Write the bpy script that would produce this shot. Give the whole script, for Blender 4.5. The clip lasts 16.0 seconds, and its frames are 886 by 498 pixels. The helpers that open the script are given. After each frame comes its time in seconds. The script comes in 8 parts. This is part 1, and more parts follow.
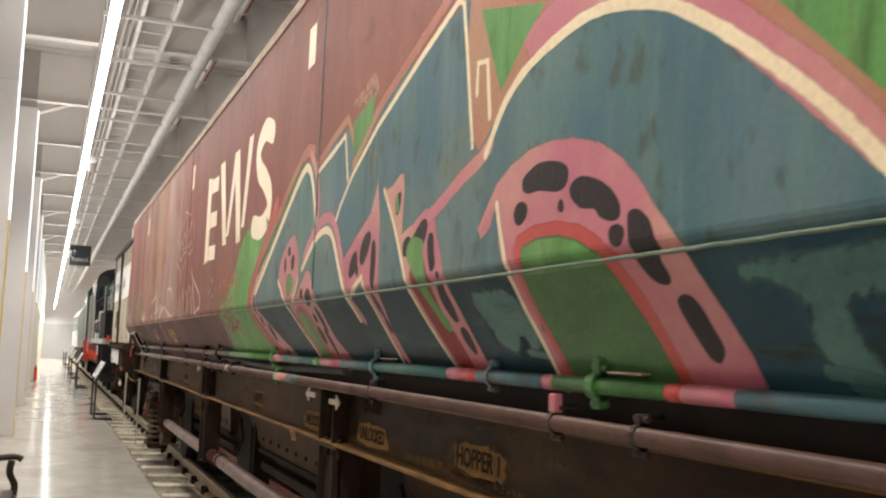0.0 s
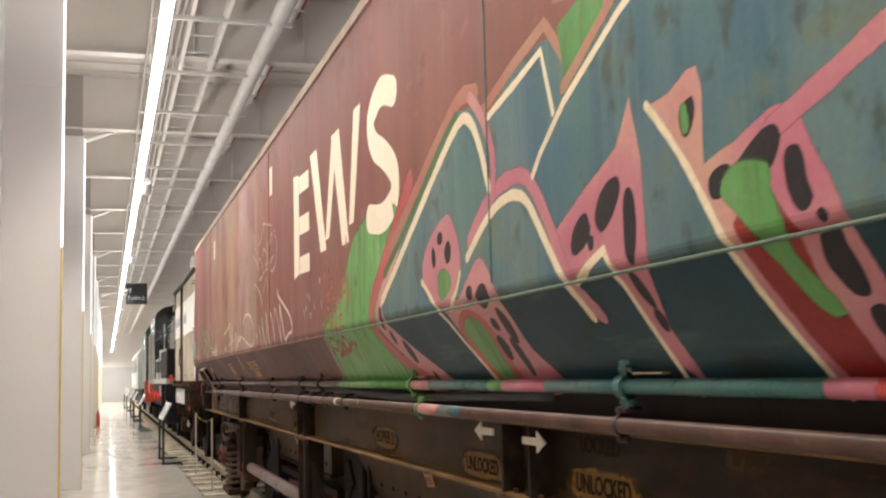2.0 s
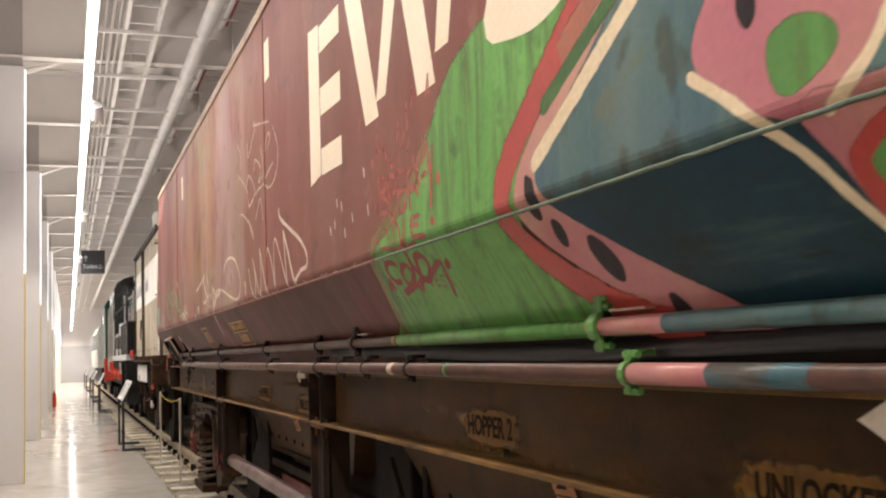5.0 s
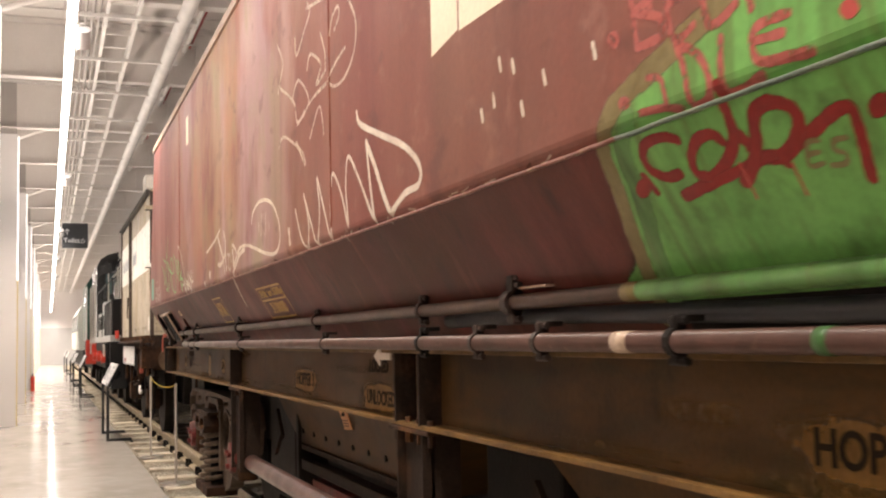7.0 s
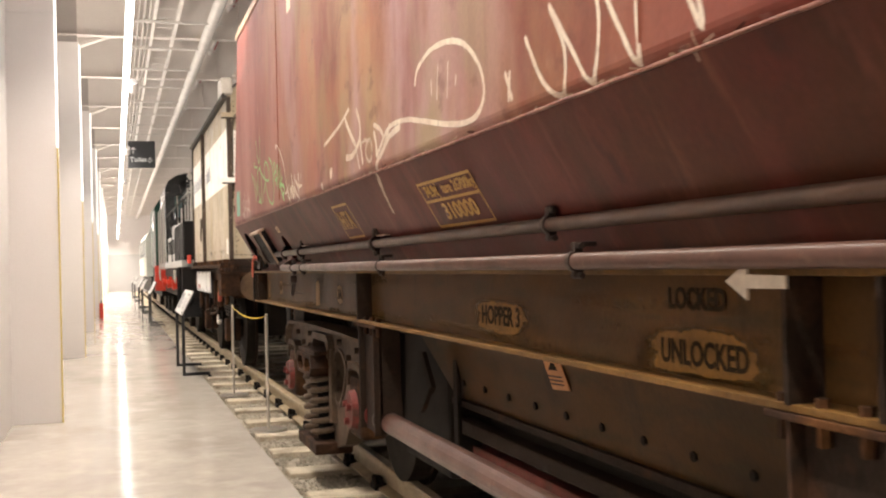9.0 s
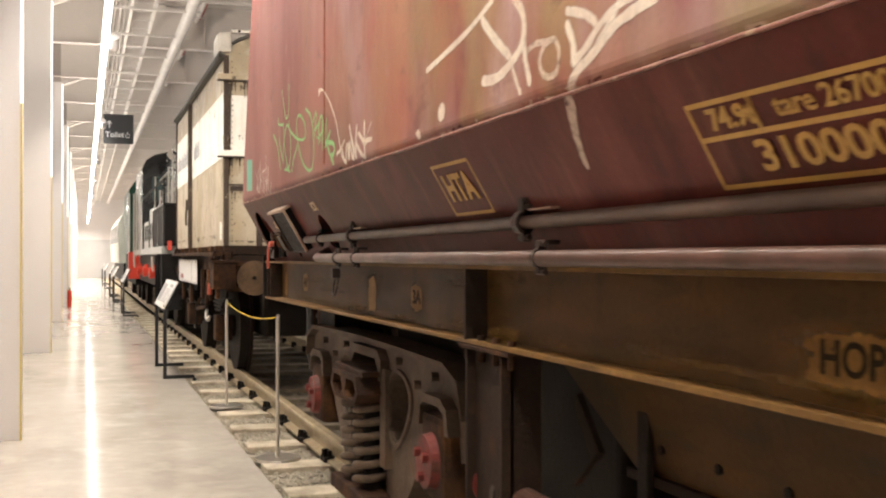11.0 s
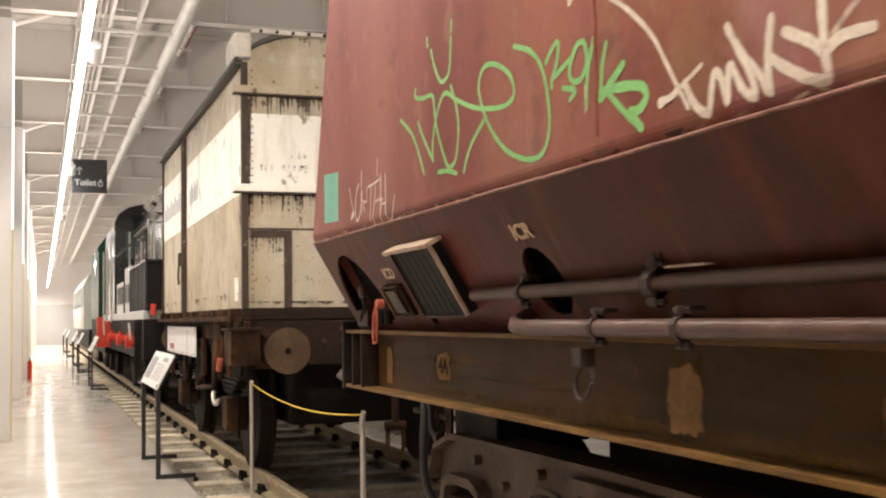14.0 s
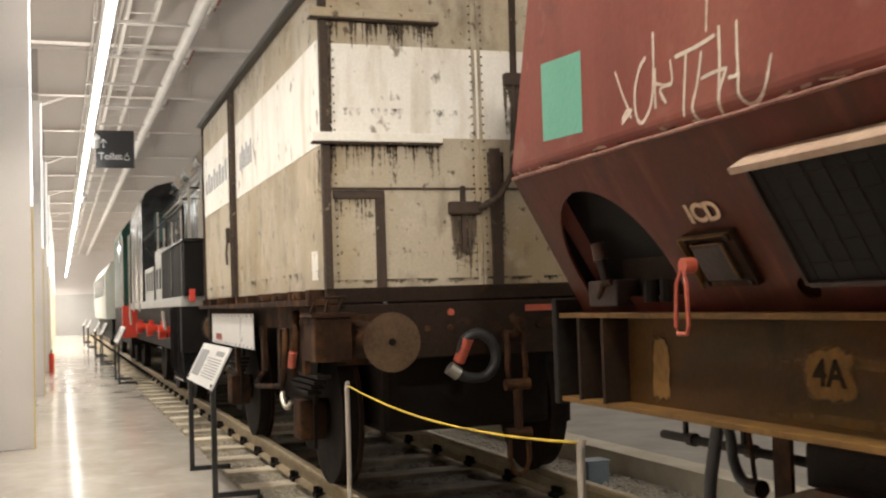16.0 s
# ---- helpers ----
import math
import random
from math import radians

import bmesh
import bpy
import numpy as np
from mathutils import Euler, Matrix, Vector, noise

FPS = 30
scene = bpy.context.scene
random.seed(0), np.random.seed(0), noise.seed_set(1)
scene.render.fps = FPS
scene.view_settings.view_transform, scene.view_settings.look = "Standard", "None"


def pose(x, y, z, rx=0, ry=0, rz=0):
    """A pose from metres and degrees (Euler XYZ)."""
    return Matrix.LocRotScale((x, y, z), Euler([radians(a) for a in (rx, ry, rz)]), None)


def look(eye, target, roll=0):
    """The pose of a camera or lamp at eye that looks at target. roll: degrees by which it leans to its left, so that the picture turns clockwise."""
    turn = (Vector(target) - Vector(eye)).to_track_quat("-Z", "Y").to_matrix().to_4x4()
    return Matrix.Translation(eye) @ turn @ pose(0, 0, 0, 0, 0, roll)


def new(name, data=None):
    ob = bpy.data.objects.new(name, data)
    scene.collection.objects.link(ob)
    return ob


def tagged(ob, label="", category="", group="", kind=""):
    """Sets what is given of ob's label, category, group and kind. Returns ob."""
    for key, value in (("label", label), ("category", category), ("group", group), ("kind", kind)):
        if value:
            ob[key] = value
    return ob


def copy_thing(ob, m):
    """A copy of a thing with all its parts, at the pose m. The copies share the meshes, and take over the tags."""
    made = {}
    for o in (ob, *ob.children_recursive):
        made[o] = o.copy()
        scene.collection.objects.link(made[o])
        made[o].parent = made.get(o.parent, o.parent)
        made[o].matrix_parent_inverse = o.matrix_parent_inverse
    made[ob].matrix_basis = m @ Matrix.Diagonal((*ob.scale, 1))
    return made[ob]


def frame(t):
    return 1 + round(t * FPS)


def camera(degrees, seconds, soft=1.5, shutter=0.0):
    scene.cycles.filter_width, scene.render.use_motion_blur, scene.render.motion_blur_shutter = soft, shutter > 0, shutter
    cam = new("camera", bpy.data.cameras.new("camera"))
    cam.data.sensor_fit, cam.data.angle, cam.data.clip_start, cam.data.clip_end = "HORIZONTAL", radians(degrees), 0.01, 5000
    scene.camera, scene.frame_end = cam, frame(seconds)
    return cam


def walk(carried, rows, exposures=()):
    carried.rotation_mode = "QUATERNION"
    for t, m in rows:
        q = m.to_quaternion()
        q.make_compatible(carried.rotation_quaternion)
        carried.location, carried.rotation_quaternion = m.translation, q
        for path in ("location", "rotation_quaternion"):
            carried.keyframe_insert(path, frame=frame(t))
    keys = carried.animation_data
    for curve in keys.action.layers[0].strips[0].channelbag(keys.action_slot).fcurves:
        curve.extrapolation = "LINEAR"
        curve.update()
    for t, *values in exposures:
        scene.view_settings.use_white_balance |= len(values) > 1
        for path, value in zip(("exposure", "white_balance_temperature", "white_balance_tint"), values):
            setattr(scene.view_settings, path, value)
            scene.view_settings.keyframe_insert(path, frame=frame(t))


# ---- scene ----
cam = camera(44.0, 16.0, soft=2.1, shutter=0.4)
# seconds, place in metres, turn in degrees
ROWS = [
    (0.0, 0.0136, -0.0006, 1.5320, 95.485, -2.395, -19.759),
    (0.5, -0.0098, 0.3615, 1.5274, 94.646, -0.757, -18.884),
    (1.0, -0.0150, 0.7484, 1.5216, 94.770, 0.692, -16.809),
    (1.5, -0.0281, 1.1194, 1.5200, 97.488, 0.368, -16.141),
    (2.0, -0.0467, 1.5069, 1.5200, 96.460, 1.474, -16.940),
    (2.5, -0.0242, 1.9031, 1.4891, 95.383, 0.671, -16.519),
    (3.0, 0.0090, 2.2832, 1.4766, 95.606, -0.777, -16.094),
    (3.5, 0.0366, 2.6902, 1.4718, 94.837, -0.299, -17.667),
    (6.0, 0.1523, 4.7806, 1.4118, 95.620, 2.314, -18.626),
    (6.5, 0.1504, 5.2416, 1.4022, 94.869, 0.536, -18.831),
    (7.0, 0.1353, 5.6604, 1.3976, 94.557, 1.293, -19.725),
    (7.5, 0.1603, 6.1367, 1.3966, 93.658, 2.479, -18.608),
    (8.0, 0.1484, 6.6168, 1.3771, 92.200, 2.120, -15.415),
    (10.5, 0.0820, 8.9315, 1.3872, 90.268, 0.437, -18.779),
    (11.0, 0.0718, 9.4299, 1.3811, 90.444, 0.008, -18.108),
    (11.5, 0.0344, 9.9006, 1.3869, 90.621, 1.682, -18.613),
    (12.0, 0.0401, 10.3857, 1.3902, 91.934, 1.262, -16.869),
    (12.5, 0.0353, 10.8052, 1.3928, 93.800, 1.100, -17.693),
    (13.0, -0.0069, 11.2163, 1.4165, 93.263, 2.566, -18.998),
    (13.5, -0.0120, 11.6632, 1.4079, 93.394, 1.799, -19.153),
    (14.0, -0.0409, 12.0876, 1.4111, 93.532, 0.916, -20.054),
    (14.5, -0.0780, 12.5467, 1.4041, 92.633, 0.776, -21.612),
    (15.0, -0.0959, 13.0428, 1.3968, 93.535, 1.377, -19.492),
    (15.5, -0.1164, 13.5453, 1.3980, 93.536, 1.035, -17.769),
    (16.0, -0.1245, 13.9699, 1.4040, 92.717, 1.880, -19.254),
]
walk(cam, [(t, pose(x, y, z, rx, ry, rz)) for t, x, y, z, rx, ry, rz in ROWS],
     [(0.0, -0.10, 5850, 1), (1.5, -0.02, 5950, 3), (3.5, -0.15, 5850, 4), (7.0, 0.20, 6450, 10), (8.2, 0.32, 6450, 9), (11.0, 0.34, 6400, 6), (13.5, 0.22, 6350, 7), (15.5, 0.06, 6300, 4), (16.0, -0.02, 6250, 3)])

# ---- world and lights ----
world = bpy.data.worlds.new("hall_world")
world.use_nodes = True
world.node_tree.nodes["Background"].inputs["Color"].default_value = (0.02, 0.02, 0.02, 1)
world.node_tree.nodes["Background"].inputs["Strength"].default_value = 0.0
scene.world = world


def strip_lamp(name, x, y0, y1, z, watts, colour, flip=0, spread=180):
    """A long lamp in the linear fitting, down or up."""
    data = bpy.data.lights.new(name, "AREA")
    data.shape, data.size, data.size_y = "RECTANGLE", 0.12, y1 - y0
    data.energy, data.color = watts, colour
    lamp = new(name, data)
    data.spread = radians(spread)
    lamp.matrix_world = pose(x, (y0 + y1) / 2, z, 0, flip, 0)
    return lamp


LED_X, LED_Z = 0.28, 3.75
WARM = (1.0, 0.86, 0.74)
DOWN, UPWARD, FAR = 15.5, 8.6, 2.5
for y0, y1 in ((-11, 9), (9, 29), (29, 52), (52, 87)):
    strip_lamp("linear_lamp", LED_X, y0, y1, LED_Z - 0.075, DOWN * (y1 - y0) * (3.0 if y0 > 50 else 1.0), WARM, 0, 138)
    strip_lamp("linear_uplight", LED_X, y0, y1, LED_Z + 0.09, UPWARD * (y1 - y0), WARM, 180, 170)
    strip_lamp("far_bay_lamp", 6.3, y0, y1, LED_Z - 0.075, FAR * (y1 - y0), WARM, 0, 150)
    strip_lamp("far_bay_uplight", 6.3, y0, y1, LED_Z + 0.09, UPWARD * (y1 - y0), WARM, 180, 170)


# ---- materials ----
def mk(name, base, alt, scale=5.0, stretch=(1, 1, 1), rough=0.6, metal=0.0, bump=0.15, grain=60.0, spot=None, spot_at=0.62, spot_scale=3.0, spot_stretch=(1, 1, 1), detail=0.35, vary=0.0, soft=(), spec=0.5, worn=None):
    """A painted or worn surface: two colours mixed by noise, a fine grain, an optional third colour in patches, bump and uneven gloss."""
    m = bpy.data.materials.new(name)
    m.use_nodes = True
    t = m.node_tree
    n, k = t.nodes, t.links
    bsdf = n["Principled BSDF"]
    geo = n.new("ShaderNodeNewGeometry")

    def noisy(sc, st, det=5.0, rgh=0.6):
        mp = n.new("ShaderNodeMapping")
        mp.inputs["Scale"].default_value = st
        nz = n.new("ShaderNodeTexNoise")
        nz.inputs["Scale"].default_value, nz.inputs["Detail"].default_value, nz.inputs["Roughness"].default_value = sc, det, rgh
        k.new(geo.outputs["Position"], mp.inputs["Vector"])
        k.new(mp.outputs["Vector"], nz.inputs["Vector"])
        return nz.outputs["Fac"]

    def ramp(fac, lo, hi):
        r = n.new("ShaderNodeMapRange")
        r.inputs["From Min"].default_value, r.inputs["From Max"].default_value = lo, hi
        k.new(fac, r.inputs["Value"])
        return r.outputs["Result"]

    def mix(fac, a, b, mode="MIX"):
        x = n.new("ShaderNodeMix")
        x.data_type, x.blend_type = "RGBA", mode
        for v, s in ((fac, x.inputs[0]), (a, x.inputs[6]), (b, x.inputs[7])):
            if isinstance(v, (tuple, float, int)):
                s.default_value = v
            else:
                k.new(v, s)
        return x.outputs[2]

    big = noisy(scale, stretch)
    fine = noisy(grain, (1, 1, 1), 3.0)
    col = mix(ramp(big, 0.32, 0.68), base, alt)
    if spot:
        col = mix(ramp(noisy(spot_scale, spot_stretch, 6.0, 0.65), spot_at, spot_at + 0.09), col, spot)
    for colour, sc, st, lo, hi, amount, y0, y1, *end in soft:
        fac = ramp(noisy(sc, st, 4.0, 0.55), lo, hi)
        if y1 > y0:
            sep = n.new("ShaderNodeSeparateXYZ")
            k.new(geo.outputs["Position"], sep.inputs["Vector"])
            along = sep.outputs[end[2] if len(end) > 2 else "Y"]
            rise, fall = ramp(along, y0, y1), ramp(along, *(end[:2] or (15.2, 13.2)))
            both = n.new("ShaderNodeMath")
            both.operation = "MULTIPLY"
            k.new(rise, both.inputs[0])
            k.new(fall, both.inputs[1])
            where = both.outputs[0]
        else:
            where = None
        mul = n.new("ShaderNodeMath")
        mul.operation = "MULTIPLY"
        k.new(fac, mul.inputs[0])
        mul.inputs[1].default_value = amount
        fac = mul.outputs[0]
        if where is not None:
            m2 = n.new("ShaderNodeMath")
            m2.operation = "MULTIPLY"
            k.new(fac, m2.inputs[0])
            k.new(where, m2.inputs[1])
            fac = m2.outputs[0]
        col = mix(fac, col, colour)
    grey = mix(ramp(fine, 0.25, 0.75), (1 - detail, 1 - detail, 1 - detail, 1), (1 + detail * 0.35,) * 3 + (1,))
    col = mix(1.0, col, grey, "MULTIPLY")
    if vary:
        info = n.new("ShaderNodeObjectInfo")
        col = mix(1.0, col, mix(info.outputs["Random"], (1 - vary,) * 3 + (1,), (1 + vary * 0.4,) * 3 + (1,)), "MULTIPLY")
    k.new(col, bsdf.inputs["Base Color"])
    if worn is not None:
        # thin paint: the coat breaks up towards the edge of a stroke and in dry streaks
        edge = n.new("ShaderNodeAttribute")
        edge.attribute_name = "thin"
        add = n.new("ShaderNodeMath")
        add.operation = "MULTIPLY_ADD"
        k.new(noisy(38.0, (1, 1, 1), 4.0, 0.7), add.inputs[0])
        add.inputs[1].default_value = worn
        k.new(edge.outputs["Fac"], add.inputs[2])
        k.new(ramp(add.outputs[0], 0.95, 0.62), bsdf.inputs["Alpha"])
    bsdf.inputs["Metallic"].default_value = metal
    bsdf.inputs["Specular IOR Level"].default_value = spec
    k.new(ramp2(n, k, big, rough), bsdf.inputs["Roughness"])
    if bump:
        b = n.new("ShaderNodeBump")
        b.inputs["Strength"].default_value, b.inputs["Distance"].default_value = bump, 0.01
        k.new(fine, b.inputs["Height"])
        k.new(b.outputs["Normal"], bsdf.inputs["Normal"])
    return m


def ramp2(n, k, fac, rough):
    r = n.new("ShaderNodeMapRange")
    r.inputs["To Min"].default_value, r.inputs["To Max"].default_value = max(rough - 0.1, 0.02), min(rough + 0.12, 1)
    k.new(fac, r.inputs["Value"])
    return r.outputs["Result"]


def glow(name, colour, strength):
    m = bpy.data.materials.new(name)
    m.use_nodes = True
    b = m.node_tree.nodes["Principled BSDF"]
    b.inputs["Base Color"].default_value = colour
    b.inputs["Emission Color"].default_value, b.inputs["Emission Strength"].default_value = colour, strength
    return m


def glassy(name, colour, rough=0.05):
    m = bpy.data.materials.new(name)
    m.use_nodes = True
    b = m.node_tree.nodes["Principled BSDF"]
    b.inputs["Base Color"].default_value, b.inputs["Roughness"].default_value = colour, rough
    b.inputs["Coat Weight"].default_value = 0.6
    return m


M_WALL = mk("white_wall_paint", (0.78, 0.75, 0.74, 1), (0.74, 0.71, 0.70, 1), 0.8, rough=0.55, bump=0.03, detail=0.04)
M_GREYWALL = mk("grey_wall_paint", (0.55, 0.55, 0.55, 1), (0.50, 0.50, 0.50, 1), 0.8, rough=0.6, bump=0.03, detail=0.05)
M_FLOOR = mk("polished_concrete", (0.60, 0.555, 0.50, 1), (0.52, 0.48, 0.43, 1), 0.9, (1, 0.6, 1), rough=0.115, bump=0.06, grain=9, detail=0.08, spec=0.2, soft=(((0.42, 0.38, 0.34, 1), 1.4, (1, 0.5, 1), 0.44, 0.66, 0.75, 0, 0), ((0.66, 0.61, 0.55, 1), 3.0, (1, 1, 1), 0.5, 0.66, 0.6, 0, 0)))
M_KERB = mk("pale_kerb_concrete", (0.66, 0.62, 0.52, 1), (0.52, 0.47, 0.37, 1), 3.0, rough=0.75, bump=0.2, detail=0.15)
M_SLAB = mk("rough_concrete", (0.42, 0.395, 0.36, 1), (0.31, 0.29, 0.26, 1), 2.0, rough=0.7, bump=0.2, detail=0.15)
M_DECK = mk("roof_deck_paint", (0.62, 0.58, 0.55, 1), (0.56, 0.53, 0.50, 1), 0.6, rough=0.6, bump=0.03, detail=0.06)
M_STEEL = mk("white_steel_paint", (0.72, 0.68, 0.65, 1), (0.66, 0.62, 0.59, 1), 1.0, rough=0.45, bump=0.03, detail=0.06)
M_GALV = mk("galvanised_tray", (0.72, 0.69, 0.66, 1), (0.60, 0.58, 0.56, 1), 3.0, rough=0.45, metal=0.0, bump=0.03, detail=0.08)
M_COLUMN = mk("grey_column_paint", (0.42, 0.39, 0.37, 1), (0.38, 0.35, 0.33, 1), 1.0, rough=0.5, bump=0.03, detail=0.06)
M_REDPIPE = mk("red_pipe_paint", (0.42, 0.03, 0.025, 1), (0.35, 0.03, 0.03, 1), 3.0, rough=0.4)
M_BODY = mk("maroon_wagon_paint", (0.205, 0.044, 0.030, 1), (0.150, 0.030, 0.022, 1), 0.9, (1, 1.8, 0.7), rough=0.42, bump=0.05, detail=0.12, spec=0.22,
            soft=(((0.185, 0.092, 0.058, 1), 0.7, (1, 1.5, 0.6), 0.30, 0.62, 0.7, -2.0, -1.0, 10.2, 8.0), ((0.27, 0.095, 0.066, 1), 0.8, (1, 1.8, 0.5), 0.42, 0.66, 0.7, 0, 0), ((0.37, 0.24, 0.12, 1), 1.3, (1, 1.3, 0.7), 0.44, 0.60, 0.72, 9.2, 11.0, 15.2, 12.2),
                  ((0.44, 0.29, 0.29, 1), 1.2, (1.3, 1.2, 0.7), 0.47, 0.60, 0.66, 9.2, 11.0, 15.2, 12.2), ((0.26, 0.22, 0.09, 1), 1.7, (1, 1.5, 0.9), 0.50, 0.64, 0.62, 9.2, 11.0, 15.2, 12.2),
                  ((0.085, 0.022, 0.018, 1), 2.0, (1, 4.5, 0.4), 0.54, 0.76, 0.28, 0, 0), ((0.40, 0.11, 0.045, 1), 0.8, (1, 1.2, 1.5), 0.50, 0.62, 0.5, 9.2, 11.5, 15.2, 12.4),
                  ((0.30, 0.15, 0.11, 1), 9.0, (1, 1, 1), 0.60, 0.72, 0.4, 0, 0), ((0.10, 0.03, 0.022, 1), 5.0, (1, 1, 1.6), 0.60, 0.70, 0.5, 0, 0)))
# the wagon's maroon, darker since the downward slope's shade is in the colour
M_BODYLOW = mk("maroon_lower_shaded_paint", (0.100, 0.017, 0.013, 1), (0.062, 0.012, 0.009, 1), 1.4, (1, 1, 2), rough=0.46, bump=0.06, detail=0.18, spec=0.13,
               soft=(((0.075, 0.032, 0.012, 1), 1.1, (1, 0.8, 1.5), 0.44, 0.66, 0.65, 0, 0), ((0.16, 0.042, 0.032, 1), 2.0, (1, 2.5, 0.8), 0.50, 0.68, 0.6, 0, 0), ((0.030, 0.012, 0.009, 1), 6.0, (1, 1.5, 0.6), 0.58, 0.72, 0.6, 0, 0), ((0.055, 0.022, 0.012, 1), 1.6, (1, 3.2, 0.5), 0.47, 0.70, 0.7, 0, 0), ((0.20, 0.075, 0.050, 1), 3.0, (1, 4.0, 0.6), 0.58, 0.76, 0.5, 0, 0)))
M_CHALK2 = mk("rubbed_paint_ochre", (0.33, 0.20, 0.10, 1), (0.34, 0.16, 0.12, 1), 2.5, (1, 4, 0.7), rough=0.5, bump=0.04, detail=0.15, worn=1.3)
M_TEAL = mk("teal_spray_paint", (0.050, 0.108, 0.128, 1), (0.042, 0.092, 0.116, 1), 1.4, (1, 1, 0.8), rough=0.38, bump=0.05, detail=0.14, spec=0.3,
            soft=(((0.085, 0.165, 0.130, 1), 1.1, (1, 1.6, 0.5), 0.45, 0.64, 0.7, 0, 0), ((0.032, 0.095, 0.140, 1), 1.5, (1.2, 1.2, 1.4), 0.48, 0.64, 0.7, 0, 0), ((0.125, 0.175, 0.165, 1), 1.3, (1, 2.2, 0.5), 0.50, 0.66, 0.6, 0, 0),
                  ((0.11, 0.18, 0.155, 1), 3.0, (1, 5, 0.4), 0.50, 0.68, 0.6, 0, 0), ((0.040, 0.052, 0.030, 1), 7.0, (1, 1.4, 1), 0.57, 0.67, 0.75, 0, 0), ((0.13, 0.14, 0.07, 1), 4.0, (1, 1, 1.4), 0.60, 0.70, 0.6, 0, 0)))
# the teal fill again, darkened to put the sloping sheet's shade into the colour
M_TEALSHADE = mk("shaded_teal_spray_paint", (0.021, 0.064, 0.082, 1), (0.014, 0.045, 0.066, 1), 1.8, rough=0.42, bump=0.05, detail=0.16, spec=0.13,
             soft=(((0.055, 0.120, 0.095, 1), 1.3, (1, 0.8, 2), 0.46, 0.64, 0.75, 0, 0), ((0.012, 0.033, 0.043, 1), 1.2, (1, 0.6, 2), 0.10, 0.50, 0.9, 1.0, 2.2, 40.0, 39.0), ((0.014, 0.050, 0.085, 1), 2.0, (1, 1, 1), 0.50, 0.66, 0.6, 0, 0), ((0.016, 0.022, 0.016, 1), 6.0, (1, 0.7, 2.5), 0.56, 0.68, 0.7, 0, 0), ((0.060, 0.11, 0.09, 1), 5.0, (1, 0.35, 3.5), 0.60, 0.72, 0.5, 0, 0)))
M_BLUE = mk("blue_spray_paint", (0.030, 0.085, 0.115, 1), (0.045, 0.105, 0.120, 1), 4.0, rough=0.4, detail=0.2, soft=(((0.07, 0.05, 0.03, 1), 9.0, (1, 1, 1), 0.52, 0.62, 0.8, 0, 0),))
M_AQUA = mk("pale_teal_spray_paint", (0.060, 0.150, 0.125, 1), (0.040, 0.105, 0.100, 1), 5.0, (1, 1, 3), rough=0.4, detail=0.25, spec=0.3, worn=1.05)
M_PINK = mk("pink_spray_paint", (0.38, 0.095, 0.145, 1), (0.43, 0.15, 0.165, 1), 2.0, rough=0.38, bump=0.05, detail=0.12,
            soft=(((0.48, 0.27, 0.18, 1), 2.2, (1, 1, 1), 0.48, 0.70, 0.8, 0, 0), ((0.34, 0.06, 0.10, 1), 3.0, (1, 1, 1), 0.55, 0.75, 0.6, 0, 0)), worn=0.7)
M_SALMON = mk("salmon_spray_paint", (0.36, 0.12, 0.065, 1), (0.30, 0.09, 0.05, 1), 3.0, rough=0.42, detail=0.15, soft=(((0.34, 0.20, 0.10, 1), 2.0, (1, 1, 1), 0.45, 0.7, 0.7, 0, 0),), worn=0.8)
M_CREAM = mk("cream_spray_paint", (0.72, 0.60, 0.40, 1), (0.66, 0.53, 0.34, 1), 5.0, rough=0.42, bump=0.06, spot=(0.45, 0.40, 0.16, 1), spot_at=0.66, spot_scale=5, detail=0.18, worn=0.8)
M_RED = mk("red_spray_paint", (0.42, 0.045, 0.03, 1), (0.36, 0.035, 0.03, 1), 3.0, rough=0.4, bump=0.05, detail=0.18, worn=0.9)
M_REDD = mk("deep_red_spray_paint", (0.250, 0.020, 0.015, 1), (0.190, 0.016, 0.013, 1), 3.0, rough=0.42, bump=0.05, detail=0.2, spec=0.2, worn=0.7)
M_REDTHIN = mk("faded_red_spray_paint", (0.40, 0.085, 0.06, 1), (0.33, 0.06, 0.05, 1), 8.0, rough=0.45, bump=0.05, detail=0.3, worn=1.25)
M_GREEN = mk("green_spray_paint", (0.110, 0.270, 0.066, 1), (0.080, 0.200, 0.050, 1), 2.4, (1, 3, 0.6), rough=0.40, bump=0.05, detail=0.15, spec=0.25,
             soft=(((0.16, 0.30, 0.10, 1), 1.8, (1, 3, 0.4), 0.48, 0.72, 0.8, 0, 0), ((0.045, 0.085, 0.020, 1), 4.0, (1, 3, 0.7), 0.54, 0.74, 0.85, 0, 0), ((0.11, 0.12, 0.035, 1), 6.0, (1, 5, 0.5), 0.56, 0.72, 0.6, 0, 0)), worn=0.6)
M_GREENW = mk("rubbed_green_spray_paint", (0.165, 0.400, 0.095, 1), (0.120, 0.300, 0.070, 1), 2.0, (1, 3, 0.6), rough=0.42, bump=0.05, detail=0.18, spec=0.2,
              soft=(((0.060, 0.095, 0.022, 1), 3.0, (1, 4, 0.6), 0.50, 0.74, 0.8, 0, 0), ((0.095, 0.10, 0.030, 1), 5.0, (1, 5, 0.5), 0.54, 0.72, 0.7, 0, 0), ((0.030, 0.050, 0.014, 1), 8.0, (1, 1, 1), 0.56, 0.70, 0.6, 0, 0)), worn=0.80)
M_OLIVE = mk("olive_overspray_paint", (0.22, 0.18, 0.075, 1), (0.15, 0.11, 0.04, 1), 5.0, rough=0.45, detail=0.2, spec=0.2, worn=1.0)
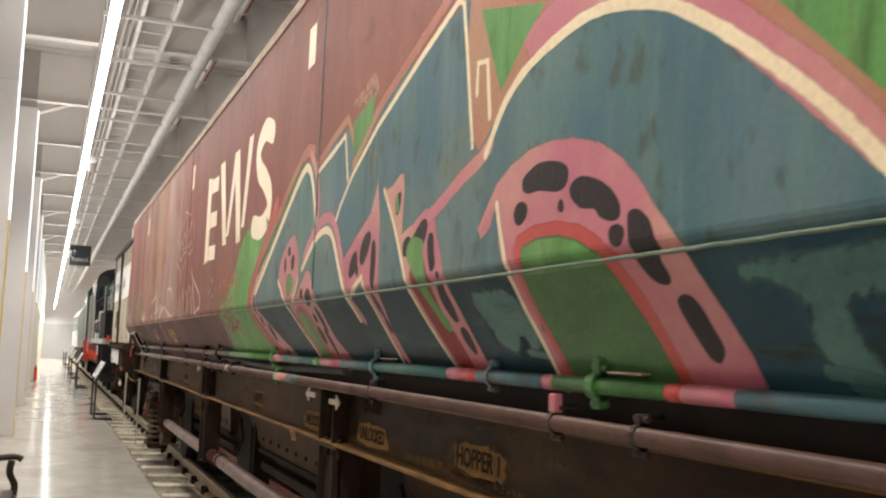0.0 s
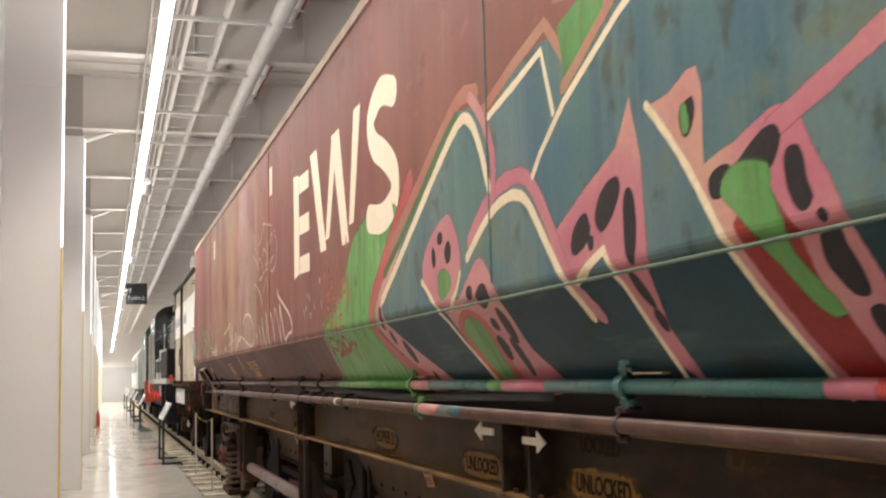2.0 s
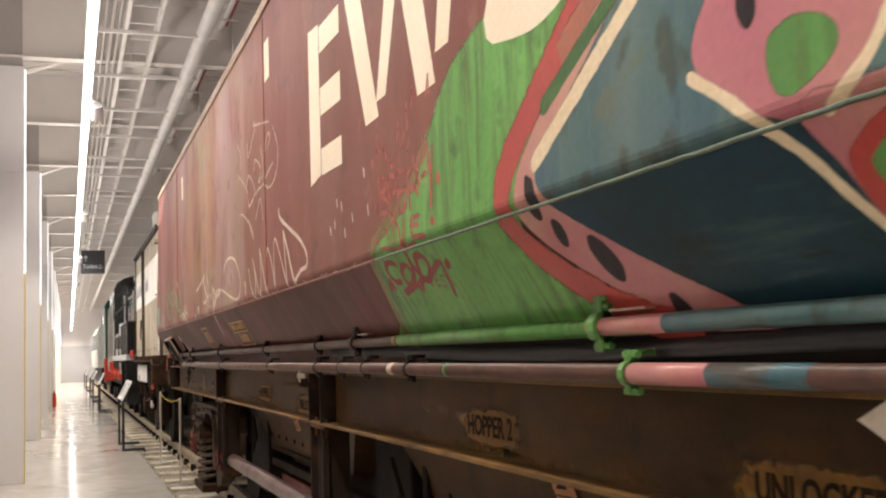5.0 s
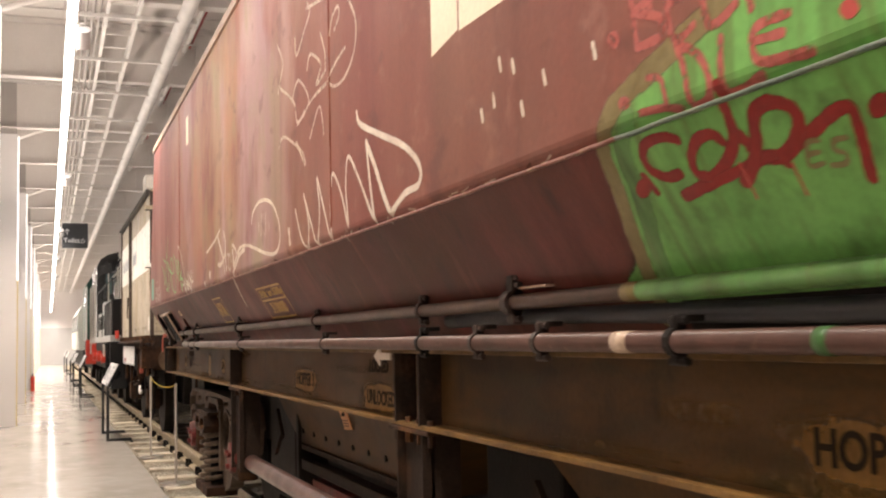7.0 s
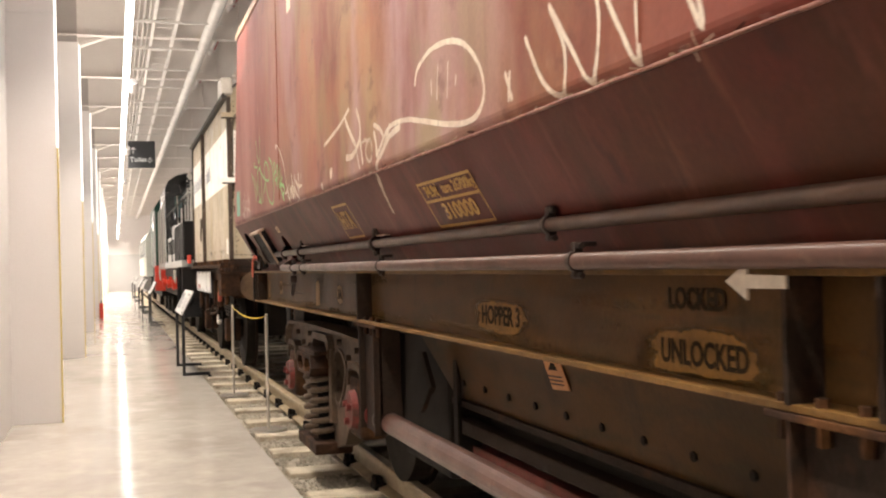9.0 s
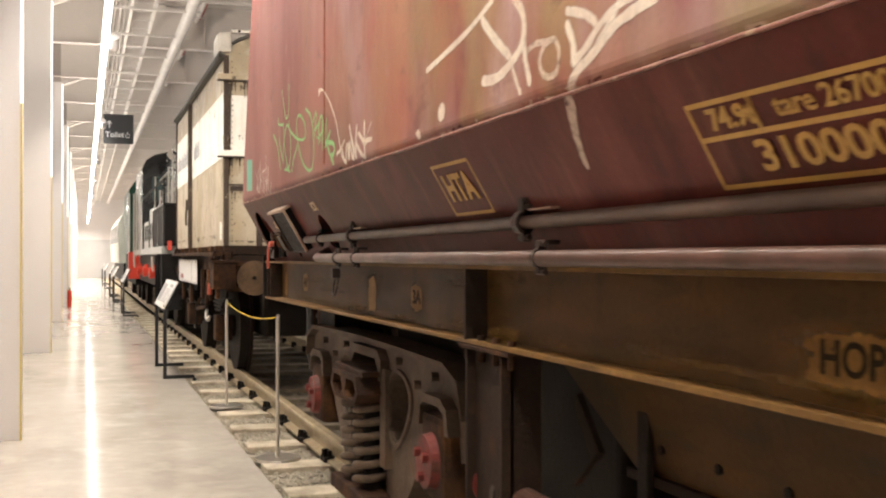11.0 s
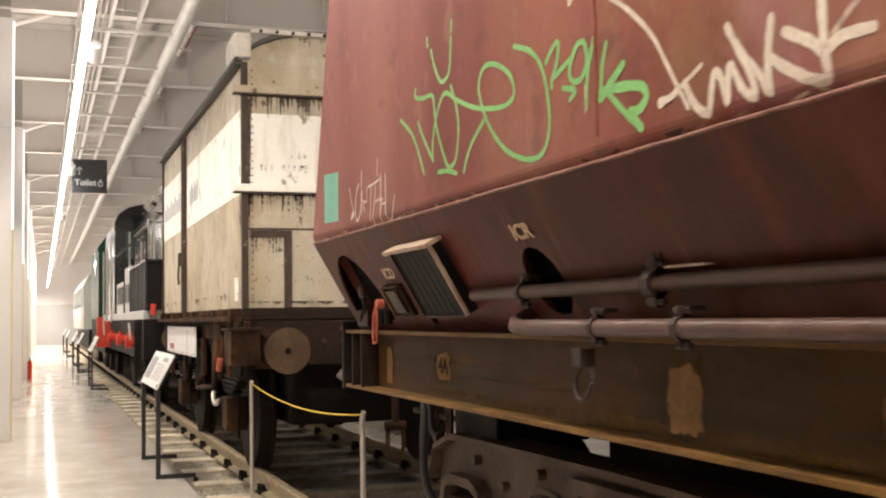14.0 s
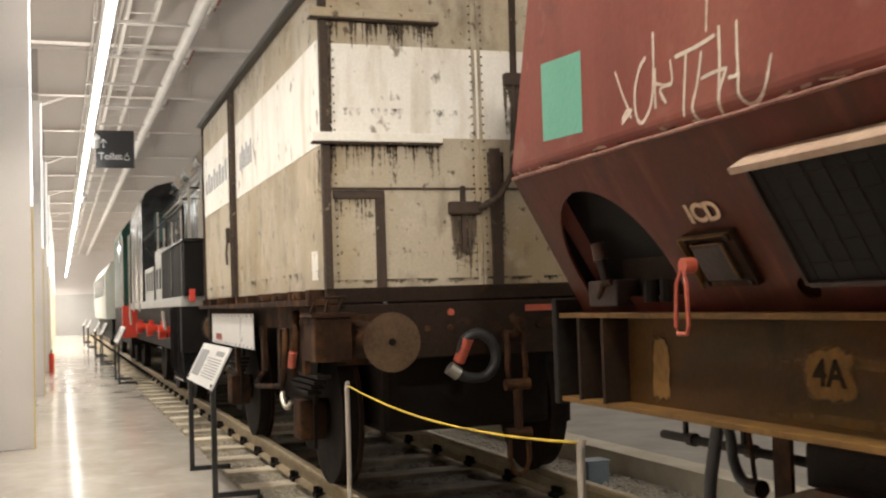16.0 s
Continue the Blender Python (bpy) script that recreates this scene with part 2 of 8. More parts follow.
# dark green paint; also the shaded copy of the green below the crease
M_GREEND = mk("dark_and_shaded_green_paint", (0.058, 0.150, 0.040, 1), (0.042, 0.100, 0.031, 1), 4.0, (1, 1, 3), rough=0.42, detail=0.25, spec=0.25, worn=0.6)
M_SPOT = mk("charcoal_spray_paint", (0.018, 0.014, 0.015, 1), (0.030, 0.024, 0.024, 1), 4.0, rough=0.45, detail=0.2, spec=0.15, worn=0.6)
M_TAGW = mk("white_marker_paint", (0.74, 0.68, 0.56, 1), (0.55, 0.44, 0.36, 1), 7.0, rough=0.5, detail=0.2, worn=1.05)
M_TAGT = mk("thin_white_marker_paint", (0.50, 0.36, 0.30, 1), (0.60, 0.50, 0.36, 1), 9.0, rough=0.5, detail=0.25, worn=1.25)
M_TAGG = mk("green_marker_paint", (0.22, 0.52, 0.16, 1), (0.16, 0.42, 0.12, 1), 9.0, rough=0.45, detail=0.2, worn=0.9)
M_BUFFER = mk("worn_buffer_iron", (0.135, 0.088, 0.052, 1), (0.090, 0.056, 0.032, 1), 6.0, rough=0.6, bump=0.2, detail=0.3, spec=0.2, soft=(((0.05, 0.03, 0.02, 1), 3.0, (1, 1, 1), 0.5, 0.7, 0.6, 0, 0),))
M_DARKIRON = mk("dark_rusted_iron", (0.030, 0.018, 0.012, 1), (0.018, 0.012, 0.009, 1), 6.0, rough=0.7, bump=0.3, detail=0.3, spec=0.12, soft=(((0.085, 0.040, 0.020, 1), 6.0, (1, 1, 1), 0.56, 0.72, 0.6, 0, 0),))
M_MINT = mk("mint_patch_paint", (0.135, 0.39, 0.285, 1), (0.12, 0.35, 0.25, 1), 3.0, rough=0.5, detail=0.06)
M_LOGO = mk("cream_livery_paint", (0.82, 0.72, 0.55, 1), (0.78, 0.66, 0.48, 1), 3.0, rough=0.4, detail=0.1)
M_YELLOW = mk("ochre_stencil_paint", (0.46, 0.27, 0.05, 1), (0.40, 0.22, 0.045, 1), 9.0, rough=0.5, detail=0.2)
M_ORANGE = mk("orange_tag_vinyl", (0.52, 0.22, 0.06, 1), (0.44, 0.18, 0.05, 1), 9.0, rough=0.5, detail=0.15)
M_STEN = mk("pale_stencil_paint", (0.60, 0.42, 0.28, 1), (0.55, 0.38, 0.22, 1), 9.0, rough=0.5, detail=0.1)
M_INK = mk("black_stencil_paint", (0.030, 0.019, 0.010, 1), (0.018, 0.012, 0.008, 1), 9.0, rough=0.7, detail=0.1, spec=0.05)
M_WELD = mk("worn_weld_edge", (0.30, 0.13, 0.09, 1), (0.18, 0.06, 0.045, 1), 14.0, rough=0.5, bump=0.6, grain=90, spot=(0.50, 0.36, 0.24, 1), spot_at=0.58, spot_scale=16, detail=0.3)
M_WELDG = mk("painted_weld_edge", (0.075, 0.115, 0.085, 1), (0.12, 0.15, 0.09, 1), 12.0, rough=0.45, bump=0.5, grain=90, spot=(0.16, 0.15, 0.09, 1), spot_at=0.6, spot_scale=12, detail=0.3)
M_RIM = mk("worn_top_rim", (0.48, 0.36, 0.26, 1), (0.36, 0.24, 0.17, 1), 6.0, rough=0.5, detail=0.2)
M_SOLE = mk("brown_underframe_paint", (0.021, 0.0110, 0.0056, 1), (0.013, 0.0072, 0.0040, 1), 2.2, rough=0.52, bump=0.1, detail=0.2, spec=0.10,
            soft=(((0.096, 0.048, 0.014, 1), 1.2, (1, 0.6, 1.5), 0.25, 0.60, 0.85, 4.6, 7.0, 40.0, 39.0), ((0.088, 0.040, 0.010, 1), 2.2, (1, 0.7, 2.5), 0.48, 0.68, 0.8, 0, 0), ((0.040, 0.028, 0.011, 1), 5.0, (1, 0.6, 3), 0.50, 0.68, 0.7, 0, 0), ((0.014, 0.009, 0.005, 1), 3.0, (1, 2.0, 1.0), 0.56, 0.72, 0.6, 0, 0)))
M_EDGE = mk("rubbed_ochre_flange", (0.20, 0.108, 0.030, 1), (0.085, 0.046, 0.015, 1), 5.0, rough=0.5, bump=0.2, detail=0.3, spec=0.15)
M_PATCH = mk("ochre_label_patch", (0.21, 0.108, 0.022, 1), (0.125, 0.064, 0.016, 1), 8.0, rough=0.55, detail=0.3, spec=0.15, worn=0.95)
M_BLOND = mk("bare_primer_patch", (0.25, 0.140, 0.044, 1), (0.16, 0.086, 0.024, 1), 6.0, rough=0.55, detail=0.3, spec=0.15, worn=0.9)
M_PIPE = mk("brown_pipe_paint", (0.108, 0.055, 0.042, 1), (0.072, 0.037, 0.028, 1), 6.0, rough=0.36, bump=0.06, detail=0.18, spec=0.3, soft=(((0.045, 0.025, 0.015, 1), 5.0, (1, 1, 1), 0.5, 0.68, 0.7, 0, 0), ((0.16, 0.10, 0.07, 1), 22.0, (1, 1, 1), 0.62, 0.72, 0.6, 0, 0)))
M_PIPEU = mk("dark_brown_pipe_paint", (0.078, 0.042, 0.027, 1), (0.050, 0.028, 0.018, 1), 6.0, rough=0.42, bump=0.08, detail=0.2, spec=0.2, soft=(((0.13, 0.075, 0.045, 1), 9.0, (1, 1, 1), 0.54, 0.70, 0.6, 0, 0), ((0.03, 0.018, 0.012, 1), 5.0, (1, 1, 1), 0.5, 0.68, 0.7, 0, 0)))
M_CLIP = mk("brown_clip_iron", (0.046, 0.029, 0.022, 1), (0.030, 0.019, 0.015, 1), 9.0, rough=0.5, bump=0.2, detail=0.25, spec=0.2)
M_RUST = mk("rusty_iron", (0.052, 0.024, 0.012, 1), (0.022, 0.012, 0.008, 1), 7.0, rough=0.75, bump=0.3, detail=0.35, spec=0.12, soft=(((0.17, 0.075, 0.026, 1), 4.0, (1, 1, 1), 0.50, 0.70, 0.65, 0, 0), ((0.014, 0.010, 0.008, 1), 3.0, (1, 1, 1), 0.50, 0.68, 0.7, 0, 0)))
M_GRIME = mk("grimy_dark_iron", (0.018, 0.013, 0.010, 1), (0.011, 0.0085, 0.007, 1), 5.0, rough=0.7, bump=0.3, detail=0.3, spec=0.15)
M_BOGIE = mk("grimy_bogie_casting", (0.100, 0.070, 0.048, 1), (0.062, 0.042, 0.029, 1), 5.0, rough=0.65, bump=0.35, grain=45, detail=0.3, soft=(((0.14, 0.10, 0.07, 1), 3.0, (1, 1, 1), 0.5, 0.72, 0.6, 0, 0), ((0.10, 0.045, 0.020, 1), 6.0, (1, 1, 1), 0.56, 0.70, 0.6, 0, 0)), spec=0.2)
M_AXLE = mk("dull_red_cap", (0.170, 0.032, 0.026, 1), (0.110, 0.024, 0.020, 1), 8.0, rough=0.55, detail=0.3, spec=0.2, soft=(((0.06, 0.035, 0.025, 1), 12.0, (1, 1, 1), 0.52, 0.64, 0.7, 0, 0),))
M_RAIL = mk("worn_rail_steel", (0.42, 0.34, 0.21, 1), (0.30, 0.235, 0.145, 1), 6.0, rough=0.40, metal=0.2, bump=0.1, detail=0.25)
# sleepers darken between the rails: dirt there, plus the wagons' shade painted in
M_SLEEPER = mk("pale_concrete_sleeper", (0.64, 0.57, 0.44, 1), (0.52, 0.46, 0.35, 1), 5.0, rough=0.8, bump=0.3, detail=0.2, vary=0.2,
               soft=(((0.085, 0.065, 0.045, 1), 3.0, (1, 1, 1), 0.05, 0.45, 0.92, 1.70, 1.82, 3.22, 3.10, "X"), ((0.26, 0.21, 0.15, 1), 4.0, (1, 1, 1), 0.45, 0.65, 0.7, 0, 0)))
# ballast likewise: dirty rail to rail, with under-wagon shade mixed into the colour
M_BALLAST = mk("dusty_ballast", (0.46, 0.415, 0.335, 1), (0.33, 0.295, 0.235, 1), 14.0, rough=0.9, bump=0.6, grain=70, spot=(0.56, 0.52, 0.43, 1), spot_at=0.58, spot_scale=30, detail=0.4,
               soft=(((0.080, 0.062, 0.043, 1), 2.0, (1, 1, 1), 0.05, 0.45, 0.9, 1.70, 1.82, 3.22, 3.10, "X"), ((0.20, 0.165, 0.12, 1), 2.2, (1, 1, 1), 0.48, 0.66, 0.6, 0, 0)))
M_STONE = mk("white_gravel", (0.52, 0.48, 0.42, 1), (0.36, 0.33, 0.28, 1), 30.0, rough=0.85, bump=0.3, detail=0.3)
M_VAN = mk("weathered_grey_van_paint", (0.50, 0.44, 0.345, 1), (0.41, 0.355, 0.27, 1), 1.2, (1, 1, 0.6), rough=0.6, bump=0.12, detail=0.16,
           soft=(((0.20, 0.165, 0.115, 1), 1.3, (1.2, 1.0, 0.7), 0.46, 0.72, 0.75, 0, 0), ((0.36, 0.27, 0.14, 1), 1.0, (1.5, 1.3, 0.8), 0.44, 0.66, 0.65, 0, 0), ((0.10, 0.075, 0.05, 1), 3.0, (1.6, 1.3, 0.7), 0.58, 0.76, 0.7, 0, 0), ((0.55, 0.50, 0.42, 1), 6.0, (1, 1, 1), 0.55, 0.7, 0.5, 0, 0), ((0.06, 0.04, 0.026, 1), 16.0, (1, 1, 0.8), 0.64, 0.70, 0.8, 0, 0)))
M_VANW = mk("weathered_white_van_paint", (0.86, 0.84, 0.79, 1), (0.78, 0.75, 0.69, 1), 1.6, rough=0.55, bump=0.1, detail=0.1,
            soft=(((0.48, 0.40, 0.29, 1), 2.0, (3, 3, 0.6), 0.52, 0.72, 0.6, 0, 0), ((0.16, 0.11, 0.07, 1), 9.0, (1, 1, 0.7), 0.62, 0.70, 0.8, 0, 0)))
M_VANDARK = mk("rust_stained_angle_iron", (0.030, 0.018, 0.012, 1), (0.062, 0.037, 0.022, 1), 8.0, rough=0.7, bump=0.3, spot=(0.32, 0.27, 0.20, 1), spot_at=0.63, spot_scale=14, detail=0.3)
M_STREAK = mk("rust_run", (0.060, 0.042, 0.027, 1), (0.14, 0.105, 0.070, 1), 7.0, (3, 3, 0.7), rough=0.7, detail=0.3, worn=0.95)
M_DIRT = mk("thin_dirt_run", (0.22, 0.17, 0.11, 1), (0.15, 0.11, 0.07, 1), 7.0, (1, 3, 0.7), rough=0.7, detail=0.3, worn=1.3)
M_ROOF = mk("dark_roof_felt", (0.045, 0.040, 0.036, 1), (0.065, 0.058, 0.05, 1), 4.0, rough=0.6, detail=0.2)
M_ROOFW = mk("white_roof_corner", (0.62, 0.58, 0.52, 1), (0.45, 0.41, 0.36, 1), 5.0, rough=0.5, detail=0.2)
M_BLACK = mk("gloss_black_paint", (0.010, 0.010, 0.011, 1), (0.016, 0.016, 0.017, 1), 3.0, rough=0.14, bump=0.02, detail=0.1, spec=0.5)
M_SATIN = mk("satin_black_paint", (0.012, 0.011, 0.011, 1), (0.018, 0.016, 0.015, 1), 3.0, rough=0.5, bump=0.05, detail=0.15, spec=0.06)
M_STAND = mk("black_powder_coat", (0.014, 0.014, 0.015, 1), (0.018, 0.018, 0.018, 1), 3.0, rough=0.4, detail=0.05)
M_LOCOGREY = mk("pale_grey_loco_paint", (0.52, 0.52, 0.50, 1), (0.45, 0.45, 0.43, 1), 3.0, rough=0.4, detail=0.12)
M_LOCOGREEN = mk("dark_green_loco_paint", (0.010, 0.045, 0.030, 1), (0.012, 0.055, 0.036, 1), 2.0, rough=0.3, detail=0.1, spec=0.2)
M_LOCORED = mk("bright_red_loco_paint", (0.60, 0.045, 0.022, 1), (0.52, 0.04, 0.02, 1), 3.0, rough=0.35, detail=0.1)
M_PALE = mk("pale_green_grey_paint", (0.50, 0.52, 0.47, 1), (0.43, 0.45, 0.41, 1), 2.0, rough=0.4, detail=0.12)
M_CHROME = mk("brushed_steel", (0.62, 0.58, 0.52, 1), (0.55, 0.52, 0.47, 1), 6.0, rough=0.32, metal=0.9, bump=0.02, detail=0.08)
M_ROPE = mk("yellow_cord", (0.70, 0.50, 0.035, 1), (0.60, 0.42, 0.03, 1), 30.0, rough=0.6, detail=0.2)
M_YEDGE = mk("yellow_edge_trim", (0.72, 0.58, 0.20, 1), (0.66, 0.52, 0.16, 1), 3.0, rough=0.3, detail=0.05)
M_BOARD = mk("printed_panel", (0.74, 0.74, 0.73, 1), (0.70, 0.70, 0.69, 1), 3.0, rough=0.3, bump=0.0, detail=0.03)
M_PRINT = mk("grey_print", (0.30, 0.31, 0.33, 1), (0.25, 0.26, 0.28, 1), 5.0, rough=0.4, bump=0.0, detail=0.2)
M_SIGN = mk("charcoal_sign_face", (0.035, 0.036, 0.040, 1), (0.040, 0.041, 0.045, 1), 2.0, rough=0.45, bump=0.0, detail=0.04)
M_SIGNW = mk("white_sign_vinyl", (0.80, 0.80, 0.80, 1), (0.78, 0.78, 0.78, 1), 2.0, rough=0.5, bump=0.0, detail=0.02)
M_BENCH = mk("dark_stained_bench_wood", (0.022, 0.013, 0.009, 1), (0.032, 0.019, 0.012, 1), 3.0, (1, 1, 8), rough=0.35, detail=0.25)
M_RUBBER = mk("black_rubber_hose", (0.018, 0.018, 0.019, 1), (0.03, 0.03, 0.032, 1), 8.0, rough=0.5, detail=0.2)
M_HANDLE = mk("red_oxide_handle", (0.46, 0.095, 0.055, 1), (0.36, 0.075, 0.045, 1), 12.0, rough=0.45, detail=0.25)
M_ARROW = mk("scuffed_white_plate", (0.62, 0.56, 0.46, 1), (0.50, 0.43, 0.34, 1), 8.0, rough=0.5, detail=0.2)
M_PAINTING = mk("dark_oil_painting", (0.060, 0.030, 0.014, 1), (0.14, 0.065, 0.020, 1), 1.8, rough=0.45, spot=(0.30, 0.12, 0.03, 1), spot_at=0.6, spot_scale=2.4, spot_stretch=(1, 0.5, 2), detail=0.3)
M_LED = glow("led_diffuser", (1.0, 0.97, 0.93, 1), 9.0)
# weak glow for the ceiling light's reflection in the fin trim, no lamp
M_EDGEGLINT = glow("glowing_edge_glint", (1.0, 0.97, 0.93, 1), 1.6)
M_GLASS = glassy("cab_window_glass", (0.05, 0.09, 0.09, 1))
M_BOX = mk("blue_grey_plastic", (0.26, 0.32, 0.38, 1), (0.22, 0.28, 0.34, 1), 4.0, rough=0.4, detail=0.08)


# ---- mesh helpers ----
def part(name, bm, material, parent=None, label="", smooth=False):
    """Links a bmesh as one mesh object under a thing or a part."""
    me = bpy.data.meshes.new(name)
    bmesh.ops.recalc_face_normals(bm, faces=bm.faces)
    bm.to_mesh(me)
    bm.free()
    me.materials.append(material)
    if smooth:
        for p in me.polygons:
            p.use_smooth = True
    ob = new(name, me)
    if parent is not None:
        ob.parent = parent
        ob.matrix_parent_inverse = Matrix.Identity(4)
        base = parent
        off = Matrix.Identity(4)
        while base is not None:
            off = base.matrix_basis @ off
            base = base.parent
        ob.matrix_basis = off.inverted()
    if label:
        tagged(ob, label)
    return ob


def thing(name, x, y, z, label, category, group="", kind=""):
    ob = new(name)
    ob.empty_display_size = 0.1
    ob.matrix_basis = pose(x, y, z)
    return tagged(ob, label, category, group, kind)


def box(x0, x1, y0, y1, z0, z1, bevel=0.0, bm=None):
    own = bm is None
    bm = bm or bmesh.new()
    v = [bm.verts.new((x, y, z)) for x in (x0, x1) for y in (y0, y1) for z in (z0, z1)]
    fs = [bm.faces.new([v[i] for i in q]) for q in ((0, 1, 3, 2), (4, 6, 7, 5), (0, 4, 5, 1), (2, 3, 7, 6), (0, 2, 6, 4), (1, 5, 7, 3))]
    if bevel and own:
        bmesh.ops.bevel(bm, geom=bm.edges[:], offset=bevel, segments=2, affect="EDGES", profile=0.6)
    return bm


def rod(p, q, r, r2=None, seg=14, bm=None):
    """A round bar from p to q."""
    bm = bm or bmesh.new()
    p, q = Vector(p), Vector(q)
    turn = (q - p).to_track_quat("Z", "Y").to_matrix().to_4x4()
    bmesh.ops.create_cone(bm, cap_ends=True, segments=seg, radius1=r, radius2=r if r2 is None else r2, depth=(q - p).length, matrix=Matrix.Translation((p + q) / 2) @ turn)
    return bm


def tube(pts, r, seg=10, bm=None):
    """A bent round bar through points."""
    bm = bm or bmesh.new()
    pts = [Vector(p) for p in pts]
    rings = []
    for i, p in enumerate(pts):
        d = (pts[min(i + 1, len(pts) - 1)] - pts[max(i - 1, 0)]).normalized()
        side = d.cross(Vector((0.13, 0.27, 0.95))).normalized()
        up = side.cross(d)
        rings.append([bm.verts.new(p + r * (math.cos(a) * side + math.sin(a) * up)) for a in [2 * math.pi * j / seg for j in range(seg)]])
    for a, b in zip(rings, rings[1:]):
        for j in range(seg):
            bm.faces.new((a[j], a[(j + 1) % seg], b[(j + 1) % seg], b[j]))
    bm.faces.new(rings[0])
    bm.faces.new(rings[-1][::-1])
    return bm


def smooth_line(pts, closed=False, steps=5):
    """Catmull-Rom through a few points."""
    n, out = len(pts), []
    for i in range(n if closed else n - 1):
        p = [pts[(i + j) % n] if closed else pts[min(max(i + j, 0), n - 1)] for j in (-1, 0, 1, 2)]
        for s in range(steps):
            t = s / steps
            out.append(tuple(0.5 * (2 * b + (c - a) * t + (2 * a - 5 * b + 4 * c - d) * t * t + (3 * b - a - 3 * c + d) * t ** 3) for a, b, c, d in zip(*p)))
    if not closed:
        out.append(tuple(pts[-1]))
    return out


def extrude_y(profile, y0, y1, bm=None):
    """A closed (x, z) outline carried along y."""
    bm = bm or bmesh.new()
    a = [bm.verts.new((x, y0, z)) for x, z in profile]
    b = [bm.verts.new((x, y1, z)) for x, z in profile]
    n = len(profile)
    for i in range(n):
        bm.faces.new((a[i], a[(i + 1) % n], b[(i + 1) % n], b[i]))
    bm.faces.new(a)
    bm.faces.new(b[::-1])
    return bm


def plate(outline, holes, x0, x1):
    """A flat (y, z) plate with holes, thick along x."""
    from mathutils.geometry import tessellate_polygon
    loops = [list(outline)] + [list(h) for h in holes]
    flat = [p for l in loops for p in l]
    tris = tessellate_polygon([[Vector((p[0], p[1], 0)) for p in l] for l in loops])
    bm = bmesh.new()
    a = [bm.verts.new((x0, y, z)) for y, z in flat]
    b = [bm.verts.new((x1, y, z)) for y, z in flat]
    for t in tris:
        if len(set(t)) == 3:
            bm.faces.new([a[i] for i in t])
            bm.faces.new([b[i] for i in t][::-1])
    k = 0
    for l in loops:
        for i in range(len(l)):
            j = (i + 1) % len(l)
            bm.faces.new((a[k + i], a[k + j], b[k + j], b[k + i]))
        k += len(l)
    return bm


def lettering(name, text, size, m, material, parent, label="", bold=0.0, width=None):
    """Flat letters at the pose m, from the built-in font; centred."""
    cu = bpy.data.curves.new(name, "FONT")
    cu.body, cu.size, cu.align_x, cu.align_y, cu.offset, cu.extrude, cu.resolution_u = text, size, "CENTER", "CENTER", bold, 0.0006, 3
    tmp = bpy.data.objects.new(name, cu)
    scene.collection.objects.link(tmp)
    me = bpy.data.meshes.new_from_object(tmp)
    bpy.data.objects.remove(tmp)
    bm = bmesh.new()
    bm.from_mesh(me)
    if width:
        have = max(v.co.x for v in bm.verts) - min(v.co.x for v in bm.verts)
        bmesh.ops.scale(bm, vec=(width / have, 1, 1), verts=bm.verts)
    bmesh.ops.transform(bm, matrix=m, verts=bm.verts)
    return part(name, bm, material, parent, label)


def facing_west(x, y, z):
    """A pose for flat marks on an upright face that looks towards -x."""
    return Matrix(((0, 0, -1, x), (-1, 0, 0, y), (0, 1, 0, z), (0, 0, 0, 1)))


# ---- hall ----
def structure(name, bm, material, label, category):
    return tagged(part(name, bm, material), label, category, kind="structure")


Y0, Y1 = -12.0, 88.0
WALL_X, FIN_X, EDGE_X = -0.82, -0.385, 1.16
structure("floor", box(WALL_X, EDGE_X, Y0, Y1, -0.3, 0.0), M_FLOOR, "polished pale concrete walkway floor beside the track", "floor")
structure("floor_far_platform", box(4.40, 9.0, Y0, Y1, -0.3, 0.118), M_SLAB, "pale concrete platform beyond the track", "platform")
structure("kerb_far_platform", box(4.15, 4.40, Y0, Y1, -0.3, 0.125, 0.008), M_KERB, "pale concrete coping along the far platform", "kerb")
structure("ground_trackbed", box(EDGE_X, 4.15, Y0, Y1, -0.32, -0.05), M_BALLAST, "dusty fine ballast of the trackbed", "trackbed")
structure("wall_west", box(WALL_X - 0.2, WALL_X, Y0, Y1, -0.3, 6.1), M_WALL, "white painted gallery wall behind the fins", "wall")
structure("wall_east", box(9.0, 9.2, Y0, Y1, -0.3, 6.1), M_WALL, "white painted hall wall beyond the train", "wall")
structure("wall_north", box(WALL_X - 0.2, 9.2, Y1, Y1 + 0.2, -0.3, 6.1), M_WALL, "white end wall of the hall", "wall")
structure("wall_north_dado", box(WALL_X, 9.0, Y1 - 0.03, Y1, 0.0, 2.6), M_GREYWALL, "grey painted lower part of the end wall", "wall panel")
structure("wall_south", box(WALL_X - 0.2, 9.2, Y0 - 0.2, Y0, -0.3, 6.1), M_WALL, "white wall behind the walkway", "wall")
bm = box(WALL_X - 0.2, 9.2, Y0 - 0.2, Y1 + 0.2, 6.1, 6.25)
for i in range(int((Y1 - Y0) / 0.5)):
    yy = Y0 + 0.5 * i + 0.1
    extrude_y([(WALL_X, 6.1), (9.0, 6.1), (9.0, 6.075), (WALL_X, 6.075)], yy, yy + 0.22, bm)
structure("ceiling", bm, M_DECK, "beige grey ribbed steel roof deck", "ceiling")

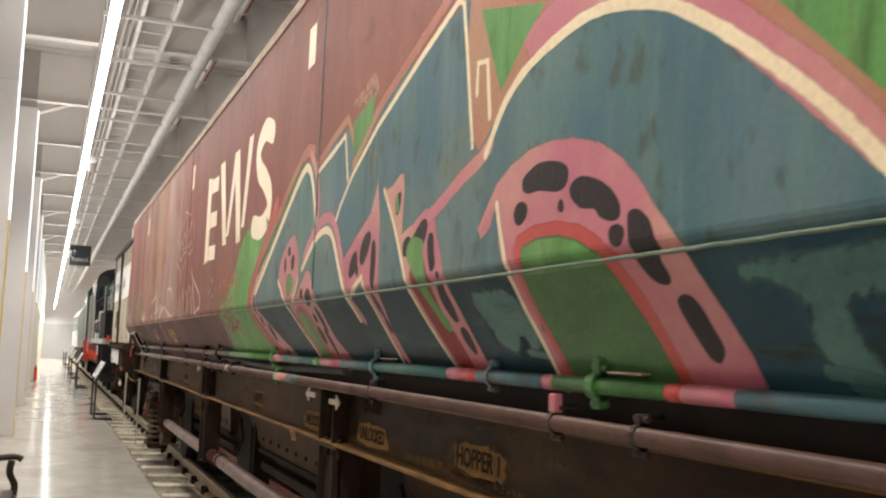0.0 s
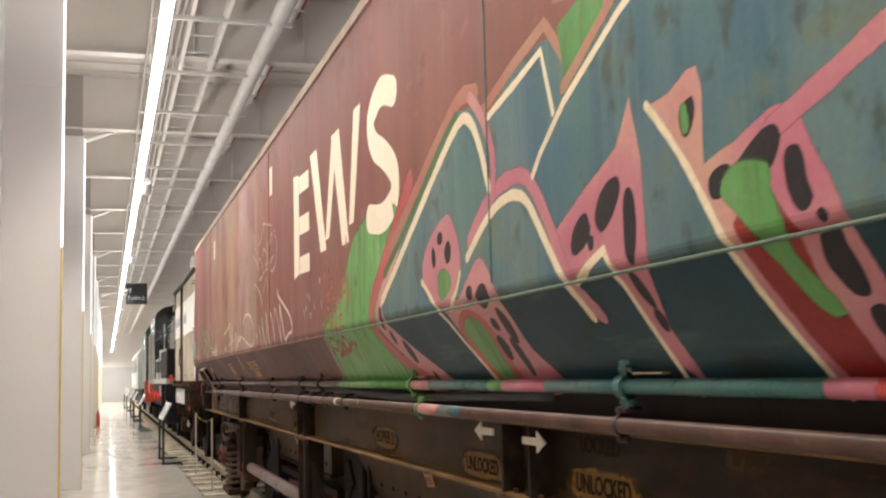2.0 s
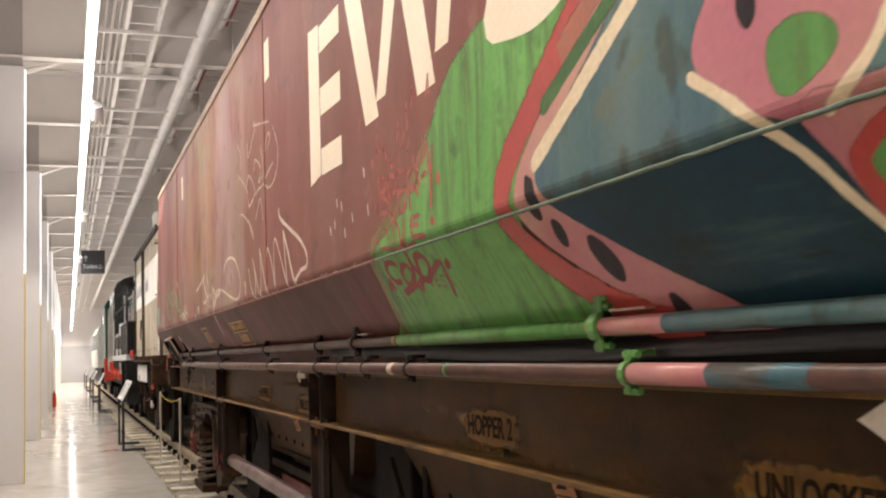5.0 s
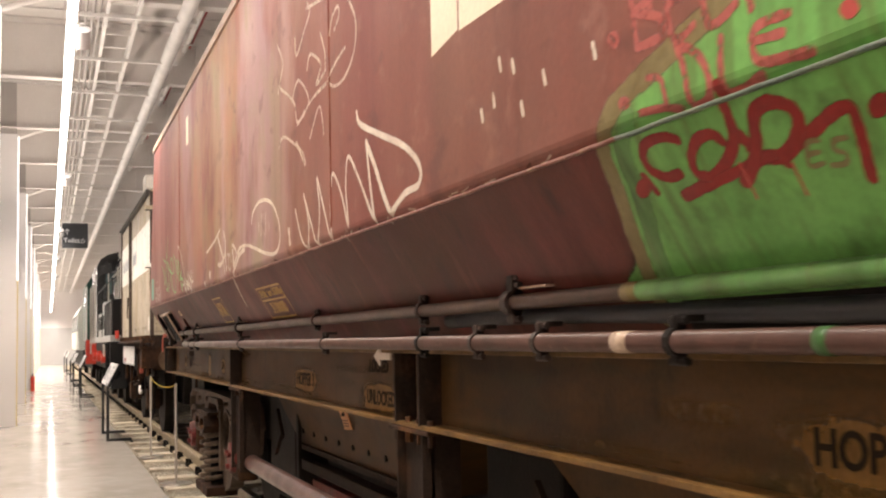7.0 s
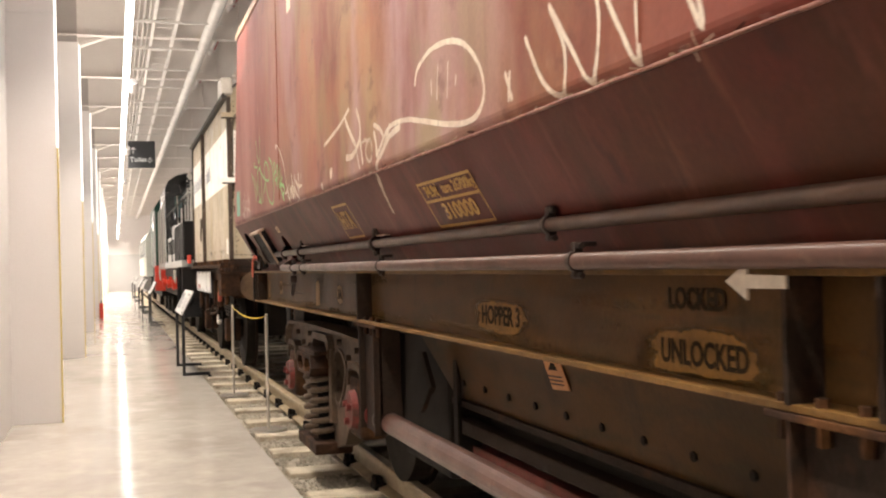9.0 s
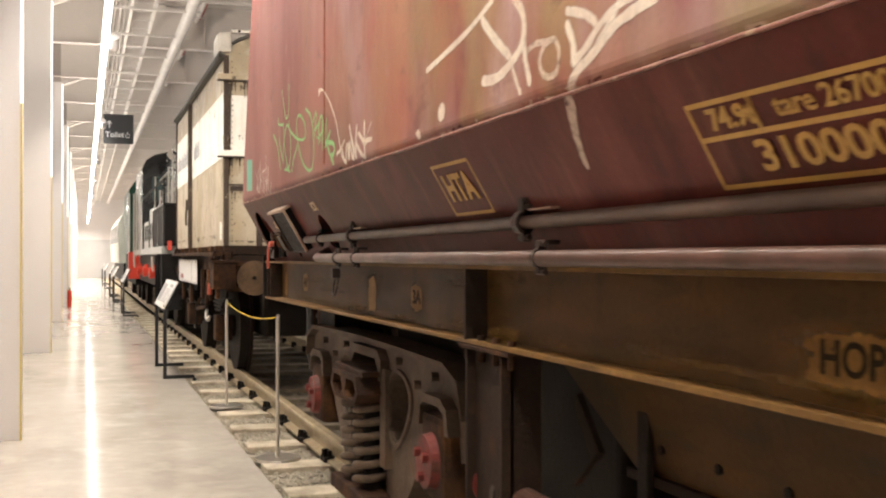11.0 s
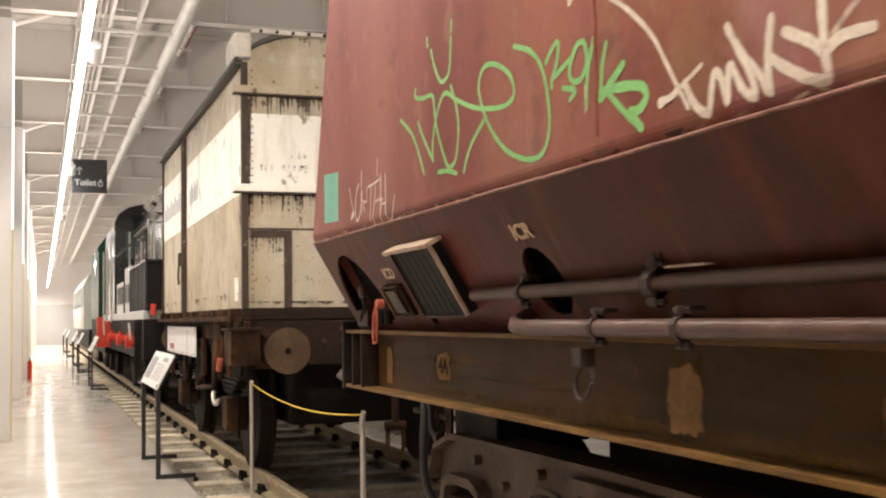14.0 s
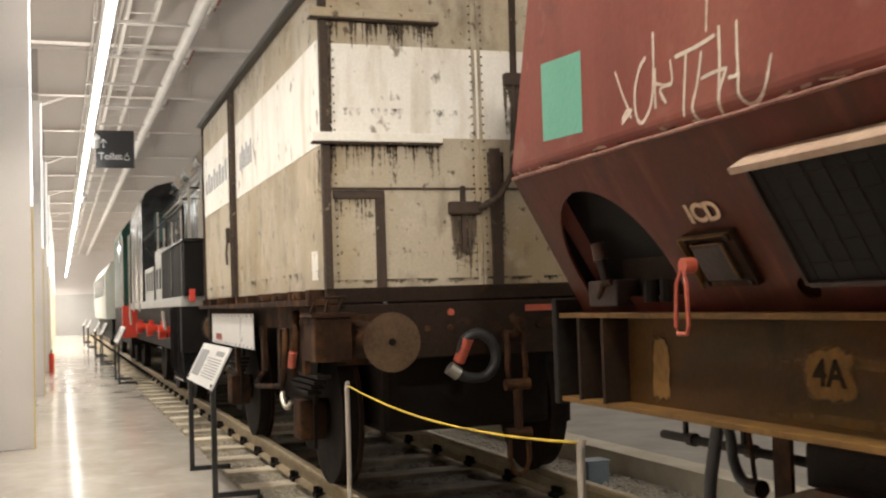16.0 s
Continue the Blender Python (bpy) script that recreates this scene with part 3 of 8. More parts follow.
# white fins with a yellow edge and a glowing glint above it, grey column heads and braces
fin = thing("trim_fin", 0, 0, 0, "tall white gallery fin with a yellow edge strip", "wall fin", "fins along the walkway", "structure")
part("panel", box(WALL_X, FIN_X, 0.0, 0.34, 0.0, 5.15, 0.004), M_WALL, fin)
part("joint_ledge", box(WALL_X, FIN_X + 0.004, -0.012, 0.352, 3.80, 3.825), M_WALL, fin)
part("edge_strip", box(FIN_X - 0.004, FIN_X + 0.01, -0.012, 0.012, 0.0, 2.55), M_YEDGE, fin, "yellow edge strip")
part("edge_glint", box(FIN_X - 0.004, FIN_X + 0.01, -0.012, 0.012, 2.55, 5.1), M_EDGEGLINT, fin, "white edge strip with a glowing painted glint")
part("column_head", box(-0.74, -0.42, 0.03, 0.31, 5.15, 6.08, 0.004), M_COLUMN, fin, "grey boxed steel column head")
part("brace", rod((-0.43, 0.17, 5.10), (0.42, 0.17, 5.42), 0.035, seg=10), M_STEEL, fin, "white diagonal steel brace")
for i in range(-2, 10):
    y = 18.3 + 8.0 * i
    if i == 0:
        fin.matrix_basis = pose(0, y, 0)
    else:
        copy_thing(fin, pose(0, y, 0))

# roof beams
beam = thing("roof_beam", 0, 0, 0, "deep white painted steel roof beam", "beam", "roof beams", "structure")
part("web", box(WALL_X, 9.0, -0.006, 0.006, 5.28, 6.07), M_STEEL, beam)
part("bottom_flange", box(WALL_X, 9.0, -0.09, 0.09, 5.26, 5.28), M_STEEL, beam)
for x in (0.9, 2.2, 3.5, 4.8):
    part("stiffener", box(x, x + 0.012, -0.08, 0.08, 5.28, 6.07), M_STEEL, beam)
for i in range(-3, 18):
    y = 18.35 + 4.0 * i
    if i == 0:
        beam.matrix_basis = pose(0, y, 0)
    else:
        copy_thing(beam, pose(0, y, 0))

# services under the roof
tray = thing("cable_tray", 0.9, 0, 5.2, "long white cable tray with rungs under the roof", "cable tray", kind="structure")
for x in (0.74, 1.08):
    part("side_rail", box(x - 0.02, x + 0.02, Y0, Y1, 5.12, 5.22), M_GALV, tray)
for i in range(50):
    part("tray_bearer", box(0.34, 1.74, Y0 + 2.0 * i + 0.35, Y0 + 2.0 * i + 0.39, 5.08, 5.12), M_GALV, tray)
bm = bmesh.new()
for i in range(160):
    box(0.76, 1.06, Y0 + 0.625 * i, Y0 + 0.625 * i + 0.02, 5.13, 5.15, bm=bm)
part("rungs", bm, M_GALV, tray)
for x, r in ((0.36, 0.016), (0.44, 0.02), (0.52, 0.016), (0.60, 0.022), (0.67, 0.014)):
    part("cable", rod((x, Y0, 5.17 + r), (x, Y1, 5.17 + r), r, seg=8), M_COLUMN, tray)
duct = thing("service_pipe", 1.62, 0, 5.1, "thick white insulated service pipe under the roof", "pipe", kind="structure")
part("pipe", rod((1.60, Y0, 5.14), (1.60, Y1, 5.14), 0.085, seg=20), M_GALV, duct, smooth=True)
red = thing("sprinkler_pipe", 2.05, 0, 5.8, "thin red sprinkler pipe under the roof deck", "pipe", kind="structure")
part("pipe", rod((2.12, Y0, 5.86), (2.12, Y1, 5.86), 0.028, seg=10), M_REDPIPE, red)
part("companion_pipe", rod((2.05, Y0, 5.80), (2.05, Y1, 5.80), 0.035, seg=10), M_GALV, red, "white pipe beside the red one")
for i in range(24):
    part("hanger", box(1.95, 2.2, 4.0 * i - 10.2, 4.0 * i - 10.16, 5.75, 5.77), M_GALV, red)

# linear light with spot heads
far_led = thing("linear_ceiling_light_far", 6.3, 0, LED_Z, "continuous white linear ceiling light over the far platform", "ceiling light", kind="structure")
part("housing", box(6.265, 6.335, Y0 + 0.5, Y1 - 0.5, LED_Z + 0.0, LED_Z + 0.06), M_STEEL, far_led)
part("diffuser", box(6.27, 6.33, Y0 + 0.5, Y1 - 0.5, LED_Z - 0.06, LED_Z - 0.001), M_LED, far_led)
led = thing("linear_ceiling_light", LED_X, 0, LED_Z, "continuous white linear ceiling light hung over the walkway", "ceiling light", kind="structure")
part("housing", box(LED_X - 0.035, LED_X + 0.035, Y0 + 0.5, Y1 - 0.5, LED_Z + 0.0, LED_Z + 0.06), M_STEEL, led)
part("diffuser", box(LED_X - 0.03, LED_X + 0.03, Y0 + 0.5, Y1 - 0.5, LED_Z - 0.06, LED_Z - 0.001), M_LED, led, "glowing white diffuser")
for i in range(24):
    part("suspension_wire", rod((LED_X, 4.0 * i - 9.5, LED_Z + 0.06), (LED_X, 4.0 * i - 9.5, 6.07), 0.004, seg=6), M_GALV, led)
spot_head = thing("track_spotlight", 0, 0, 0, "small white cylinder spotlight on the light rail", "spotlight", "spotlights on the rail")
part("gear_box", box(0.05, 0.10, 0.15, 0.65, 0.0, 0.05, 0.006), M_STEEL, spot_head)
part("stem", rod((0.09, 0.0, 0.04), (0.09, 0.0, -0.05), 0.012), M_STEEL, spot_head)
part("head", rod((0.09, -0.05, -0.02), (0.09, 0.07, -0.12), 0.05, seg=18), M_WALL, spot_head)
part("arm", box(0.03, 0.10, -0.015, 0.015, 0.01, 0.035), M_STEEL, spot_head)
for i in range(-1, 9):
    y = 14.1 + 7.55 * i
    if i == 0:
        spot_head.matrix_basis = pose(LED_X, y, LED_Z)
    else:
        copy_thing(spot_head, pose(LED_X, y, LED_Z))

beam_data = bpy.data.lights.new("spotlight_beam", "SPOT")
beam_data.energy, beam_data.color, beam_data.spot_size, beam_data.spot_blend, beam_data.shadow_soft_size = 900, WARM, radians(34), 0.7, 0.05
new("spotlight_beam", beam_data).matrix_world = look((LED_X + 0.09, 14.24, LED_Z - 0.18), (2.15, 20.4, 2.75))

# hanging sign
sign = thing("hanging_sign", 0.65, 30.0, 3.7, "charcoal hanging sign with a white arrow and toilet lettering", "sign")
part("panel", box(0.39, 0.91, 30.0, 30.03, 3.43, 3.96, 0.003), M_SIGN, sign)
for x in (0.45, 0.85):
    part("hanger_rod", rod((x, 30.015, 3.96), (x, 30.015, 6.07), 0.005, seg=6), M_GALV, sign)
SOUTH = Matrix(((1, 0, 0, 0), (0, 0, -1, 29.997), (0, 1, 0, 0), (0, 0, 0, 1)))
lettering("lettering", "Toilet", 0.135, Matrix.Translation((0.585, 0, 3.59)) @ SOUTH, M_SIGNW, sign, "white word on the sign", 0.003)
bm = box(0.485, 0.50, 29.994, 29.998, 3.71, 3.83)
for s in (-1, 1):
    a = [bm.verts.new(p) for p in ((0.4925, 29.995, 3.845), (0.4925 + s * 0.045, 29.995, 3.795), (0.4925 + s * 0.045, 29.995, 3.772), (0.4925, 29.995, 3.822))]
    bm.faces.new(a)
part("arrow", bm, M_SIGNW, sign, "white upward arrow")
bm = tube([(0.81 + 0.035 * math.cos(a), 29.994, 3.575 + 0.035 * math.sin(a)) for a in [math.pi * (0.75 + 1.25 * i / 12) for i in range(13)]], 0.007, 6)
rod((0.80, 29.994, 3.60), (0.815, 29.994, 3.645), 0.008, seg=6, bm=bm)
rod((0.81, 29.994, 3.60), (0.845, 29.994, 3.595), 0.007, seg=6, bm=bm)
part("wheelchair_symbol", bm, M_SIGNW, sign, "white access symbol")

# framed painting on the gallery wall
pic = thing("framed_painting", WALL_X + 0.03, 13.4, 1.6, "large dark brown and orange painting in a black frame", "painting")
part("canvas", box(WALL_X, WALL_X + 0.03, 12.45, 15.76, 0.88, 2.45), M_PAINTING, pic)
for q in ((12.4, 15.81, 0.84, 0.89), (12.4, 15.81, 2.44, 2.49), (12.4, 12.45, 0.89, 2.44), (15.76, 15.81, 0.89, 2.44)):
    part("frame_bar", box(WALL_X, WALL_X + 0.05, *q, 0.004), M_STAND, pic)
for k in range(5):
    line = [(WALL_X + 0.033, 12.6 + 3.0 * i / 8, 1.0 + 0.22 * k + 0.16 * math.sin(i * 0.6 + k)) for i in range(9)]
    part("brush_stroke", tube(line, 0.012, 6), M_PATCH, pic)

# fire extinguisher
ext = thing("fire_extinguisher", -0.2, 42.4, 0.0, "red fire extinguisher standing against a white fin", "extinguisher")
part("cylinder", rod((-0.32, 42.2, 0.0), (-0.32, 42.2, 0.45), 0.06, seg=18), M_LOCORED, ext, smooth=False)
part("neck", rod((-0.32, 42.2, 0.45), (-0.32, 42.2, 0.54), 0.02), M_STAND, ext)

# ---- track ----
MID, GAUGE = 2.45, 0.7525
track = thing("railway_track", MID, 0, 0, "railway track of worn steel rails on pale sleepers", "track", kind="structure")
RAIL_OUT = [(-0.07, 0.0), (0.07, 0.0), (0.07, 0.012), (0.012, 0.03), (0.01, 0.105), (0.034, 0.118), (0.034, 0.145), (0.026, 0.155), (-0.026, 0.155), (-0.034, 0.145), (-0.034, 0.118), (-0.01, 0.105), (-0.012, 0.03), (-0.07, 0.012)]
for s in (-1, 1):
    part("rail", extrude_y([(MID + s * GAUGE + x, z + 0.005) for x, z in RAIL_OUT], Y0, Y1), M_RAIL, track)
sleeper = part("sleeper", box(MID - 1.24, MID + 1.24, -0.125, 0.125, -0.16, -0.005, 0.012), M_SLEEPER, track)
bm = box(-0.09, 0.09, -0.07, 0.07, 0.0, 0.035, 0.006)
for s in (-1, 1):
    box(s * 0.045 - 0.012, s * 0.045 + 0.012, -0.05, 0.05, 0.03, 0.075, bm=bm)
    rod((s * 0.075, 0, 0.03), (s * 0.075, 0, 0.085), 0.02, seg=8, bm=bm)
chair = part("rail_chair", bm, M_GRIME, track)
for i in range(112):
    y = -9.9 + 0.86 * i
    for proto, xs in ((sleeper, (0,)), (chair, (MID - GAUGE, MID + GAUGE))):
        for x in xs:
            if i == 0 and x == xs[0]:
                ob = proto
            else:
                ob = proto.copy()
                scene.collection.objects.link(ob)
            ob.matrix_basis = track.matrix_basis.inverted() @ pose(x, y, 0)


def gravel(name, x0, x1, y0, y1, count, size, material, label, z=-0.052, seed=3):
    """Loose stones as one joined mesh."""
    rng = np.random.default_rng(seed)
    ico = np.array([(0, 0, 1), (0.9, 0, 0.2), (0.3, 0.85, 0.1), (-0.75, 0.5, 0.15), (-0.7, -0.55, 0.1), (0.3, -0.9, 0.2), (0, 0, -0.5)])
    tri = [(0, 1, 2), (0, 2, 3), (0, 3, 4), (0, 4, 5), (0, 5, 1), (6, 2, 1), (6, 3, 2), (6, 4, 3), (6, 5, 4), (6, 1, 5)]
    a = rng.uniform(0, 2 * np.pi, count)
    r = size * rng.uniform(0.5, 1.3, count)
    jit = rng.uniform(0.7, 1.3, (count, 7, 3))
    v = ico[None] * jit * r[:, None, None]
    v[:, :, 2] *= 0.7
    c, s = np.cos(a)[:, None], np.sin(a)[:, None]
    out = np.stack((v[:, :, 0] * c - v[:, :, 1] * s + rng.uniform(x0, x1, count)[:, None], v[:, :, 0] * s + v[:, :, 1] * c + rng.uniform(y0, y1, count)[:, None], v[:, :, 2] + z + rng.uniform(0, size * 0.5, count)[:, None]), -1)
    faces = [tuple(k * 7 + i for i in t) for k in range(count) for t in tri]
    me = bpy.data.meshes.new(name)
    me.from_pydata(out.reshape(-1, 3).tolist(), [], faces)
    me.materials.append(material)
    return tagged(new(name, me), label, "gravel", kind="stuff")


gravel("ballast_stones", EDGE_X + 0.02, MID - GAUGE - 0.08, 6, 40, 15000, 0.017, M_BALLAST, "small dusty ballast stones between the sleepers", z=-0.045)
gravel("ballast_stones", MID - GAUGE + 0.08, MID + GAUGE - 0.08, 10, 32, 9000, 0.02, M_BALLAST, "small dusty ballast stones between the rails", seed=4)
gravel("white_gravel", MID + GAUGE + 0.1, 4.13, 14, 34, 9000, 0.024, M_STONE, "coarse white gravel beside the far platform", seed=5)
jb = thing("junction_box", 3.78, 21.7, -0.05, "small blue grey junction box on the gravel", "box")
part("case", box(3.68, 3.86, 21.62, 21.78, -0.05, 0.12, 0.008), M_BOX, jb)
part("cover", box(3.672, 3.868, 21.612, 21.788, 0.12, 0.14, 0.004), M_BOX, jb)

# ---- hopper wagon ----
CX, CZ, TOP, TILT_S = 1.07, 1.738, 3.22, radians(30.3)
YA, YB = -0.85, 16.78
wagon = thing("hopper_wagon", MID, 8.0, 0.0, "long maroon bogie coal hopper wagon covered in graffiti, on the rails", "railway wagon")


# the upright sheet curls in above the weld: height over the crease, depth
GROOVE = ((0.0, 0.004), (0.006, 0.011), (0.014, 0.0055), (0.023, 0.0018), (0.033, 0.0))


def on_side(y, s, lift=0.0):
    """A place on the wagon's side: s above the crease on the upright sheet, below it on the sloping one."""
    if s >= 0:
        for (s0, x0), (s1, x1) in zip(GROOVE, GROOVE[1:]):
            if s <= s1:
                return Vector((CX + x0 + (x1 - x0) * (s - s0) / (s1 - s0) - lift, y, CZ + s))
        return Vector((CX - lift, y, CZ + s))
    return Vector((CX + 0.004 - s * math.sin(TILT_S) - lift * math.cos(TILT_S), y, CZ + s * math.cos(TILT_S) - lift * math.sin(TILT_S)))


def wrap(bm, lift):
    """Folds a flat (y, s) mesh onto the wagon's side."""
    for cut in [s / 1.012 for s, x in reversed(GROOVE)] + [-0.0005]:
        bmesh.ops.bisect_plane(bm, geom=bm.verts[:] + bm.edges[:] + bm.faces[:], plane_co=(0, cut, 0), plane_no=(0, 1, 0), dist=1e-5)
    for v in bm.verts:
        y = v.co.x
        if 6.6 < y < 13.0:
            y += 0.05 * math.sin(math.pi * (y - 6.6) / 6.4) ** 2
        v.co = on_side(y, v.co.y * 1.012, lift + v.co.z)
    return bm


LAYER, STEP = 0.00014, 0.000002
coats = []


def lift_of(layer):
    """Every coat of paint lies a little above the one before."""
    coats.append(layer)
    return LAYER * layer + STEP * len(coats)


def patch(name, pts, material, layer=1, smooth=True, steps=4, parent=None, label="", rough=0.0, edge=0.0):
    """An area of sprayed paint on the side."""
    from mathutils.geometry import tessellate_polygon
    line = smooth_line(pts, True, steps) if smooth else pts
    if rough:
        rng = random.Random(len(pts) * 7 + int(layer))
        line = [(y + rng.uniform(-rough, rough), s + rng.uniform(-rough, rough)) for y, s in line]
    bm = bmesh.new()
    thin = bm.verts.layers.float.new("thin")
    vs = [bm.verts.new((y, s, 0)) for y, s in line]
    for t in tessellate_polygon([[Vector((y, s, 0)) for y, s in line]]):
        if len(set(t)) == 3:
            bm.faces.new([vs[i] for i in t])
    if edge:
        # an overspray margin outside the outline
        n = len(line)
        area = sum(line[i][0] * line[(i + 1) % n][1] - line[(i + 1) % n][0] * line[i][1] for i in range(n))
        sg = edge if area > 0 else -edge
        rim = []
        for i in range(n):
            a, b = line[i - 1], line[(i + 1) % n]
            d = math.hypot(b[0] - a[0], b[1] - a[1]) or 1
            v = bm.verts.new((line[i][0] + sg * (b[1] - a[1]) / d, line[i][1] - sg * (b[0] - a[0]) / d, 0))
            v[thin] = 0.8
            rim.append(v)
        for i in range(n):
            bm.faces.new((vs[i], vs[(i + 1) % n], rim[(i + 1) % n], rim[i]))
    wrap(bm, lift_of(layer))
    return part(name, bm, material, parent or wagon, label)


def spray(name, pts, width, material, layer=2, steps=6, parent=None, label="", smooth=True, taper=0.0, jitter=0.09):
    """A sprayed line on the side; width may fade towards its end."""
    line = smooth_line(pts, False, steps) if smooth else pts
    bm = bmesh.new()
    thin = bm.verts.layers.float.new("thin")
    n = len(line)
    rr = random.Random(int(abs(line[0][0]) * 977 + abs(line[0][1]) * 331))
    rows = []
    for i, (y, s) in enumerate(line):
        y0, s0 = line[max(i - 1, 0)]
        y1, s1 = line[min(i + 1, n - 1)]
        d = math.hypot(y1 - y0, s1 - s0) or 1
        w = width * 0.56 * (1 - taper * i / n) * rr.uniform(1 - jitter, 1 + jitter)
        ny, ns = -(s1 - s0) / d * w, (y1 - y0) / d * w
        row = []
        for u in (1.0, 0.62, -0.62, -1.0):
            v = bm.verts.new((y + ny * u, s + ns * u, 0.0001 * i / n))
            v[thin] = 0.75 if abs(u) == 1 else 0.0
            row.append(v)
        rows.append(row)
    for a, b in zip(rows, rows[1:]):
        for q in range(3):
            bm.faces.new((a[q], a[q + 1], b[q + 1], b[q]))
    for row, j, at in ((rows[0], 1, 0), (rows[-1], n - 2, n - 1)):
        d = Vector((line[at][0] - line[j][0], line[at][1] - line[j][1], 0))
        if d.length > 0:
            d = d.normalized() * (row[0].co - row[3].co).length / 2
            mid = (row[0].co + row[3].co) / 2
            side = row[0].co - mid
            inner = [bm.verts.new(mid + side * 0.62 * math.cos(t) + d * 0.62 * math.sin(t)) for t in (0.78, 1.57, 2.36)]
            outer = [bm.verts.new(mid + side * math.cos(t) + d * math.sin(t)) for t in (0.78, 1.57, 2.36)]
            for v in outer:
                v[thin] = 0.75
            inn, out = [row[1]] + inner + [row[2]], [row[0]] + outer + [row[3]]
            bm.faces.new(inn)
            for q in range(4):
                bm.faces.new((out[q], out[q + 1], inn[q + 1], inn[q]))
    wrap(bm, lift_of(layer))
    return part(name, bm, material, parent or wagon, label)


def oval(name, y, s, ry, rs, turn, material, layer, parent=None):
    c, q = math.cos(radians(-turn)), math.sin(radians(-turn))
    rng = random.Random(int(y * 1000 + s * 500))
    pts = []
    for i in range(10):
        a = 2 * math.pi * i / 10
        k = rng.uniform(0.88, 1.1)
        u, w = ry * k * math.cos(a), rs * k * math.sin(a)
        pts.append((y + u * c - w * q, s + u * q + w * c))
    return patch(name, pts, material, layer, parent=parent, steps=3, edge=0.006)


def ellipse(y, s, ry, rs, n=22, lean=0.0):
    return [(y + ry * math.cos(2 * math.pi * i / n) + lean * rs * math.sin(2 * math.pi * i / n), s + rs * math.sin(2 * math.pi * i / n)) for i in range(n)]


# side sheets: upright above the crease, sloping below it with the two openings
bm = bmesh.new()
rows = [(CX, TOP)] + [(CX + x, CZ + s) for s, x in reversed(GROOVE)] + [(CX + 0.018, CZ + 0.002), (CX + 0.018, TOP)]
n_y = 12
lean = lambda z: -0.34 * max(0, z - CZ)
cols = []
for j in range(n_y + 1):
    f = j / n_y
    cols.append([bm.verts.new((x, YA + (YB + lean(z) - YA) * f, z)) for x, z in rows])
for a, b in zip(cols, cols[1:]):
    for i in range(len(rows)):
        j = (i + 1) % len(rows)
        bm.faces.new((a[i], a[j], b[j], b[i]))
part("side_sheet", bm, M_BODY, wagon)
HOLES = [[(16.465 + 0.25 * math.cos(a), -0.33 + 0.25 * math.sin(a)) for a in [math.radians(-15 + 210 * i / 24) for i in range(25)]], ellipse(14.715, -0.275, 0.105, 0.105), ellipse(15.77, -0.385, 0.032, 0.026)]
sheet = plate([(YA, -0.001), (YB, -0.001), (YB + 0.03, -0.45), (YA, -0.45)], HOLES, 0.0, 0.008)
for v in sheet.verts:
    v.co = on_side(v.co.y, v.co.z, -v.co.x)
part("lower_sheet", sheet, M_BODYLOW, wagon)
part("far_side_sheet", extrude_y([(2 * MID - CX, TOP), (2 * MID - CX, CZ), (2 * MID - CX - 0.23, CZ - 0.39), (2 * MID - CX - 0.24, CZ - 0.385), (2 * MID - CX - 0.012, CZ), (2 * MID - CX - 0.012, TOP)], YA, YB - 0.5), M_BODY, wagon)
for yy, d in ((YB, 1), (YA, -1)):
    bm = bmesh.new()
    loop = [(CX + 0.012, TOP), (CX + 0.03, CZ), (CX + 0.262, CZ - 0.385), (2 * MID - CX - 0.24, CZ - 0.385), (2 * MID - CX - 0.012, CZ), (2 * MID - CX - 0.012, TOP)]
    a = [bm.verts.new((x, yy + (lean(z) if d > 0 else 0) - d * 0.002, z)) for x, z in loop]
    b = [bm.verts.new((x, yy + (lean(z) if d > 0 else 0) - d * 0.012, z)) for x, z in loop]
    for i in range(6):
        bm.faces.new((a[i], a[(i + 1) % 6], b[(i + 1) % 6], b[i]))
    bm.faces.new(a)
    bm.faces.new(b[::-1])
    part("end_sheet", bm, M_BODY, wagon)
bm = bmesh.new()
inn = [(CX + 0.05, YA + 0.1, TOP), (2 * MID - CX - 0.05, YA + 0.1, TOP), (2 * MID - CX - 0.05, YB - 0.62, TOP), (CX + 0.05, YB - 0.62, TOP)]
low = [(CX + 0.5, YA + 1.2, 1.9), (2 * MID - CX - 0.5, YA + 1.2, 1.9), (2 * MID - CX - 0.5, YB - 1.5, 1.9), (CX + 0.5, YB - 1.5, 1.9)]
a, b = [bm.verts.new(p) for p in inn], [bm.verts.new(p) for p in low]
for i in range(4):
    bm.faces.new((a[i], a[(i + 1) % 4], b[(i + 1) % 4], b[i]))
bm.faces.new(b)
part("hopper_lining", bm, M_GRIME, wagon, "grimy empty hopper lining")
for x0, x1 in ((CX - 0.012, CX + 0.06), (2 * MID - CX - 0.06, 2 * MID - CX + 0.012)):
    part("top_rim", box(x0, x1, YA, YB - 0.48, TOP - 0.035, TOP + 0.02, 0.006), M_RIM, wagon, "worn pale top rim")
for y in (YA, YB - 0.57):
    part("end_rim", box(CX + 0.06, 2 * MID - CX - 0.06, y, y + 0.07, TOP - 0.035, TOP + 0.02, 0.006), M_RIM, wagon)
rng = random.Random(5)
for y0, y1, m in ((YA, 7.35, M_WELDG), (7.35, YB, M_WELD)):
    bm = tube([(CX + 0.003 + rng.uniform(-0.001, 0.001), y0 + (y1 - y0) * i / 160, CZ - 0.001 + rng.uniform(-0.0012, 0.0012)) for i in range(161)], 0.0045, 7)
    part("crease_weld", bm, m, wagon, "chipped weld bead along the crease", smooth=True)
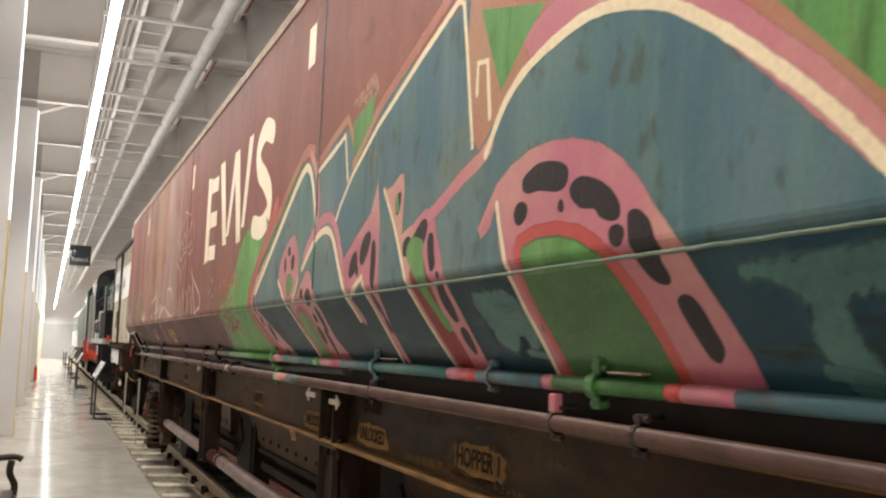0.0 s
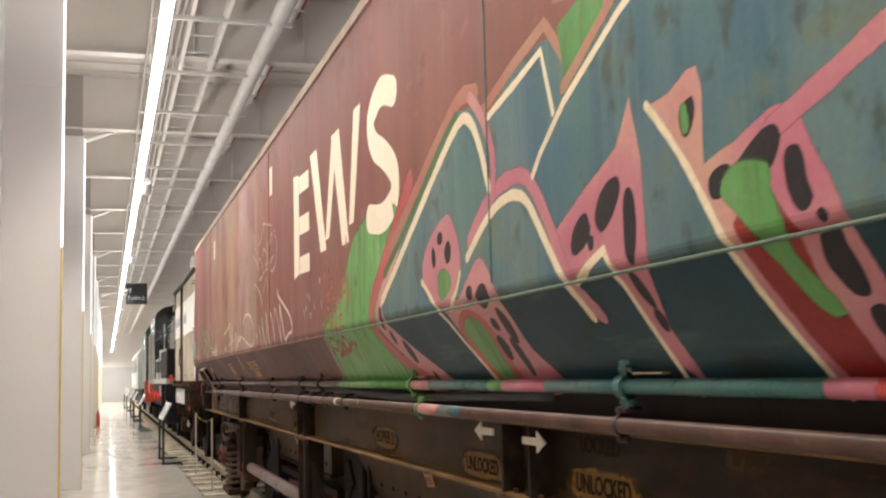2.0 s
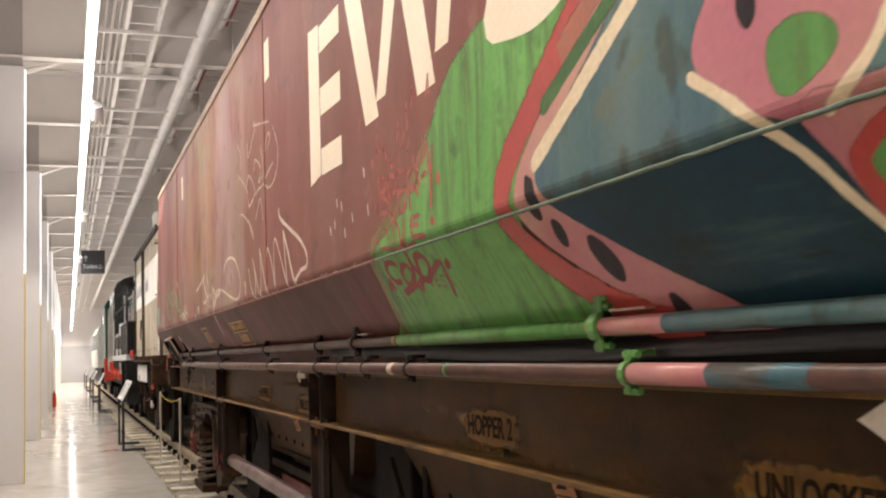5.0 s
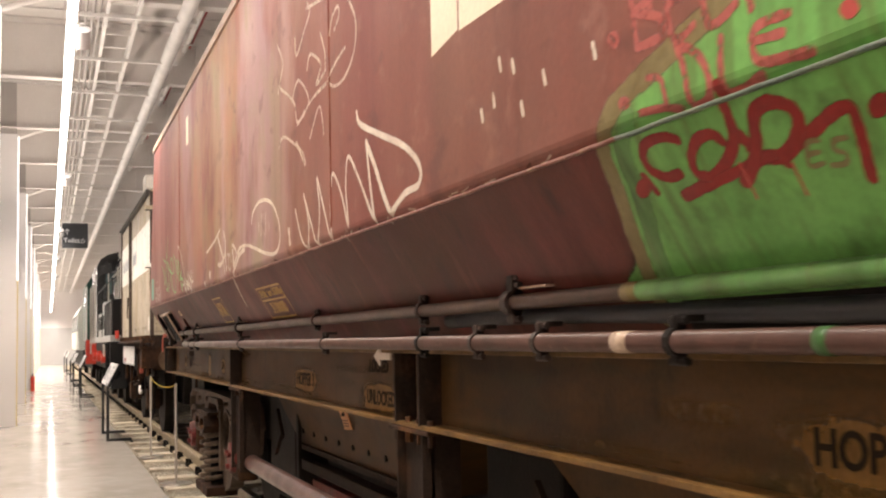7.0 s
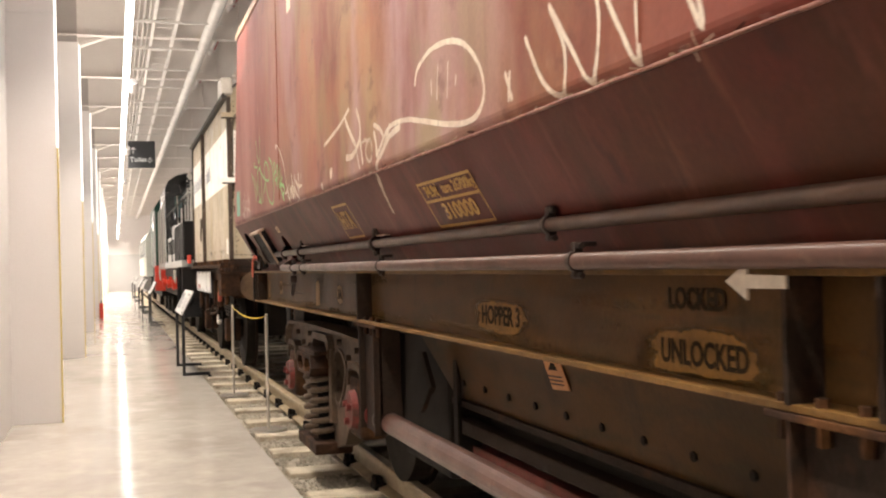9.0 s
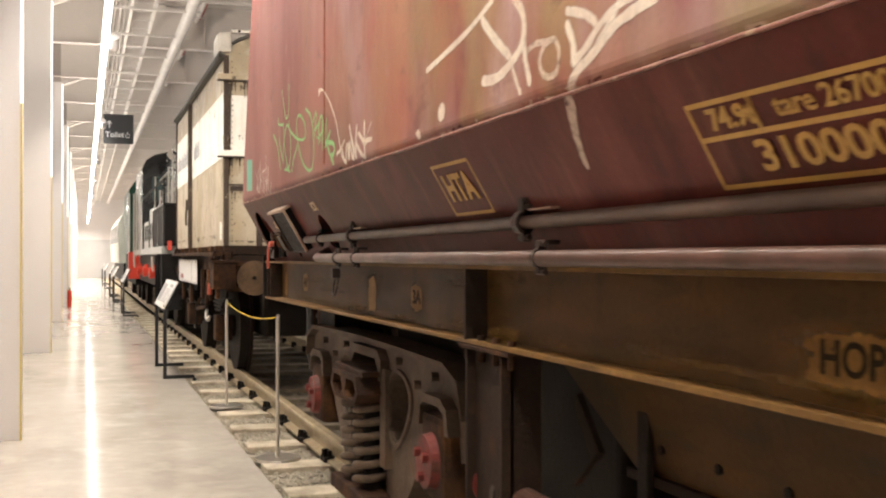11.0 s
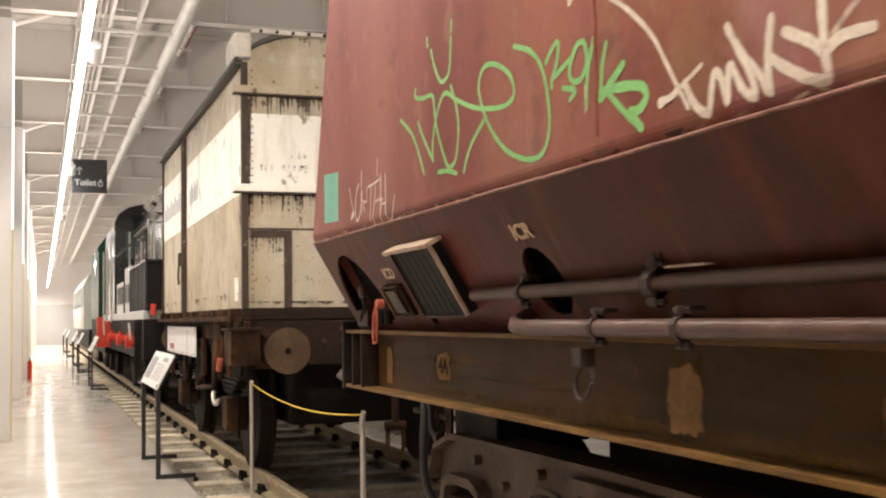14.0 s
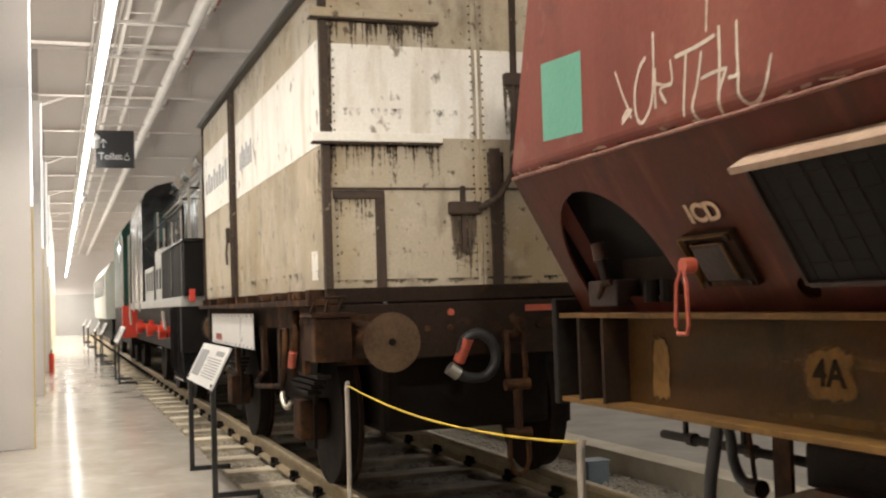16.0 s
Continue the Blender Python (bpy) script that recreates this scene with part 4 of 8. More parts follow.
for y in (-0.1, 4.64, 9.40, 14.15):
    bm = tube([(CX - 0.001 + rng.uniform(-0.001, 0.001), y + rng.uniform(-0.002, 0.002), CZ + 0.05 + (TOP - CZ - 0.1) * i / 40) for i in range(41)], 0.0035, 6)
    part("sheet_seam", bm, M_TEAL if y < 4.7 else M_BODY, wagon)

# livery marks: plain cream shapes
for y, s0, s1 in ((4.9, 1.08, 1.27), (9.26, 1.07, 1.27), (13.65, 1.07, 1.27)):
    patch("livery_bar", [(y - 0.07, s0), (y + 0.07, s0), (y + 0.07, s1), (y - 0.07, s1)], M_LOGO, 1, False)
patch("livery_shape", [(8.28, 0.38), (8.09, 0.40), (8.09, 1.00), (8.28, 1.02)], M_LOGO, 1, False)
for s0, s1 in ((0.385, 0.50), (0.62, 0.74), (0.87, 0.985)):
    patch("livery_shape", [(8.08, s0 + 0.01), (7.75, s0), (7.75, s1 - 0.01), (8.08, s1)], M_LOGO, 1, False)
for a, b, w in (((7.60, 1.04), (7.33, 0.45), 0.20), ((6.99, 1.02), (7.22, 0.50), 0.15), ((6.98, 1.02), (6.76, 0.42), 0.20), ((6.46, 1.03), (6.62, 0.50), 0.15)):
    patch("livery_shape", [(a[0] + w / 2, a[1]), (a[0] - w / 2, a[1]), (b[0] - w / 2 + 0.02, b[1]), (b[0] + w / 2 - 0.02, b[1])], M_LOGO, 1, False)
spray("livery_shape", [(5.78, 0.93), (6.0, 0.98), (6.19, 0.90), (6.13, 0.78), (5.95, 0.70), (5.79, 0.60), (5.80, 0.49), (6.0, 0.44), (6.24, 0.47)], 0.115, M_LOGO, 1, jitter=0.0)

# ---- graffiti piece ----
patch("teal_fill", [(6.2, -0.02), (6.1, 0.17), (5.66, 0.31), (5.14, 0.58), (4.93, 0.64), (4.76, 0.62), (4.68, 0.55), (4.42, 0.63), (4.2, 0.66), (3.9, 0.62), (3.25, 0.74), (2.86, 0.79), (2.7, 0.85), (2.0, 1.0), (1.0, 1.1), (-0.4, 1.1), (-0.5, 0.0)], M_TEAL, 1, False, label="broad weathered teal graffiti fill")
patch("teal_fill", [(6.18, 0.001), (6.0, -0.12), (5.75, -0.318), (-0.5, -0.318), (-0.5, 0.001)], M_TEALSHADE, 1, False, label="teal fill on the sloping sheet, with shade in its colour")
patch("green_fill", [(7.38, 0.0), (7.34, 0.04), (7.16, 0.09), (6.97, 0.14), (6.78, 0.26), (6.55, 0.42), (6.1, 0.49), (5.72, 0.42), (5.95, 0.25), (6.14, 0.08), (6.16, -0.1), (5.95, -0.23), (5.75, -0.318), (7.46, -0.318), (7.44, -0.22), (7.40, -0.10)], M_GREENW, 1.5, True, 3, label="bright green patch beside the piece", rough=0.004, edge=0.03)
spray("olive_edge", [(6.78, 0.28), (6.97, 0.16), (7.16, 0.105), (7.34, 0.055), (7.40, 0.0), (7.43, -0.10), (7.47, -0.22), (7.50, -0.36)], 0.055, M_OLIVE, 1.7)
spray("green_edge", [(7.30, 0.03), (7.35, -0.03), (7.37, -0.12), (7.41, -0.22), (7.44, -0.34)], 0.05, M_GREEN, 1.9)
# one dark band for both the grime and the shade behind the pipes
patch("grime_band", [(-0.5, -0.325), (7.42, -0.325), (7.44, -0.445), (-0.5, -0.445)], M_GRIME, 2.6, False, label="oily grime and painted shade behind the pipes")
# red and pink edge at the far end of the piece
spray("red_outline", [(5.55, 0.52), (5.9, 0.30), (6.17, 0.13), (6.24, 0.02), (6.15, -0.12), (5.92, -0.26), (5.72, -0.318)], 0.10, M_RED, 2)
patch("pink_band", [(5.65, 0.36), (6.0, 0.18), (6.15, 0.05), (6.10, -0.08), (5.85, -0.24), (5.62, -0.318), (5.45, -0.318), (5.75, -0.16), (6.0, 0.0), (6.02, 0.10), (5.7, 0.30)], M_PINK, 2.5, edge=0.012)
for q in ((6.07, 0.02, 0.025, 0.05, 15), (6.01, -0.07, 0.022, 0.03, 0), (5.88, -0.145, 0.035, 0.06, 30), (5.70, -0.28, 0.025, 0.045, 30)):
    oval("charcoal_spot", *q, M_SPOT, 4)
spray("salmon_edge", [(5.95, 0.26), (5.5, 0.45), (5.14, 0.60), (4.9, 0.68), (4.74, 0.66)], 0.07, M_SALMON, 2)
spray("green_edge", [(5.98, 0.20), (5.5, 0.40), (5.14, 0.56), (4.95, 0.63)], 0.04, M_GREEND, 3)
spray("cream_line", [(6.04, 0.09), (5.66, 0.27), (5.2, 0.49), (4.93, 0.60), (4.81, 0.585), (4.72, 0.49), (4.64, 0.34)], 0.045, M_CREAM, 4)
spray("pink_line", [(4.80, 0.66), (4.70, 0.58), (4.61, 0.46), (4.60, 0.36), (4.64, 0.27)], 0.05, M_PINK, 3)
# first inner arch
spray("pink_arch", [(4.84, 0.20), (4.66, 0.30), (4.48, 0.335), (4.32, 0.31), (4.18, 0.17), (4.08, 0.03), (3.99, -0.10)], 0.055, M_PINK, 3)
spray("cream_arch", [(4.87, 0.15), (4.66, 0.25), (4.48, 0.285), (4.34, 0.255), (4.2, 0.12), (4.09, 0.0), (4.04, -0.10)], 0.035, M_CREAM, 4)
patch("pink_loop", [(5.095, 0.315), (5.256, 0.275), (5.372, 0.205), (5.39, 0.132), (5.287, 0.053), (5.156, 0.005), (5.071, 0.017), (4.976, 0.08), (4.947, 0.141), (4.973, 0.224), (5.028, 0.288)], M_PINK, 3, edge=0.012)
patch("green_drop", [(5.125, 0.133), (5.195, 0.122), (5.194, 0.065), (5.157, 0.04), (5.072, 0.072), (5.066, 0.105)], M_GREEN, 4, edge=0.012)
spray("cream_line", [(5.41, 0.119), (5.287, 0.046), (5.183, -0.039), (5.122, -0.137), (5.003, -0.30)], 0.026, M_CREAM, 5)
spray("cream_line", [(5.09, 0.0), (5.0, 0.05), (4.95, 0.11)], 0.025, M_CREAM, 5)
for q in ((5.17, 0.25, 0.03, 0.02, 0), (5.25, 0.19, 0.02, 0.035, 10), (5.08, 0.19, 0.035, 0.035, 30)):
    oval("charcoal_spot", *q, M_SPOT, 5)
patch("pink_wedge", [(4.75, 0.133), (4.858, 0.09), (4.975, 0.021), (5.139, 0.017), (5.106, -0.092), (5.063, -0.232), (4.96, -0.315), (4.46, -0.315), (4.563, -0.179), (4.593, -0.039), (4.65, 0.062)], M_PINK, 3, edge=0.012)
patch("red_heart", [(4.935, -0.02), (5.06, -0.05), (5.10, -0.106), (5.05, -0.232), (4.99, -0.31), (4.783, -0.31), (4.794, -0.21), (4.817, -0.07)], M_RED, 4, edge=0.012)
patch("green_heart", [(4.946, -0.045), (5.046, -0.081), (5.046, -0.126), (4.976, -0.234), (4.922, -0.30), (4.832, -0.30), (4.843, -0.208), (4.861, -0.088)], M_GREEN, 5, edge=0.012)
for q in ((4.74, 0.018, 0.058, 0.036, 0), (4.863, 0.038, 0.030, 0.020, 0), (4.646, -0.092, 0.030, 0.060, 12), (4.745, -0.080, 0.026, 0.019, 0), (4.775, -0.162, 0.034, 0.045, 8), (4.668, -0.200, 0.028, 0.070, 12)):
    oval("charcoal_spot", *q, M_SPOT, 5)
# first tall wedge
patch("pink_wedge", [(4.17, 0.12), (3.95, 0.21), (3.76, 0.28), (3.69, 0.38), (3.65, 0.24), (3.64, 0.03), (3.70, -0.15), (3.66, -0.31), (3.74, -0.24), (3.79, -0.04), (3.84, 0.06), (3.98, 0.01), (4.10, 0.02)], M_PINK, 3, False, edge=0.012)
for q in ((3.98, 0.11, 0.065, 0.035, 30), (3.82, 0.165, 0.075, 0.04, 40), (3.71, 0.10, 0.03, 0.09, 0), (3.92, 0.085, 0.016, 0.016, 0), (3.72, -0.05, 0.02, 0.05, 15), (3.71, -0.13, 0.018, 0.025, 0)):
    oval("charcoal_spot", *q, M_SPOT, 4)
spray("cream_line", [(4.02, 0.0), (3.93, 0.035), (3.85, 0.06)], 0.03, M_CREAM, 5, smooth=False)
spray("cream_line", [(3.85, 0.06), (3.79, -0.03), (3.77, -0.15), (3.74, -0.30), (3.72, -0.318)], 0.025, M_CREAM, 5, smooth=False)
# upper zigzag with the green tooth
spray("salmon_edge", [(4.70, 0.58), (4.42, 0.65), (4.16, 0.70), (4.02, 0.56)], 0.05, M_SALMON, 2, smooth=False)
spray("cream_line", [(4.64, 0.555), (4.40, 0.595), (4.19, 0.635), (4.12, 0.45)], 0.028, M_CREAM, 4, smooth=False)
spray("salmon_edge", [(4.05, 0.50), (3.70, 0.66), (3.25, 0.78), (2.95, 0.86), (2.80, 0.95)], 0.05, M_SALMON, 2, smooth=False)
spray("cream_line", [(4.28, 0.31), (4.22, 0.36), (4.05, 0.46), (3.72, 0.59), (3.25, 0.725), (2.92, 0.81), (2.88, 0.79), (2.83, 0.60), (2.77, 0.36)], 0.026, M_CREAM, 4, smooth=False)
patch("green_tooth", [(4.08, 0.67), (4.04, 0.52), (3.80, 0.63), (3.78, 0.72)], M_GREEN, 3, False, rough=0.004)
patch("salmon_smudge", [(4.10, 0.74), (3.95, 0.77), (3.80, 0.80), (3.74, 0.72), (3.9, 0.70)], M_CHALK2, 2)
# second tall wedge with a green heart
patch("pink_wedge", [(3.6, 0.344), (3.499, 0.344), (3.428, 0.369), (3.397, 0.369), (3.382, 0.326), (3.386, 0.17), (3.272, 0.19), (3.14, 0.227), (3.081, 0.221), (3.042, 0.14), (2.993, 0.067), (2.961, -0.008), (2.954, -0.1), (2.944, -0.198), (2.919, -0.318), (3.189, -0.318), (3.258, -0.155), (3.298, -0.005), (3.39, 0.119), (3.475, 0.224)], M_PINK, 3, False, edge=0.012)
spray("cream_line", [(3.607, 0.345), (3.536, 0.278), (3.46, 0.197), (3.39, 0.109), (3.324, 0.019), (3.308, -0.014), (3.29, -0.086), (3.265, -0.162), (3.236, -0.232), (3.199, -0.318)], 0.024, M_CREAM, 5)
spray("pink_line", [(3.164, 0.189), (2.991, 0.238), (2.842, 0.284), (2.709, 0.315), (2.64, 0.345)], 0.05, M_PINK, 3)
patch("red_heart", [(3.282, 0.043), (3.226, 0.079), (3.179, 0.097), (3.141, 0.051), (3.097, 0.001), (3.111, -0.089), (3.079, -0.195), (3.051, -0.318), (3.145, -0.318), (3.209, -0.191), (3.245, -0.079), (3.262, -0.009)], M_REDD, 4, False, edge=0.012)
patch("green_heart", [(3.318, 0.11), (3.289, 0.137), (3.235, 0.144), (3.172, 0.126), (3.175, 0.091), (3.143, 0.028), (3.139, -0.034), (3.113, -0.102), (3.091, -0.149), (3.134, -0.136), (3.164, -0.072), (3.192, -0.016), (3.229, 0.038), (3.279, 0.08)], M_GREEN, 5, True, steps=2, edge=0.02)
patch("charcoal_spot", [(3.361, 0.109), (3.365, 0.139), (3.335, 0.156), (3.293, 0.156), (3.284, 0.13), (3.305, 0.108), (3.339, 0.1)], M_SPOT, 4.6, True, steps=2, edge=0.004)
patch("charcoal_spot", [(3.275, 0.141), (3.233, 0.171), (3.18, 0.195), (3.142, 0.198), (3.125, 0.177), (3.141, 0.145), (3.172, 0.123), (3.236, 0.129)], M_SPOT, 4.6, True, steps=2, edge=0.004)
patch("charcoal_spot", [(3.116, 0.135), (3.103, 0.15), (3.075, 0.148), (3.063, 0.121), (3.057, 0.086), (3.044, 0.057), (3.065, 0.039), (3.087, 0.045), (3.108, 0.076), (3.115, 0.106)], M_SPOT, 4.6, True, steps=2, edge=0.004)
patch("charcoal_spot", [(3.037, 0.026), (3.023, 0.035), (3.011, 0.023), (3.025, 0.013)], M_SPOT, 4.6, True, steps=2, edge=0.004)
patch("charcoal_spot", [(3.036, -0.006), (3.002, 0.004), (2.985, -0.002), (2.991, -0.03), (2.988, -0.067), (2.993, -0.11), (3.007, -0.124), (3.036, -0.12), (3.054, -0.087), (3.061, -0.054), (3.049, -0.024)], M_SPOT, 4.6, True, steps=2, edge=0.004)
patch("charcoal_spot", [(3.021, -0.152), (2.989, -0.144), (2.969, -0.161), (2.966, -0.198), (2.974, -0.225), (2.993, -0.229), (3.015, -0.209), (3.027, -0.177)], M_SPOT, 4.6, True, steps=2, edge=0.004)
patch("charcoal_spot", [(3.467, 0.287), (3.454, 0.305), (3.413, 0.315), (3.409, 0.279), (3.436, 0.244), (3.457, 0.25)], M_SPOT, 4.6, True, steps=2, edge=0.004)
spray("green_drop", [(3.451, 0.298), (3.444, 0.261)], 0.03, M_GREEN, 4.9)
# the big arch
patch("salmon_fill", [(2.82, 0.80), (2.70, 0.86), (2.50, 0.68), (2.20, 0.72), (1.90, 0.70), (1.55, 0.52), (1.30, 0.34), (1.05, 0.16), (0.95, 0.02), (1.12, 0.02), (1.22, 0.10), (1.46, 0.28), (1.64, 0.40), (1.85, 0.50), (2.1, 0.555), (2.4, 0.52), (2.56, 0.44), (2.72, 0.34), (2.78, 0.40), (2.84, 0.62)], M_SALMON, 2, False, edge=0.012)
patch("pink_fill", [(2.45, 0.58), (2.2, 0.63), (1.88, 0.60), (1.58, 0.43), (1.32, 0.25), (1.12, 0.08), (1.15, 0.04), (1.46, 0.27), (1.64, 0.40), (1.85, 0.50), (2.1, 0.555), (2.4, 0.52)], M_PINK, 3, False, edge=0.012)
spray("cream_line", [(2.67, 0.32), (2.54, 0.44), (2.37, 0.505), (2.08, 0.535), (1.82, 0.485), (1.63, 0.395), (1.44, 0.275), (1.3, 0.175), (1.2, 0.09), (1.1, 0.0), (1.0, -0.1), (0.8, -0.318)], 0.032, M_CREAM, 4)
patch("green_fill", [(2.74, 0.73), (2.32, 0.63), (2.45, 0.56), (2.58, 0.47), (2.66, 0.60)], M_GREEN, 4, False)
patch("green_fill", [(1.95, 0.80), (1.70, 0.58), (1.56, 0.465), (1.42, 0.365), (1.28, 0.25), (1.2, 0.185), (1.0, 0.05), (0.2, 0.05), (0.2, 1.0), (1.7, 1.0)], M_GREEN, 3, False)
spray("cream_line", [(2.75, 0.50), (2.75, 0.585), (2.68, 0.575), (2.65, 0.42)], 0.026, M_CREAM, 5, smooth=False)
# the spotted inner arch
patch("pink_arch", [(2.483, -0.318), (2.486, -0.199), (2.496, -0.102), (2.499, -0.012), (2.544, 0.065), (2.584, 0.176), (2.625, 0.126), (2.679, 0.105), (2.705, 0.125), (2.653, 0.169), (2.582, 0.226), (2.493, 0.261), (2.376, 0.283), (2.266, 0.284), (2.149, 0.271), (2.028, 0.241), (1.941, 0.2), (1.859, 0.144), (1.804, 0.088), (1.751, 0.046), (1.702, -0.004), (1.686, -0.067), (1.665, -0.135), (1.645, -0.213), (1.633, -0.318)], M_PINK, 3, False, edge=0.012)
patch("red_arch", [(2.428, -0.318), (2.434, -0.211), (2.445, -0.127), (2.447, -0.05), (2.436, 0.009), (2.464, 0.052), (2.442, 0.084), (2.344, 0.1), (2.222, 0.1), (2.109, 0.08), (2.029, 0.051), (1.954, 0.009), (1.928, -0.042), (1.905, -0.093), (1.891, -0.167), (1.882, -0.248), (1.874, -0.318)], M_RED, 4, False, edge=0.008)
# one green in two tones: the darker one paints the slope's shade
patch("green_fill", [(2.396, -0.318), (2.402, -0.226), (2.412, -0.158), (2.422, -0.089), (2.418, -0.029), (2.414, 0.028), (2.406, 0.054), (2.326, 0.068), (2.205, 0.064), (2.12, 0.047), (2.04, 0.017), (1.993, -0.023), (1.97, -0.078), (1.946, -0.142), (1.932, -0.205), (1.929, -0.268), (1.924, -0.318)], M_GREEND, 5, False, edge=0.008)
patch("green_fill", [(2.41, -0.012), (2.414, 0.028), (2.406, 0.054), (2.326, 0.068), (2.205, 0.064), (2.12, 0.047), (2.04, 0.017), (2.006, -0.008)], M_GREEN, 5.6, False)
spray("cream_line", [(2.577, 0.179), (2.557, 0.123), (2.529, 0.064), (2.499, -0.012), (2.496, -0.102), (2.486, -0.199), (2.484, -0.318)], 0.024, M_CREAM, 6)
patch("charcoal_spot", [(2.411, 0.193), (2.417, 0.219), (2.372, 0.237), (2.315, 0.246), (2.232, 0.236), (2.179, 0.218), (2.169, 0.195), (2.184, 0.175), (2.227, 0.17), (2.319, 0.184), (2.374, 0.184)], M_SPOT, 6, True, steps=2, edge=0.004)
patch("charcoal_spot", [(2.464, 0.135), (2.456, 0.157), (2.426, 0.166), (2.391, 0.156), (2.386, 0.136), (2.408, 0.118), (2.442, 0.114)], M_SPOT, 6, True, steps=2, edge=0.004)
patch("charcoal_spot", [(2.216, 0.136), (2.202, 0.147), (2.187, 0.132), (2.192, 0.12), (2.209, 0.124)], M_SPOT, 6, True, steps=2, edge=0.004)
patch("charcoal_spot", [(2.155, 0.152), (2.148, 0.176), (2.102, 0.184), (2.037, 0.17), (1.978, 0.145), (1.939, 0.115), (1.928, 0.091), (1.941, 0.078), (1.982, 0.081), (2.019, 0.095), (2.041, 0.112), (2.103, 0.119)], M_SPOT, 6, True, steps=2, edge=0.004)
patch("charcoal_spot", [(1.973, 0.048), (1.964, 0.063), (1.936, 0.065), (1.913, 0.055), (1.914, 0.037), (1.934, 0.024), (1.96, 0.029)], M_SPOT, 6, True, steps=2, edge=0.004)
patch("charcoal_spot", [(1.896, 0.076), (1.885, 0.088), (1.856, 0.086), (1.819, 0.066), (1.801, 0.04), (1.786, 0.007), (1.789, -0.021), (1.784, -0.05), (1.799, -0.063), (1.834, -0.059), (1.858, -0.037), (1.871, -0.009), (1.888, 0.02), (1.894, 0.049)], M_SPOT, 6, True, steps=2, edge=0.004)
patch("charcoal_spot", [(1.79, -0.097), (1.764, -0.089), (1.74, -0.096), (1.727, -0.122), (1.721, -0.162), (1.716, -0.197), (1.736, -0.22), (1.756, -0.228), (1.775, -0.217), (1.785, -0.186), (1.795, -0.144), (1.798, -0.114)], M_SPOT, 6, True, steps=2, edge=0.004)
patch("pale_patch", [(2.80, -0.05), (2.70, -0.055), (2.58, -0.05), (2.52, -0.09), (2.50, -0.16), (2.56, -0.20), (2.60, -0.16), (2.68, -0.21), (2.76, -0.17), (2.80, -0.11)], M_AQUA, 2, True, rough=0.008, edge=0.045)
patch("pale_patch", [(1.56, -0.05), (1.48, -0.06), (1.42, -0.12), (1.44, -0.20), (1.38, -0.29), (1.30, -0.30), (1.36, -0.18), (1.32, -0.10), (1.18, -0.09), (1.05, -0.06), (1.20, -0.04)], M_AQUA, 2, True, rough=0.008, edge=0.045)
for y, s, w in ((2.66, -0.10, 0.05), (2.60, -0.22, 0.03), (1.24, -0.14, 0.04), (1.12, -0.20, 0.05), (1.45, -0.24, 0.04), (1.02, -0.12, 0.03)):
    spray("pale_streak", [(y, s), (y - 0.10, s - 0.012), (y - 0.22, s - 0.05)], w, M_AQUA, 2.2, taper=0.5)

# ---- tags: loose scribbles ----
def scribble(name, pts, width, material, layer=6.5, **k):
    return spray(name, pts, width, material, layer, **k)


scribble("white_tag", [(9.001, 0.384), (8.96, 0.337), (8.727, 0.259), (8.52, 0.191), (8.396, 0.121), (8.397, 0.069), (8.523, 0.058), (8.658, 0.018)], 0.024, M_TAGW)
scribble("white_tag", [(8.658, 0.018), (8.729, 0.09), (8.802, 0.175), (8.895, 0.267)], 0.03, M_TAGW)
scribble("white_tag", [(8.895, 0.267), (8.865, 0.145), (8.819, 0.015)], 0.024, M_TAGW)
scribble("white_tag", [(9.944, 0.179), (9.841, 0.06), (9.731, 0.011), (9.709, 0.108), (9.793, 0.223), (9.674, 0.105), (9.571, 0.013), (9.528, 0.136), (9.562, 0.254), (9.443, 0.105), (9.361, 0.014), (9.362, 0.141), (9.322, 0.234), (9.207, 0.145), (9.125, 0.032), (9.151, 0.16), (9.115, 0.259), (9.003, 0.182), (8.881, 0.069), (8.819, 0.015)], 0.018, M_TAGW)
scribble("white_tag", [(10.09, 0.118), (10.048, 0.051)], 0.02, M_TAGW)
scribble("pale_tag", [(10.276, 0.931), (10.158, 0.825), (10.229, 0.76), (10.272, 0.716)], 0.017, M_TAGT)
scribble("pale_tag", [(9.703, 0.954), (9.644, 0.902), (9.738, 0.854), (9.887, 0.79), (9.913, 0.871)], 0.017, M_TAGT)
scribble("pale_tag", [(9.703, 0.929), (9.424, 0.885), (9.224, 0.852)], 0.017, M_TAGT)
scribble("pale_tag", [(9.113, 0.804), (8.999, 0.691), (9.017, 0.592), (9.132, 0.534), (9.273, 0.531), (9.372, 0.573), (9.273, 0.607), (9.132, 0.629)], 0.017, M_TAGT)
scribble("pale_tag", [(9.342, 0.729), (9.302, 0.779), (9.224, 0.796), (9.205, 0.76), (9.272, 0.727)], 0.017, M_TAGT)
scribble("pale_tag", [(9.477, 0.771), (9.413, 0.683), (9.413, 0.626)], 0.017, M_TAGT)
scribble("pale_tag", [(9.701, 0.688), (9.643, 0.735), (9.476, 0.656), (9.552, 0.598), (9.403, 0.617)], 0.017, M_TAGT)
scribble("pale_tag", [(10.228, 0.734), (9.949, 0.615), (9.884, 0.521), (9.677, 0.564), (9.86, 0.685), (9.989, 0.623)], 0.017, M_TAGT)
scribble("pale_tag", [(9.884, 0.511), (9.642, 0.557), (9.403, 0.568)], 0.017, M_TAGT)
scribble("pale_tag", [(9.664, 0.42), (9.508, 0.509), (9.444, 0.396)], 0.017, M_TAGT)
